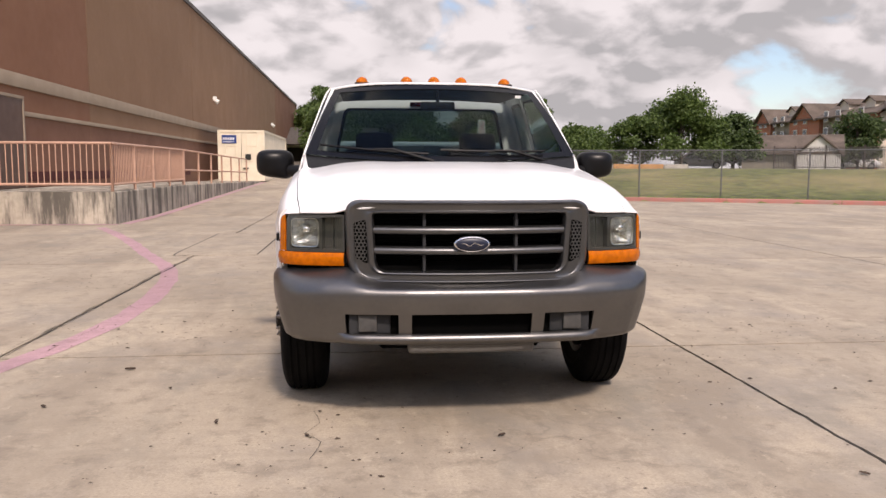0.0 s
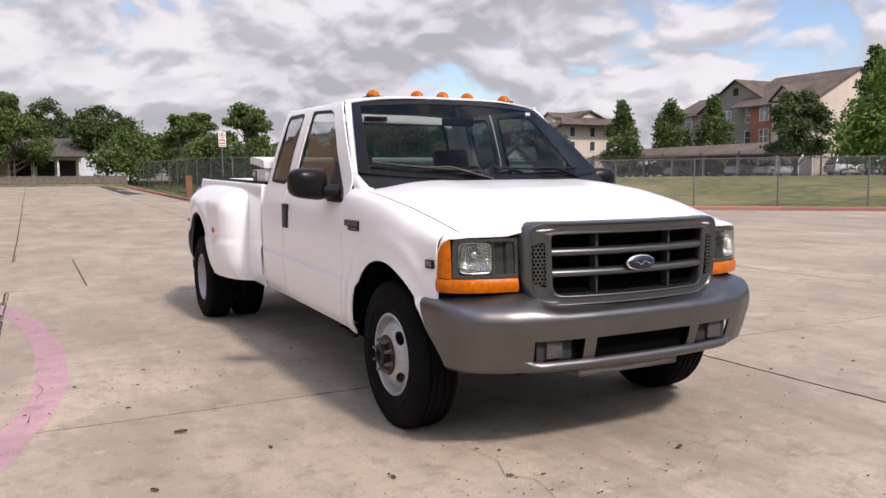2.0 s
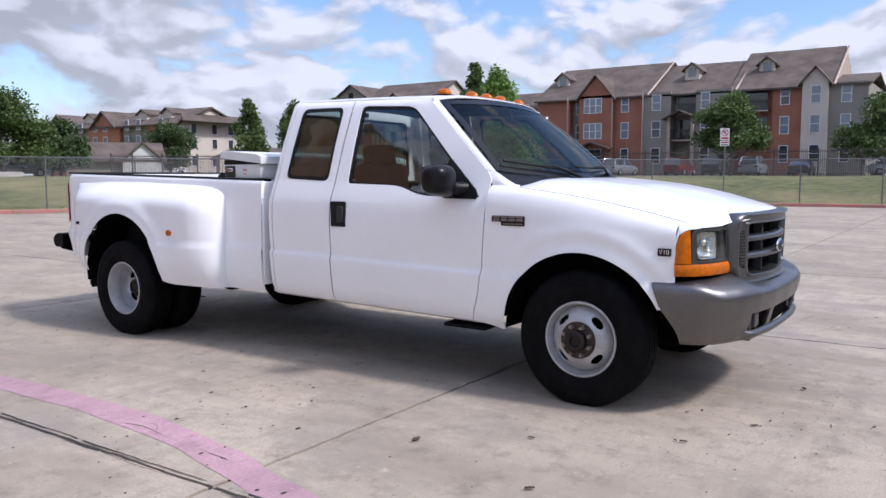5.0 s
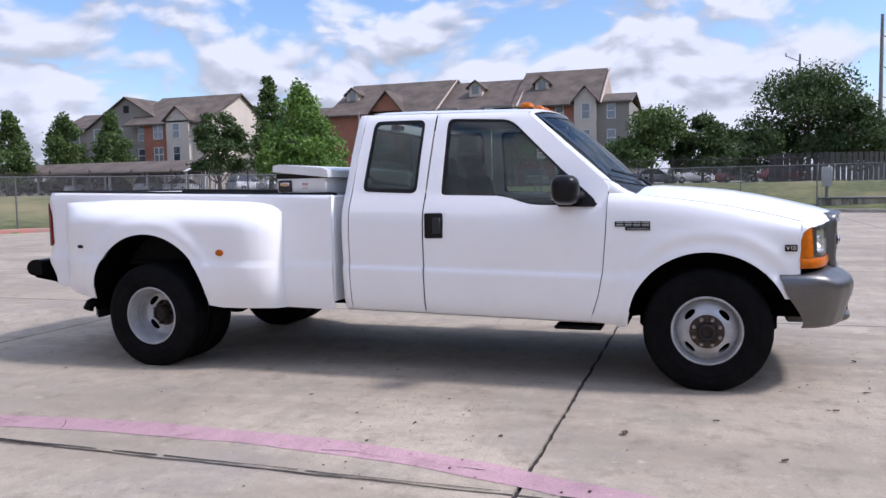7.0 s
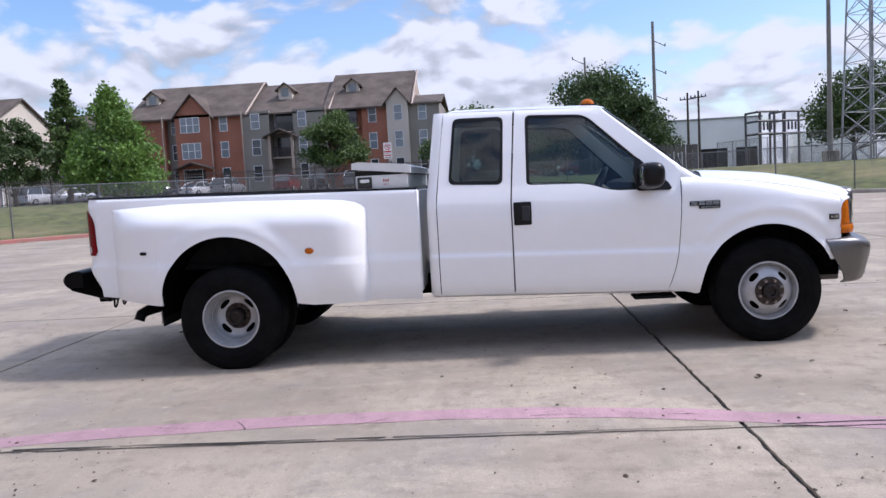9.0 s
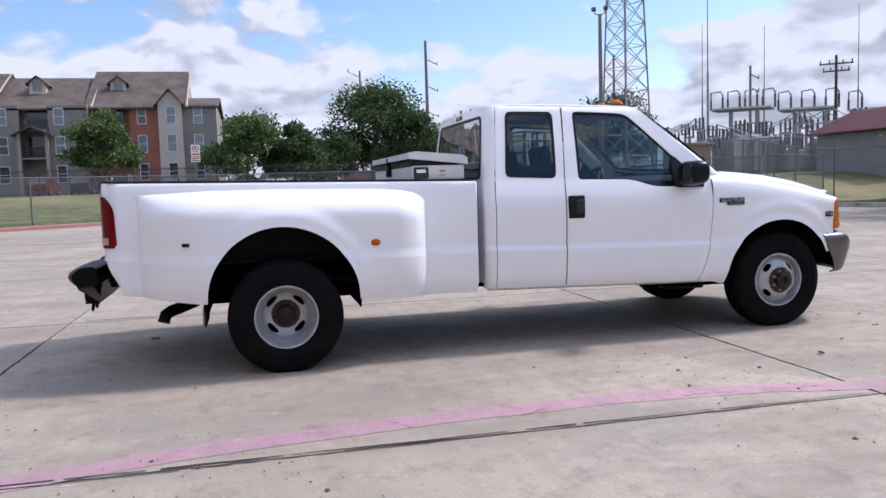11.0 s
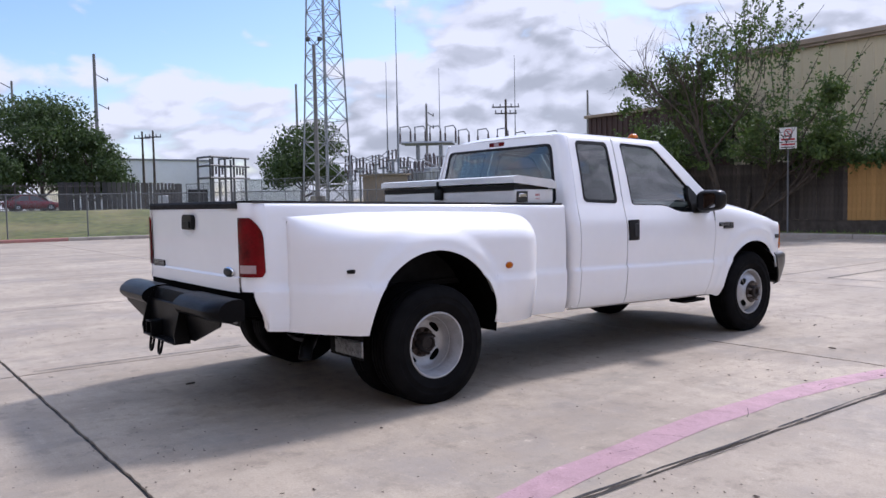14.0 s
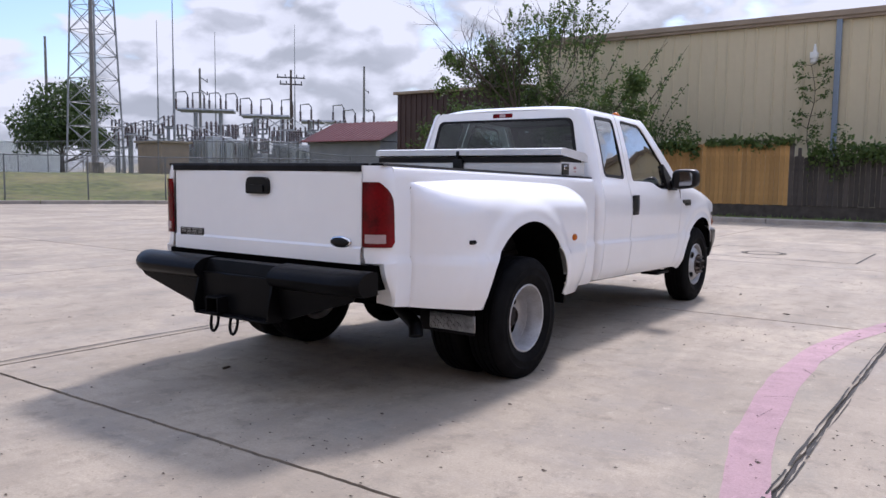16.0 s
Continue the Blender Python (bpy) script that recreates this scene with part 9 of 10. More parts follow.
def build_substation():
    zg = 1.22
    rng = random.Random(11)
    d = 76.0

    def Z(py, dd=d):
        return 1.28 + (306 - py) / 1403 * dd
    # switch platforms on columns
    for a, b, py, cols in ((316, 415, 200, (348, 392)), (428, 512, 207, (452, 500)), (533, 602, 214, (548, 590)), (610, 655, 222, (630,))):
        g = thing("switch_gantry", "grey steel switch gantry with insulator loops", "switchgear", *polar(az16((a + b) / 2), d), zg, group="switch gantries")
        z = Z(py)
        bm = bmesh.new()
        p0, p1 = polar(az16(a), d), polar(az16(b), d)
        tube(bm, [(*p0, z), (*p1, z)], 0.16, 4)
        tube(bm, [(p0[0] + 1.2, p0[1] - 1.2, z), (p1[0] + 1.2, p1[1] - 1.2, z)], 0.14, 4)
        part("beam", bm, "steel_grey", g)
        for c in cols:
            bm = bmesh.new()
            q = polar(az16(c), d + 0.6)
            cyl(bm, (*q, zg), (*q, z), 0.24, 0.20, 8)
            part("column", bm, "steel_grey", g)
        n = max(2, int((b - a) / 24))
        for i in range(n):
            q = Vector(polar(az16(a + 8 + (b - a - 12) * i / max(1, n - 1)), d + 0.3))
            bm = bmesh.new()
            t = (Vector(p1) - Vector(p0)).normalized() * 0.5
            tube(bm, [(*(q - t), z), (*(q - t), z + 1.55), (*(q + t * 0.6), z + 1.65), (*(q + t), z + 1.35), (*(q + t), z + 0.1)], 0.075, 5)
            part("switch_arm", bm, "steel_grey", g)
            bm = bmesh.new()
            insulator(bm, q.x + t.x, q.y + t.y, z, 1.2, 0.13)
            part("insulator", bm, "porcelain", g)
            bm = bmesh.new()
            insulator(bm, q.x - t.x, q.y - t.y, z, 1.0, 0.13)
            part("insulator", bm, "porcelain", g)
    # bus supports: posts with insulators, pipes between them
    rows = [(72, 212, 600, 224, 18), (80, 205, 640, 232, 16), (68, 220, 520, 245, 12)]
    for dd, a, b, py, n in rows:
        prev = None
        for i in range(n):
            px = a + (b - a) * i / (n - 1) + rng.uniform(-4, 4)
            x, y = polar(az16(px), dd)
            top = Z(py, dd) + rng.choice((0, 0, 0.7, -0.5))
            s = thing("bus_support", "steel post with porcelain insulator carrying pipes", "switchgear", x, y, zg, group="bus supports")
            bm = bmesh.new()
            cyl(bm, (x, y, zg), (x, y, top - 1.0), 0.12, seg=6)
            box(bm, x - 0.7, x + 0.7, y - 0.08, y + 0.08, top - 1.05, top - 0.9)
            part("post", bm, "steel_grey", s)
            for o in (-0.6, 0.0, 0.6):
                bm = bmesh.new()
                insulator(bm, x + o, y, top - 0.9, 0.9, 0.11)
                part("insulator", bm, "porcelain", s)
            if prev and i % 5:
                for o in (-0.6, 0.6):
                    bm = bmesh.new()
                    tube(bm, [(prev[0] + o, prev[1], prev[2]), (x + o, y, top)], 0.045, 5)
                    part("bus_pipe", bm, "steel_grey", s)
            prev = (x, y, top)
    # transformers with cooling fins
    for px, w, h in ((375, 3.0, 3.1), (412, 2.2, 2.9), (520, 2.6, 2.6), (552, 2.0, 2.3), (470, 1.6, 1.8)):
        x, y = polar(az16(px), 69)
        t = thing("transformer", "pale grey transformer with cooling fins", "transformer", x, y, zg, group="transformers")
        bm = bmesh.new()
        box(bm, x - w / 2, x + w / 2, y - 1, y + 1, zg, zg + h, 0.05, 1)
        part("tank", bm, "trafo", t)
        for i in range(9):
            o = -w / 2 + w * (i + 0.5) / 9
            bm = bmesh.new()
            box(bm, x + o - 0.03, x + o + 0.03, y + 1.0, y + 1.45, zg + 0.3, zg + h - 0.3)
            part("cooling_fin", bm, "trafo", t)
            bm = bmesh.new()
            box(bm, x - w / 2 - 0.4, x - w / 2, y - 0.9 + i * 0.2, y - 0.84 + i * 0.2, zg + 0.3, zg + h - 0.3)
            part("cooling_fin", bm, "trafo", t)
        for o in (-0.6, 0, 0.6):
            bm = bmesh.new()
            insulator(bm, x + o * w / 3, y, zg + h, 1.3, 0.14)
            part("bushing", bm, "porcelain", t)
    x, y = polar(az16(290), 64)
    c = thing("control_cabinet", "tan metal control cabinet", "cabinet", x, y, zg)
    bm = bmesh.new()
    box(bm, x - 1.5, x + 1.5, y - 1.2, y + 1.2, zg, zg + 2.3, 0.03, 1)
    part("cabinet_body", bm, "tan_box", c)
    bm = bmesh.new()
    box(bm, x - 1.7, x + 1.7, y - 1.4, y + 1.4, zg + 2.3, zg + 2.45, 0.02, 1)
    part("cabinet_roof", bm, "band", c)
    # smaller frame by the white building
    for o in (0.0, 3.2):
        g = thing("switch_gantry", "dark steel switch frame by the white building", "switchgear", 82 + o * 0.4, -27 - o, zg, group="switch gantries")
        bm = bmesh.new()
        x0, y0 = 82.5 + o * 0.5, -27.2 - o
        for ax, ay in ((0, 0), (0.8, -1.8), (3, 0.6), (3.8, -1.2)):
            tube(bm, [(x0 + ax, y0 + ay, zg), (x0 + ax, y0 + ay, 7.0)], 0.14, 4)
        for z in (4.6, 6.0, 7.0):
            tube(bm, [(x0 - 0.3, y0 + 0.4, z), (x0 + 1.1, y0 - 2.4, z)], 0.12, 4)
            tube(bm, [(x0, y0, z), (x0 + 3.2, y0 + 0.6, z)], 0.12, 4)
        part("steel_frame", bm, "steel_dark", g)
        for k in range(5):
            bm = bmesh.new()
            insulator(bm, x0 + k * 0.3, y0 - k * 0.5, 5.0, 0.9, 0.15)
            part("insulator", bm, "porcelain", g)
    build_tower(53.2, -25.6, zg, 30, 2.9, 1.1)
    # floodlight pole
    fx, fy = 38.0, -16.4
    f = thing("floodlight_pole", "tall grey pole with two floodlights", "light pole", fx, fy, ground_z(fx, fy))
    bm = bmesh.new()
    cyl(bm, (fx, fy, ground_z(fx, fy)), (fx, fy, 11.0), 0.15, 0.10, 12)
    part("shaft", bm, "pole_steel", f)
    for s in (-1, 1):
        bm = bmesh.new()
        tube(bm, [(fx, fy, 10.9), (fx + s * 0.18, fy + s * 0.22, 11.05), (fx + s * 0.22, fy + s * 0.26, 11.25)], 0.03, 5)
        box(bm, fx + s * 0.24 - 0.12, fx + s * 0.24 + 0.12, fy + s * 0.28 - 0.12, fy + s * 0.28 + 0.12, 11.2, 11.45, 0.04, 1)
        part("floodlight", bm, "steel_dark", f)
    bm = bmesh.new()
    box(bm, fx - 0.35, fx + 0.35, fy - 0.35, fy + 0.35, ground_z(fx, fy) - 0.1, ground_z(fx, fy) + 0.6, 0.03, 1)
    part("footing", bm, "stained", f)
    # masts and poles
    for x, y, h in ((57.2, -35.5, 18.5), (70.3, -43, 16.0), (70.7, -50.8, 16.0), (68.4, -60.9, 18.2)):
        mast(x, y, zg, h)
    utility_pole(103.9, -20.3, zg, 20.0, ((17.5, 1.9, 0.7), (13.8, 1.9, 0.7), (10.2, 1.9, 0.7)), "pole_steel", 0.30, label="tall steel utility pole with slanted arms")
    utility_pole(50.6, -43.3, zg, 9.6, ((8.9, 2.0, 0), (8.3, 1.6, 0)))
    utility_pole(82.1, -89.3, zg, 17.5, ((14, 2, 0.5), (11, 2, 0.5)), "pole_steel", 0.25, label="tall steel utility pole with slanted arms")
    utility_pole(102.2, -48.1, zg, 18.0, ((12, 1.4, 0.4),), "pole_steel", 0.25, label="tall steel utility pole with slanted arms")
    utility_pole(82.5, -19.5, zg, 8.3, ((7.6, 1.4, 0),))
    utility_pole(83.0, -20.8, zg, 8.5, ((7.8, 1.4, 0),))
    utility_pole(112, -12, zg, 17, ((16, 2.0, -0.8), (13.5, 2.0, 0)), "pole_steel", 0.22, -1, label="tall steel utility pole with slanted arms")
    utility_pole(*polar(az16(356), 100), zg, 12.5, ((11.5, 1.6, 0.4), (10, 1.6, 0.4)), "pole_steel", 0.2, label="tall steel utility pole with slanted arms")


def build_white_building():
    b = thing("warehouse", "white metal warehouse with dark loading doors", "warehouse", 98, -23, 1.2)
    bm = bmesh.new()
    box(bm, 88, 112, -29.2, -18.6, 1.1, 6.75)
    part("wall", bm, "white_wall", b)
    bm = bmesh.new()
    box(bm, 87.9, 112.1, -29.3, -18.5, 6.75, 6.95)
    part("parapet", bm, "steel_grey", b)
    for y0, y1 in ((-28.6, -26.2), (-25.2, -22.2)):
        bm = bmesh.new()
        box(bm, 87.9, 88.02, y0, y1, 1.1, 3.4)
        part("loading_door", bm, "dark_room", b, "open dark loading door")
    bm = bmesh.new()
    box(bm, 86, 90, -41, -33, 1.1, 4.6)
    part("annexe", bm, "white_wall", b)


build_substation()
build_white_building()
chain_link("yard_fence", "chain-link fence between the timber fence and the yard", [(14.7, -18.1), (22, -18.6), (30, -20.5), (33, -27)], 2.0, "galv", "galv", mesh=0.09, wire=0.004)
chain_link("yard_fence", "chain-link fence round the substation yard", [(64, -17.5), (50, -19.5), (41, -22), (33, -27), (30, -31)], 2.1, "galv", "galv", mesh=0.12, every=3.0, wire=0.006)


def build_utility_box():
    x, y = 31.9, -5.0
    z = ground_z(x, y)
    u = thing("utility_pedestal", "grey metal utility box on a post", "utility box", x, y, z)
    bm = bmesh.new()
    cyl(bm, (x, y, z - 0.1), (x, y, z + 0.9), 0.07, seg=8)
    part("post", bm, "galv", u)
    bm = bmesh.new()
    box(bm, x - 0.15, x + 0.15, y - 0.2, y + 0.2, z + 0.8, z + 1.65, 0.02, 1)
    part("cabinet", bm, "trafo", u)
    w = thing("concrete_bench", "long low grey concrete vault beside the kerb", "vault", x + 0.3, y - 1.6, z)
    bm = bmesh.new()
    box(bm, x - 0.3, x + 0.5, y - 2.6, y + 0.3, z - 0.1, z + 0.26, 0.02, 1)
    part("vault_body", bm, "stained", w)
    bm = bmesh.new()
    box(bm, x - 0.36, x + 0.56, y - 2.66, y + 0.36, z + 0.26, z + 0.33, 0.02, 1)
    part("vault_lid", bm, "galv", w)


build_utility_box()

# ---- timber fence, metal building, brick-red shed ----
M["siding"] = material("tan_metal_siding", (0.60, 0.52, 0.345), 0.55, var=0.07, scale=0.5, bump=0.05, bump_scale=30)
M["siding_dark"] = material("dark_brown_metal_siding", (0.055, 0.028, 0.022), 0.6, var=0.2, scale=0.6)
M["wood_dark"] = material("weathered_dark_wood", (0.075, 0.062, 0.052), 0.9, var=0.45, scale=4, bump=0.5, bump_scale=50, random_val=0.3)
M["wood_gold"] = material("new_golden_cedar", (0.42, 0.235, 0.075), 0.75, var=0.25, scale=4, bump=0.3, bump_scale=50, random_val=0.2)
M["downpipe"] = material("blue_grey_downpipe", (0.22, 0.27, 0.33), 0.5, var=0.1, scale=3)
M["red_roof"] = material("dark_red_metal_roof", (0.14, 0.03, 0.028), 0.5, var=0.15, scale=1.5)
M["grey_block"] = material("grey_block_wall", (0.25, 0.25, 0.255), 0.85, var=0.12, scale=1.2)


def build_metal_building():
    b = thing("metal_building", "tan ribbed metal building behind the timber fence", "building", -8, -26, 0)
    yw, z1 = -21.0, 6.72
    bm = bmesh.new()
    box(bm, -30, 12.6, -38, yw - 0.06, 0, z1)
    part("wall_core", bm, "siding", b)
    me = None
    for i in range(43):
        x = -30 + i * 0.99
        bm = bmesh.new()
        prof = [(0, 0), (0.24, 0), (0.27, 0.04), (0.31, 0.04), (0.34, 0), (0.64, 0), (0.67, 0.04), (0.71, 0.04), (0.74, 0), (0.985, 0)]
        if me is None:
            grid(bm, lambda p, z: (p[0], p[1], z), prof, [0.0, z1])
            o = part("siding_panel", bm, "siding", b, smooth=20)
            me = o.data
        else:
            bm.free()
            o = new("siding_panel", me)
            o.parent, o.matrix_parent_inverse = b, b.matrix_world.inverted()
        o.location = (x, yw - 0.05, 0.0)
    bm = bmesh.new()
    box(bm, -30.2, 12.8, yw - 0.3, yw + 0.16, z1, z1 + 0.20, 0.02, 1)
    box(bm, -30.2, 12.8, yw - 0.3, yw + 0.10, z1 - 0.10, z1 - 0.002, 0.01, 1)
    part("gutter", bm, "band", b, "tan eaves gutter")
    bm = bmesh.new()
    box(bm, 1.22, 1.40, yw + 0.0, yw + 0.12, 0.2, z1 - 0.1, 0.02, 1)
    part("downpipe", bm, "downpipe", b, "blue-grey downpipe")
    bm = bmesh.new()
    cyl(bm, (2.0, yw + 0.0, 5.55), (2.0, yw + 0.28, 5.60), 0.05, seg=8)
    box(bm, 1.88, 2.12, yw + 0.14, yw + 0.40, 5.36, 5.58, 0.04, 2)
    bmesh.ops.create_uvsphere(bm, u_segments=12, v_segments=8, radius=0.12, matrix=Matrix.Translation((2.0, yw + 0.27, 5.30)))
    cyl(bm, (2.0, yw + 0.2, 5.6), (2.0, yw + 0.2, 5.85), 0.06, 0.03, 8)
    part("wall_lamp", bm, "lampshade", b, "white wall lamp")
    d = thing("dark_metal_building", "low dark brown metal building beside the tan one", "building", 16, -26, 0)
    bm = bmesh.new()
    box(bm, 12.7, 19.6, -36, -20.4, 0, 5.0)
    part("wall", bm, "siding_dark", d)
    for i in range(23):
        x = 12.8 + i * 0.3
        bm = bmesh.new()
        box(bm, x, x + 0.05, -20.4, -20.36, 0.2, 4.95)
        part("rib", bm, "siding_dark", d)
    bm = bmesh.new()
    box(bm, 12.7, 19.75, -36, -20.25, 5.0, 5.12, 0.01, 1)
    part("eave", bm, "band", d)
    s = thing("utility_shed", "grey block shed with dark red ribbed metal roof", "shed", 27, -26.5, 0.6)
    zs = 0.3
    bm = bmesh.new()
    box(bm, 24.5, 29.9, -30, -25.0, zs, 3.15)
    part("wall", bm, "grey_block", s)
    bm = bmesh.new()
    slab(bm, [(-24.9, 3.2), (-27.4, 4.25), (-29.9, 3.2)], lambda y, z: (29.9, y, z), lambda y, z: (24.5, y, z))
    part("gable_wall", bm, "grey_block", s)
    for i in range(20):
        x = 24.2 + i * 0.305
        for sgn in (-1, 1):
            bm = bmesh.new()
            grid(bm, lambda a, k: (x + a, -27.5 + sgn * 2.9 * k, 4.38 - 1.22 * k + (0.05 if 0.1 < a < 0.2 else 0)), [0, 0.1, 0.12, 0.18, 0.2, 0.305], [0, 1])
            part("roof_panel", bm, "red_roof", s, "", solid=0.03, smooth=20)
    bm = bmesh.new()
    box(bm, 29.9, 29.93, -27.2, -26.6, 2.7, 3.1)
    part("vent", bm, "trafo", s)


def build_timber_fence():
    f = thing("timber_fence", "tall timber fence, part dark weathered and part new golden boards", "fence", 5, -18, 0)
    y = -18.0
    bm = bmesh.new()
    box(bm, -18, 14.6, y - 0.10, y + 0.03, 0.0, 0.52, 0.01, 1)
    part("kickboard", bm, "wood_dark", f, "dark timber kickboard")
    protos = {}
    rng = random.Random(3)
    x = -18.0
    while x < 14.5:
        gold = 1.88 < x < 6.70
        top = 2.45 if x > 1.86 else 2.02
        w = 0.142
        key = ("g" if gold else "d", round(top, 2), rng.randrange(3))
        if key not in protos:
            bm = bmesh.new()
            dz = (0.0, 0.025, -0.02)[key[2]]
            slab(bm, [(0, 0.52), (w - 0.007, 0.52), (w - 0.007, top + dz - 0.03), (w - 0.035, top + dz), (0.03, top + dz), (0, top + dz - 0.03)], lambda a, z: (a, 0.0, z), lambda a, z: (a, -0.018, z))
            o = part("board", bm, "wood_gold" if gold else "wood_dark", f)
            protos[key] = o.data
        else:
            o = new("board", protos[key])
            o.parent, o.matrix_parent_inverse = f, f.matrix_world.inverted()
        o.location = (x, y + 0.05 + rng.uniform(-0.006, 0.006), rng.uniform(-0.012, 0.012))
        x += w
    for px in [-17.5 + 2.4 * i for i in range(14)]:
        bm = bmesh.new()
        box(bm, px, px + 0.09, y - 0.12, y - 0.03, 0, 2.3, 0.008, 1)
        part("fence_post", bm, "wood_dark", f)
    bm = bmesh.new()
    box(bm, 12.75, 12.9, y + 0.07, y + 0.17, 0.3, 2.55, 0.01, 1)
    part("fence_post", bm, "wood_gold", f, "pale new post")


build_metal_building()
build_timber_fence()

# ---- trees and shrubs ----
def foliage_material(name, a, b):
    m = bpy.data.materials.new(name)
    m.use_nodes = True
    nt = m.node_tree
    N, L = nt.nodes.new, nt.links.new
    bs = nt.nodes["Principled BSDF"]
    g = N("ShaderNodeNewGeometry")
    mx = N("ShaderNodeMix")
    mx.data_type = "RGBA"
    L(g.outputs["Random Per Island"], mx.inputs[0])
    mx.inputs[6].default_value, mx.inputs[7].default_value = (*a, 1), (*b, 1)
    L(mx.outputs[2], bs.inputs["Base Color"])
    bs.inputs["Roughness"].default_value = 0.6
    tr = N("ShaderNodeBsdfTranslucent")
    L(mx.outputs[2], tr.inputs[0])
    ad = N("ShaderNodeMixShader")
    ad.inputs[0].default_value = 0.30
    L(bs.outputs[0], ad.inputs[1])
    L(tr.outputs[0], ad.inputs[2])
    L(ad.outputs[0], nt.nodes["Material Output"].inputs[0])
    return m


M["leaf_dark"] = foliage_material("dark_green_foliage", (0.035, 0.060, 0.018), (0.085, 0.135, 0.036))
M["leaf_mid"] = foliage_material("green_foliage", (0.048, 0.085, 0.020), (0.125, 0.190, 0.044))
M["leaf_light"] = foliage_material("fresh_green_foliage", (0.085, 0.160, 0.028), (0.20, 0.33, 0.065))
M["bark"] = material("grey_brown_bark", (0.085, 0.068, 0.052), 0.95, var=0.4, scale=6, bump=0.8, bump_scale=25)


def leaf_mesh(name, spots, size, rng, mat, parent, aspect=0.6):
    """Many small separate leaves. spots: places with a local spread."""
    n = len(spots)
    P = np.array(spots)
    r = np.random.RandomState(rng.randrange(10 ** 6))
    A = r.normal(size=(n, 3))
    A /= np.linalg.norm(A, axis=1)[:, None]
    B = r.normal(size=(n, 3))
    B -= A * (A * B).sum(1)[:, None]
    B /= np.linalg.norm(B, axis=1)[:, None]
    C = np.cross(A, B)
    s = (size * (0.6 + 0.8 * r.rand(n)))[:, None]
    v = np.stack([P - A * s, P + B * s * aspect + C * s * 0.15, P + A * s, P - B * s * aspect + C * s * 0.15], 1).reshape(-1, 3)
    me = bpy.data.meshes.new(name)
    me.from_pydata(v.tolist(), [], [(4 * i, 4 * i + 1, 4 * i + 2, 4 * i + 3) for i in range(n)])
    me.materials.append(M[mat])
    ob = new(name, me)
    ob.parent, ob.matrix_parent_inverse = parent, parent.matrix_world.inverted()
    ob["kind"] = "stuff"
    return ob


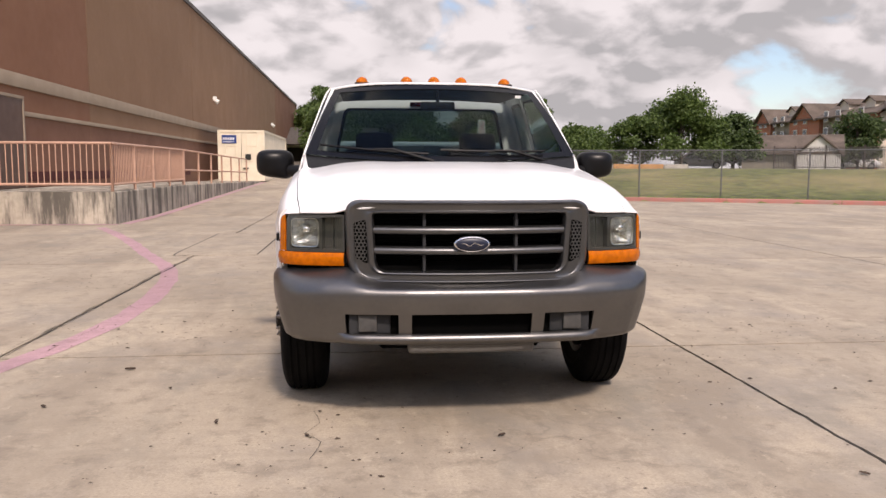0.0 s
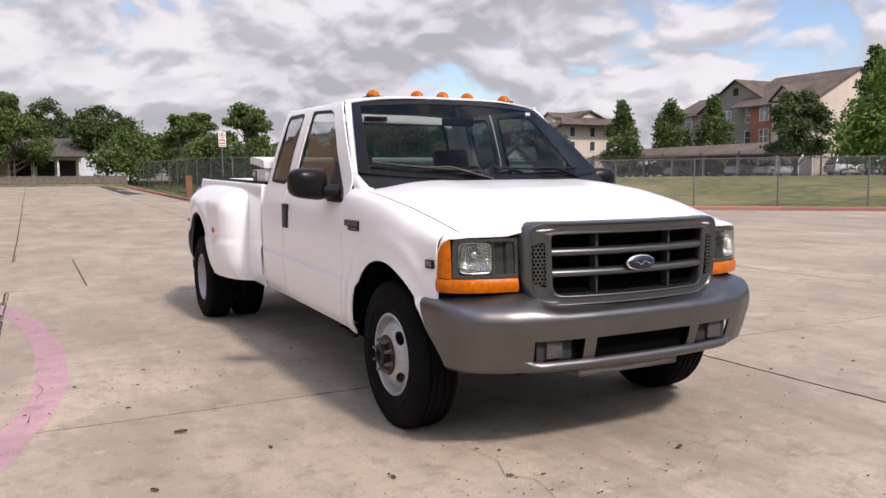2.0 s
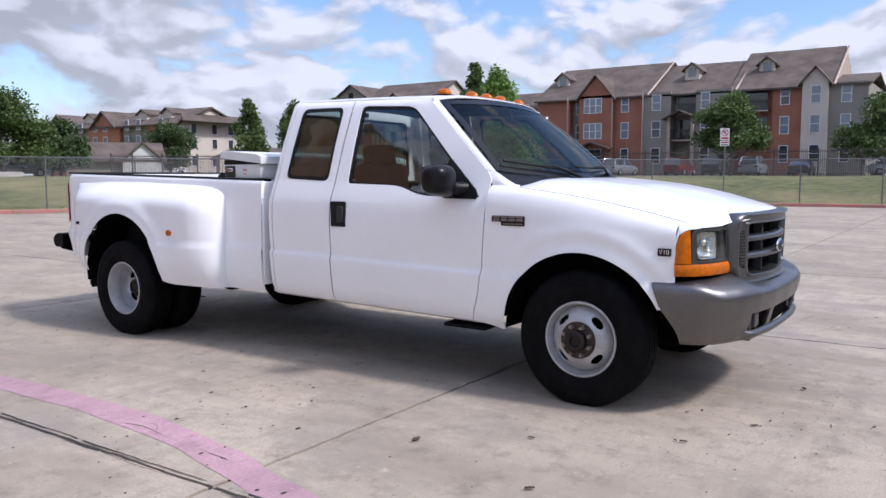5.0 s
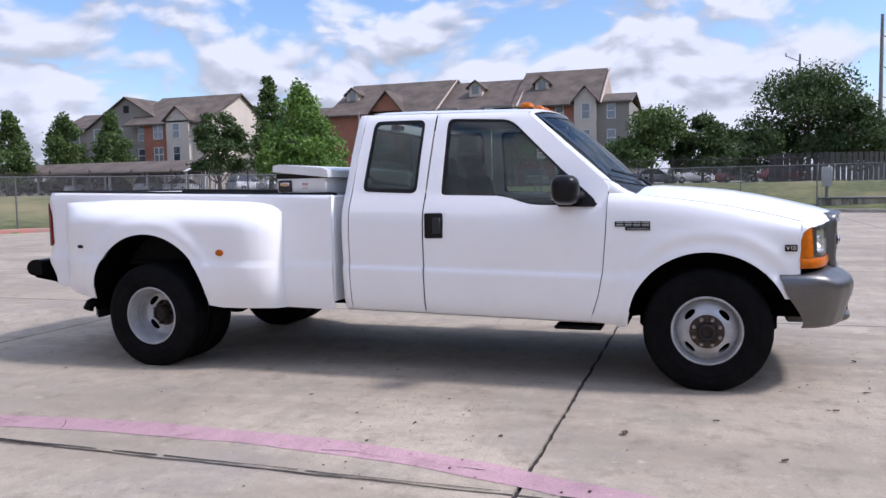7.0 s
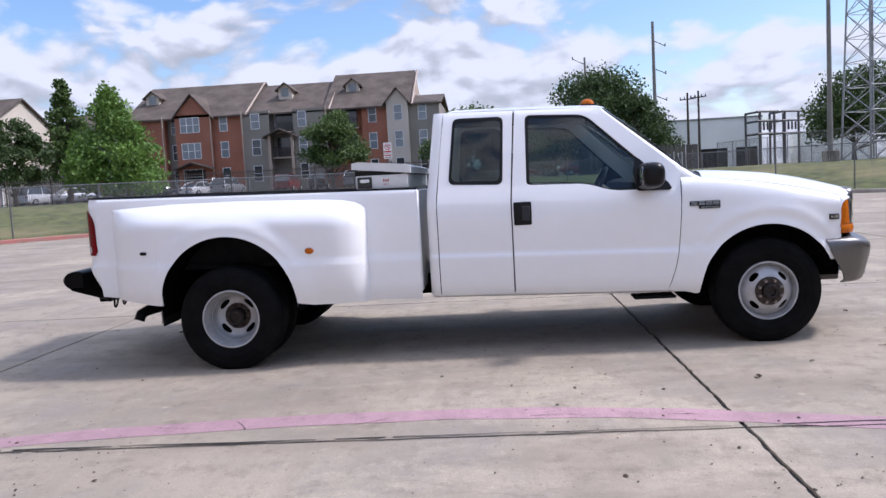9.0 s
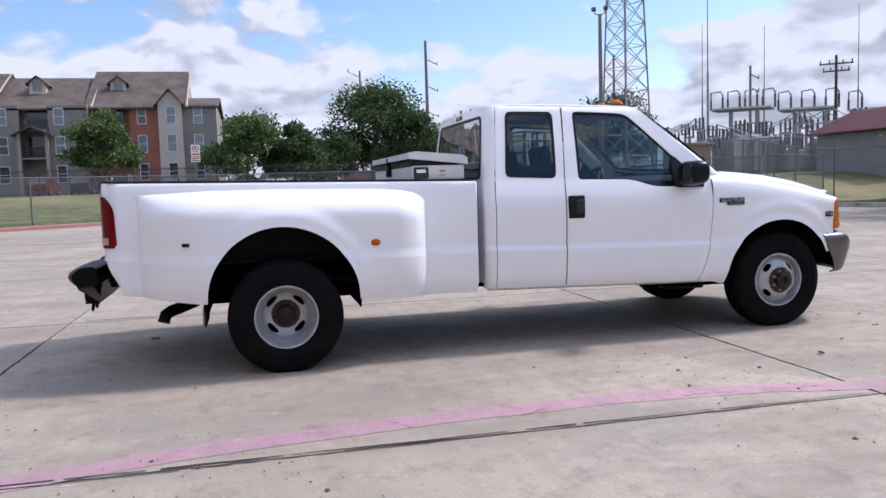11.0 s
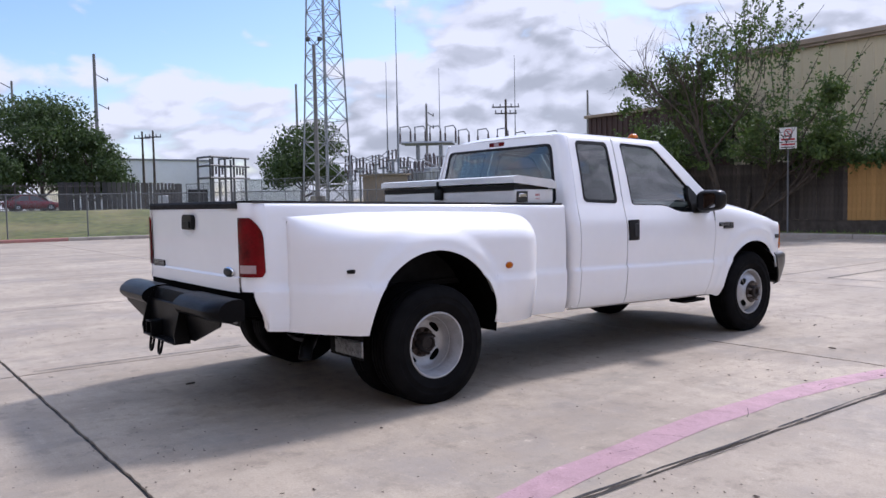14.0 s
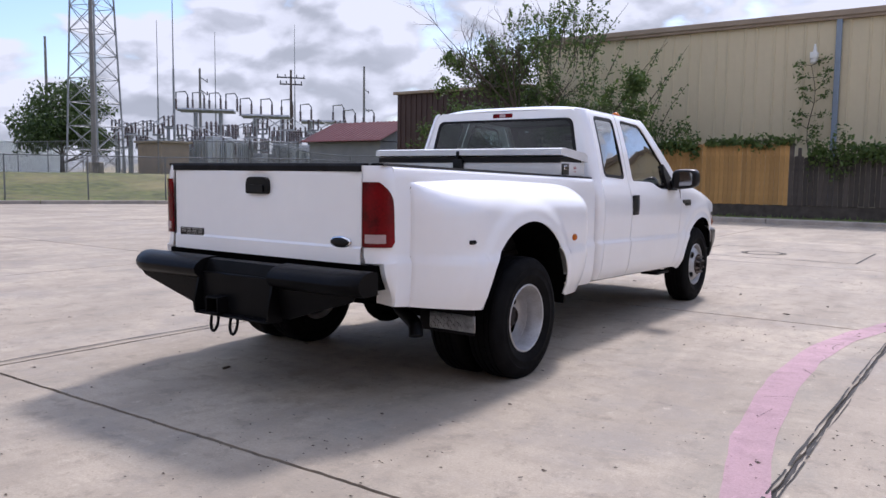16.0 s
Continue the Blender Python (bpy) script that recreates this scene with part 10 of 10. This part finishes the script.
def build_tree(x, y, h, w, kind, mat, seed, label, leaves=3600, leaf=0.22, clear=0.25, z=None):
    """h: height, w: crown width; kind: broad, cone or pine; clear: bare share of the trunk."""
    rng = random.Random(seed)
    z0 = (ground_z(x, y) if z is None else z) - 0.1
    t = thing("tree", label, "tree", x, y, z0)
    bm = bmesh.new()
    r0 = max(0.10, h * 0.022)
    lean = Vector((rng.uniform(-0.05, 0.05), rng.uniform(-0.05, 0.05)))
    top = Vector((x + lean.x * h, y + lean.y * h, z0 + h * (0.90 if kind != "broad" else 0.72)))
    base = Vector((x, y, z0))
    tube(bm, [base.lerp(top, s) + Vector((0.1 * math.sin(s * 7 + seed), 0.1 * math.cos(s * 5 + seed), 0)) * (h * 0.03) for s in lin(0, 1, 7)], [r0 * (1.3 if i == 0 else 1 - 0.13 * i) for i in range(7)], 8)
    part("trunk", bm, "bark", t)
    lobes = []
    limbs = []
    if kind == "broad":
        n = 22 + int(w)
        for i in range(n):
            a = rng.uniform(0, 2 * math.pi)
            e = rng.uniform(-0.15, 1.0)
            rad = w / 2 * math.sqrt(max(0.05, 1 - max(0.0, e) ** 1.8)) * rng.uniform(0.45, 0.86)
            cz = z0 + h * (clear + (1 - clear) * (0.22 + 0.64 * max(0, e) + 0.10 * min(0, e)))
            c = Vector((x + rad * math.cos(a), y + rad * math.sin(a), cz))
            lobes.append((c, w * rng.uniform(0.11, 0.20), rng.uniform(0.6, 0.85)))
    elif kind == "cone":
        n = 30
        for i in range(n):
            s = (i + rng.random()) / n
            a = rng.uniform(0, 2 * math.pi)
            rad = w / 2 * (1 - s) ** 0.8 * rng.uniform(0.35, 0.85)
            c = Vector((x + rad * math.cos(a), y + rad * math.sin(a), z0 + h * (clear + (1 - clear) * (0.05 + 0.92 * s))))
            lobes.append((c, w * (0.10 + 0.11 * (1 - s)), rng.uniform(0.7, 1.0)))
    else:
        for i in range(15):
            a = rng.uniform(0, 2 * math.pi)
            s = rng.random() ** 0.8
            rad = w / 2 * rng.uniform(0.2, 0.85) * (1 - 0.5 * s)
            c = Vector((x + rad * math.cos(a), y + rad * math.sin(a), z0 + h * (0.50 + 0.47 * s)))
            lobes.append((c, w * rng.uniform(0.12, 0.18), rng.uniform(0.45, 0.65)))
    for k, (c, rr, fl) in enumerate(lobes[:16]):
        s = min(0.95, max(0.15, (c.z - z0) / h - 0.22))
        p = base.lerp(top, s)
        m = p.lerp(c, 0.5) + Vector((0, 0, -0.05 * h * rng.random()))
        bm = bmesh.new()
        tube(bm, [p, m, c], [r0 * 0.42, r0 * 0.27, r0 * 0.10], 5)
        part("limb", bm, "bark", t)
    spots = []
    vol = sum(rr ** 2 for _, rr, _ in lobes)
    for c, rr, fl in lobes:
        for _ in range(int(1.9 * leaves * rr ** 2 / vol)):
            v = Vector((rng.gauss(0, 1), rng.gauss(0, 1), rng.gauss(0, 1))).normalized()
            q = rr * (rng.random() ** 0.33) * rng.uniform(0.85, 1.25) * (1 + 0.35 * noise.noise(v * 2.2 + c))
            spots.append((c.x + v.x * q, c.y + v.y * q, c.z + v.z * q * fl))
    leaf_mesh("crown", spots, leaf * 0.66, rng, mat, t)
    return t


GREEN = "green leafy tree beside the apartments"
FAR = "dense green tree on the far side of the grass"
for i, (x, y, top, w, kind, mat, clear, n, lf, lab) in enumerate((
        (43.6, 26.7, 8.6, 6.6, "cone", "leaf_light", 0.10, 7000, 0.19, "tall bright green feathery tree beyond the grass"), (59.4, 38.5, 11.9, 5.0, "cone", "leaf_mid", 0.2, 4000, 0.24, GREEN), (45.6, 34.8, 7.9, 5.0, "broad", "leaf_dark", 0.1, 5200, 0.17, "dark open-crowned tree beyond the grass"),
        (63.5, 66.2, 9.9, 7.0, "cone", "leaf_mid", 0.08, 4600, 0.24, GREEN), (66.2, 62.2, 10.2, 6.6, "cone", "leaf_mid", 0.08, 4600, 0.24, GREEN), (56.5, 66.5, 9.8, 5.5, "cone", "leaf_mid", 0.1, 4000, 0.24, GREEN), (63.8, 16.4, 8.6, 6.6, "broad", "leaf_mid", 0.2, 5200, 0.20, GREEN),
        (68.2, 4.6, 8.5, 8.0, "broad", "leaf_mid", 0.10, 5200, 0.24, FAR), (69.5, 0.2, 7.6, 6.0, "broad", "leaf_dark", 0.08, 4000, 0.24, FAR), (92.0, -2.2, 8.0, 7.0, "broad", "leaf_mid", 0.08, 3600, 0.28, FAR),
        (88.5, -10.6, 13.6, 15.0, "broad", "leaf_dark", 0.12, 12000, 0.26, "large dark spreading oak"), (84, -14.5, 10.0, 8.5, "broad", "leaf_dark", 0.1, 5200, 0.26, "large dark spreading oak"), (82.5, -5.0, 7.6, 7.0, "broad", "leaf_dark", 0.06, 4000, 0.26, FAR),
        (65.2, -29.6, 9.7, 9.8, "broad", "leaf_dark", 0.16, 9000, 0.20, "round dark green oak by the substation"),
        (-6.2, 95, 11.2, 8.5, "pine", "leaf_mid", 0.4, 4600, 0.26, "tall pine behind the bungalow"), (-4.0, 84.0, 8.2, 7.5, "broad", "leaf_mid", 0.25, 4600, 0.24, FAR), (-0.6, 96.5, 10.6, 6.5, "broad", "leaf_dark", 0.4, 4000, 0.26, FAR), (4.8, 88.5, 9.7, 7.5, "broad", "leaf_dark", 0.25, 5200, 0.25, FAR),
        (5.0, 69.0, 5.6, 7.0, "broad", "leaf_mid", 0.04, 5000, 0.22, FAR), (9.2, 72.5, 5.6, 6.0, "broad", "leaf_dark", 0.04, 4000, 0.22, FAR), (12.2, 76.0, 7.6, 4.6, "pine", "leaf_mid", 0.45, 3200, 0.22, "slender pine beyond the fence"),
        (14.3, 64.8, 7.8, 5.2, "pine", "leaf_mid", 0.4, 2600, 0.20, "slender pine beyond the fence"), (9.0, 66.0, 6.7, 4.4, "pine", "leaf_mid", 0.35, 2400, 0.20, "slender pine beyond the fence"), (26.3, 60.3, 7.9, 8.0, "broad", "leaf_mid", 0.05, 8000, 0.21, "big rounded green tree beyond the fence"),
        (22.8, 62.6, 6.0, 5.0, "broad", "leaf_mid", 0.05, 4000, 0.20, FAR), (31.0, 60.6, 6.0, 5.2, "broad", "leaf_dark", 0.05, 4000, 0.20, FAR), (20.0, 70.0, 5.2, 7.0, "broad", "leaf_mid", 0.03, 4200, 0.24, FAR), (15.5, 72.0, 4.8, 6.0, "broad", "leaf_mid", 0.03, 4000, 0.24, FAR),
        (23.8, 79.0, 5.4, 8.0, "broad", "leaf_mid", 0.03, 4000, 0.26, FAR), (20.1, 84.0, 6.2, 5.5, "broad", "leaf_mid", 0.1, 3600, 0.24, FAR), (34.5, 68.0, 6.4, 6.0, "broad", "leaf_dark", 0.05, 4000, 0.24, FAR), (46.5, 67.0, 7.0, 6.0, "broad", "leaf_dark", 0.05, 4000, 0.22, FAR),
        (8.2, 42.0, 3.3, 3.4, "broad", "leaf_dark", 0.03, 5200, 0.15, "dark shrubby tree behind the screened fence"), (8.0, 49.0, 4.2, 4.5, "broad", "leaf_mid", 0.03, 4200, 0.16, "green shrubby tree behind the screened fence"), (8.6, 56.0, 4.6, 4.5, "broad", "leaf_mid", 0.03, 4200, 0.18, "green shrubby tree behind the screened fence"),
        (108, 8.0, 11.5, 8.0, "broad", "leaf_mid", 0.3, 3000, 0.30, FAR))):
    z0 = ground_z(x, y)
    build_tree(x, y, top - z0 + 0.1, w, kind, mat, 100 + i, lab, n, lf, clear)


def build_open_tree(x, y):
    """The multi-stemmed, airy tree in front of the timber fence."""
    rng = random.Random(8)
    z0 = ground_z(x, y)
    t = thing("tree", "airy multi-stemmed tree leaning over the timber fence", "tree", x, y, z0)
    spots = []
    bm = bmesh.new()

    def grow(p, d, ln, r, depth):
        q = p
        pts, rs = [p], [r]
        n = 4
        for i in range(n):
            d = (d + Vector((rng.gauss(0, 0.13), rng.gauss(0, 0.13), rng.gauss(0, 0.10) + 0.03))).normalized()
            q = q + d * ln / n
            pts.append(q)
            rs.append(r * (1 - 0.55 * (i + 1) / n))
        tube(bm, pts, rs, 5 if depth < 2 else 4)
        if depth >= 2:
            for a, b in zip(pts, pts[1:]):
                for _ in range(2 if depth == 2 else 4):
                    s = a.lerp(b, rng.random())
                    spots.append(tuple(s + Vector((rng.gauss(0, 0.11), rng.gauss(0, 0.11), rng.gauss(0, 0.11))))) if depth > 2 or rng.random() < 0.5 else None
        if depth < 4:
            k = (6, 5, 4, 3)[depth]
            for _ in range(k):
                s = rng.uniform(0.35, 1.0)
                i = min(n - 1, int(s * n))
                b = pts[i].lerp(pts[i + 1], s * n - i)
                e = (d + Vector((rng.gauss(0.10, 0.62), rng.gauss(0, 0.28), rng.gauss(0, 0.40)))).normalized()
                grow(b, e, ln * rng.uniform(0.42, 0.62), r * 0.45, depth + 1)
    for d, ln in (((0.55, 0.1, 1.0), 4.4), ((-0.45, 0.0, 1.0), 4.2), ((0.05, 0.3, 1.0), 4.8), ((1.2, 0.1, 0.75), 3.7), ((-1.3, 0.15, 0.8), 3.2), ((1.5, 0.0, 0.9), 3.6), ((-0.15, -0.2, 1.0), 4.6)):
        grow(Vector((x + rng.uniform(-0.2, 0.2), y, z0 - 0.1)), Vector(d).normalized(), ln, 0.085, 0)
    # long upright shoots that stand clear of the crown
    for _ in range(66):
        a = rng.uniform(-0.80, 0.86) * (1 if rng.random() < 0.6 else 0.5)
        p = Vector((x + 4.6 * a, y + rng.uniform(-1.4, 1.2), z0 + 2.4 + 3.2 * (1 - a * a) + rng.uniform(-1.0, 0.5)))
        e = Vector((a * 0.75 + rng.gauss(0, 0.28), rng.gauss(0, 0.2), 1.0)).normalized()
        ln = rng.uniform(1.3, 2.7)
        q = p + e * ln + Vector((rng.gauss(0, 0.2), 0, rng.gauss(0, 0.1)))
        m = p.lerp(q, 0.5) + Vector((rng.gauss(0, 0.12), 0, 0.1))
        tube(bm, [p, m, q], [0.018, 0.012, 0.005], 4)
        for _ in range(int((30 if abs(a) < 0.5 else 18) * ln)):
            s = rng.random()
            c = p.lerp(m, s * 2) if s < 0.5 else m.lerp(q, s * 2 - 1)
            g = 0.16 * (1.15 - s)
            spots.append((c.x + rng.gauss(0, g), c.y + rng.gauss(0, g), c.z + rng.gauss(0, g)))
    part("branching", bm, "bark", t, "thin bare branches")

    def crown_top(px):
        return ip(px, (4.8, 4.4), (5.6, 5.5), (6.8, 6.3), (7.9, 7.1), (9.4, 8.0), (10.4, 8.2), (11.6, 7.0), (12.8, 6.2), (15.6, 5.4)) + 0.7 * noise.noise((px * 1.9, 5.0, 1.0))
    spots = [q for q in spots if 4.8 < q[0] < 15.6 and abs(q[1] - y) < 1.6 and q[2] > 2.45 + 0.5 * noise.noise((q[0] * 1.3, q[1], 2.0)) and q[2] < crown_top(q[0]) and not (abs(q[0] - 7.9) < 0.7 and q[1] > -16.9 and q[2] < 3.7)]
    leaf_mesh("crown", spots, 0.070, rng, "leaf_mid", t, 0.5)
    # undergrowth thicket round its foot
    low = []
    for _ in range(1100):
        a = rng.gauss(0, 1)
        low.append((x + 1.0 + a * 2.0, y + rng.gauss(0, 0.25), z0 + 2.35 + abs(rng.gauss(0, 1)) * 0.9 * math.exp(-a * a * 0.3)))
    leaf_mesh("thicket", low, 0.085, rng, "leaf_dark", t, 0.5)


build_open_tree(10.2, -17.4)


def build_vine(x0, x1, z, n, label, y=-17.95, tall=0.25):
    rng = random.Random(int(abs(x0) * 10))
    v = thing("vine", label, "vine", (x0 + x1) / 2, y, z - 0.5)
    bm = bmesh.new()
    for k in range(3):
        tube(bm, [(s, y + 0.05 * math.sin(s * 3 + k), z + 0.08 * math.sin(s * 2.3 + k * 2)) for s in lin(x0, x1, 14)], 0.012, 4)
    part("stem", bm, "bark", v)
    spots = []
    for _ in range(n):
        s = rng.uniform(x0, x1)
        a = tall * (0.5 + 0.9 * abs(noise.noise((s * 0.9, 1.0, 0.0))) * 2)
        spots.append((s, y + rng.gauss(0.02, 0.10), z + rng.gauss(0, 1) * a * 0.6 - (a * 0.3 if rng.random() < 0.35 else 0)))
    leaf_mesh("vine_leaves", spots, 0.065, rng, "leaf_mid", v, 0.6)


build_vine(-9, 1.5, 2.15, 7000, "thick green vine over the dark fence", tall=0.42)
build_vine(1.9, 4.6, 2.50, 900, "thin green vine along the golden fence top", tall=0.2)
build_vine(4.8, 8.5, 2.40, 2200, "green vine hanging over the fence top", tall=0.35)


def build_sapling(x, y, z):
    rng = random.Random(21)
    s = thing("climbing_sapling", "thin sapling growing up the metal wall", "plant", x, y, z)
    bm = bmesh.new()
    pts = [(x + 0.1 * math.sin(k), y, z + k * 0.42) for k in range(8)]
    tube(bm, pts, [0.022 - 0.002 * k for k in range(8)], 5)
    sp = []
    for k in range(1, 8):
        for sg in (-1, 1):
            e = (pts[k][0] + sg * rng.uniform(0.25, 0.55), y + 0.05, pts[k][2] + rng.uniform(0.05, 0.4))
            twig = bmesh.new()
            tube(twig, [pts[k], e], [0.01, 0.005], 4)
            part("twig", twig, "bark", s)
            for _ in range(34):
                f = rng.uniform(0.35, 1.05)
                q = Vector(pts[k]).lerp(Vector(e), f)
                sp.append((q.x + rng.gauss(0, 0.07), q.y + rng.gauss(0, 0.05), q.z + rng.gauss(0, 0.07)))
    part("stem", bm, "bark", s)
    leaf_mesh("sapling_leaves", sp, 0.06, rng, "leaf_mid", s, 0.5)


build_sapling(2.0, -20.7, 2.2)


def build_tufts():
    """Longer grass along the kerb and fence foot."""
    rng = random.Random(4)
    spots = []
    line = [p for p in offset_line(KERB, 0.6) if p.y < 60 and p.x > -2]
    r = np.random.RandomState(2)
    P = []
    for p in line:
        for _ in range(46):
            P.append((p.x + rng.gauss(0, 0.5), p.y + rng.gauss(0, 0.6), rng.uniform(0.05, 0.15)))
    XY = np.array([(a, b) for a, b, _ in P])
    D = lot_distance(XY)
    vs, fs = [], []
    for (a, b, h), d in zip(P, D):
        if d < 0.2:
            continue
        z = rise(a, b, d)
        t = rng.uniform(0, 6.28)
        w = 0.012
        n = len(vs)
        vs += [(a - w * math.cos(t), b - w * math.sin(t), z - 0.01), (a + w * math.cos(t), b + w * math.sin(t), z - 0.01), (a + rng.gauss(0, 0.04), b + rng.gauss(0, 0.04), z + h)]
        fs.append((n, n + 1, n + 2))
    me = bpy.data.meshes.new("grass_tufts")
    me.from_pydata(vs, [], fs)
    me.materials.append(M["leaf_light"])
    tagged(new("grass_tufts", me), "longer green grass along the kerb", "grass", kind="stuff")


build_tufts()
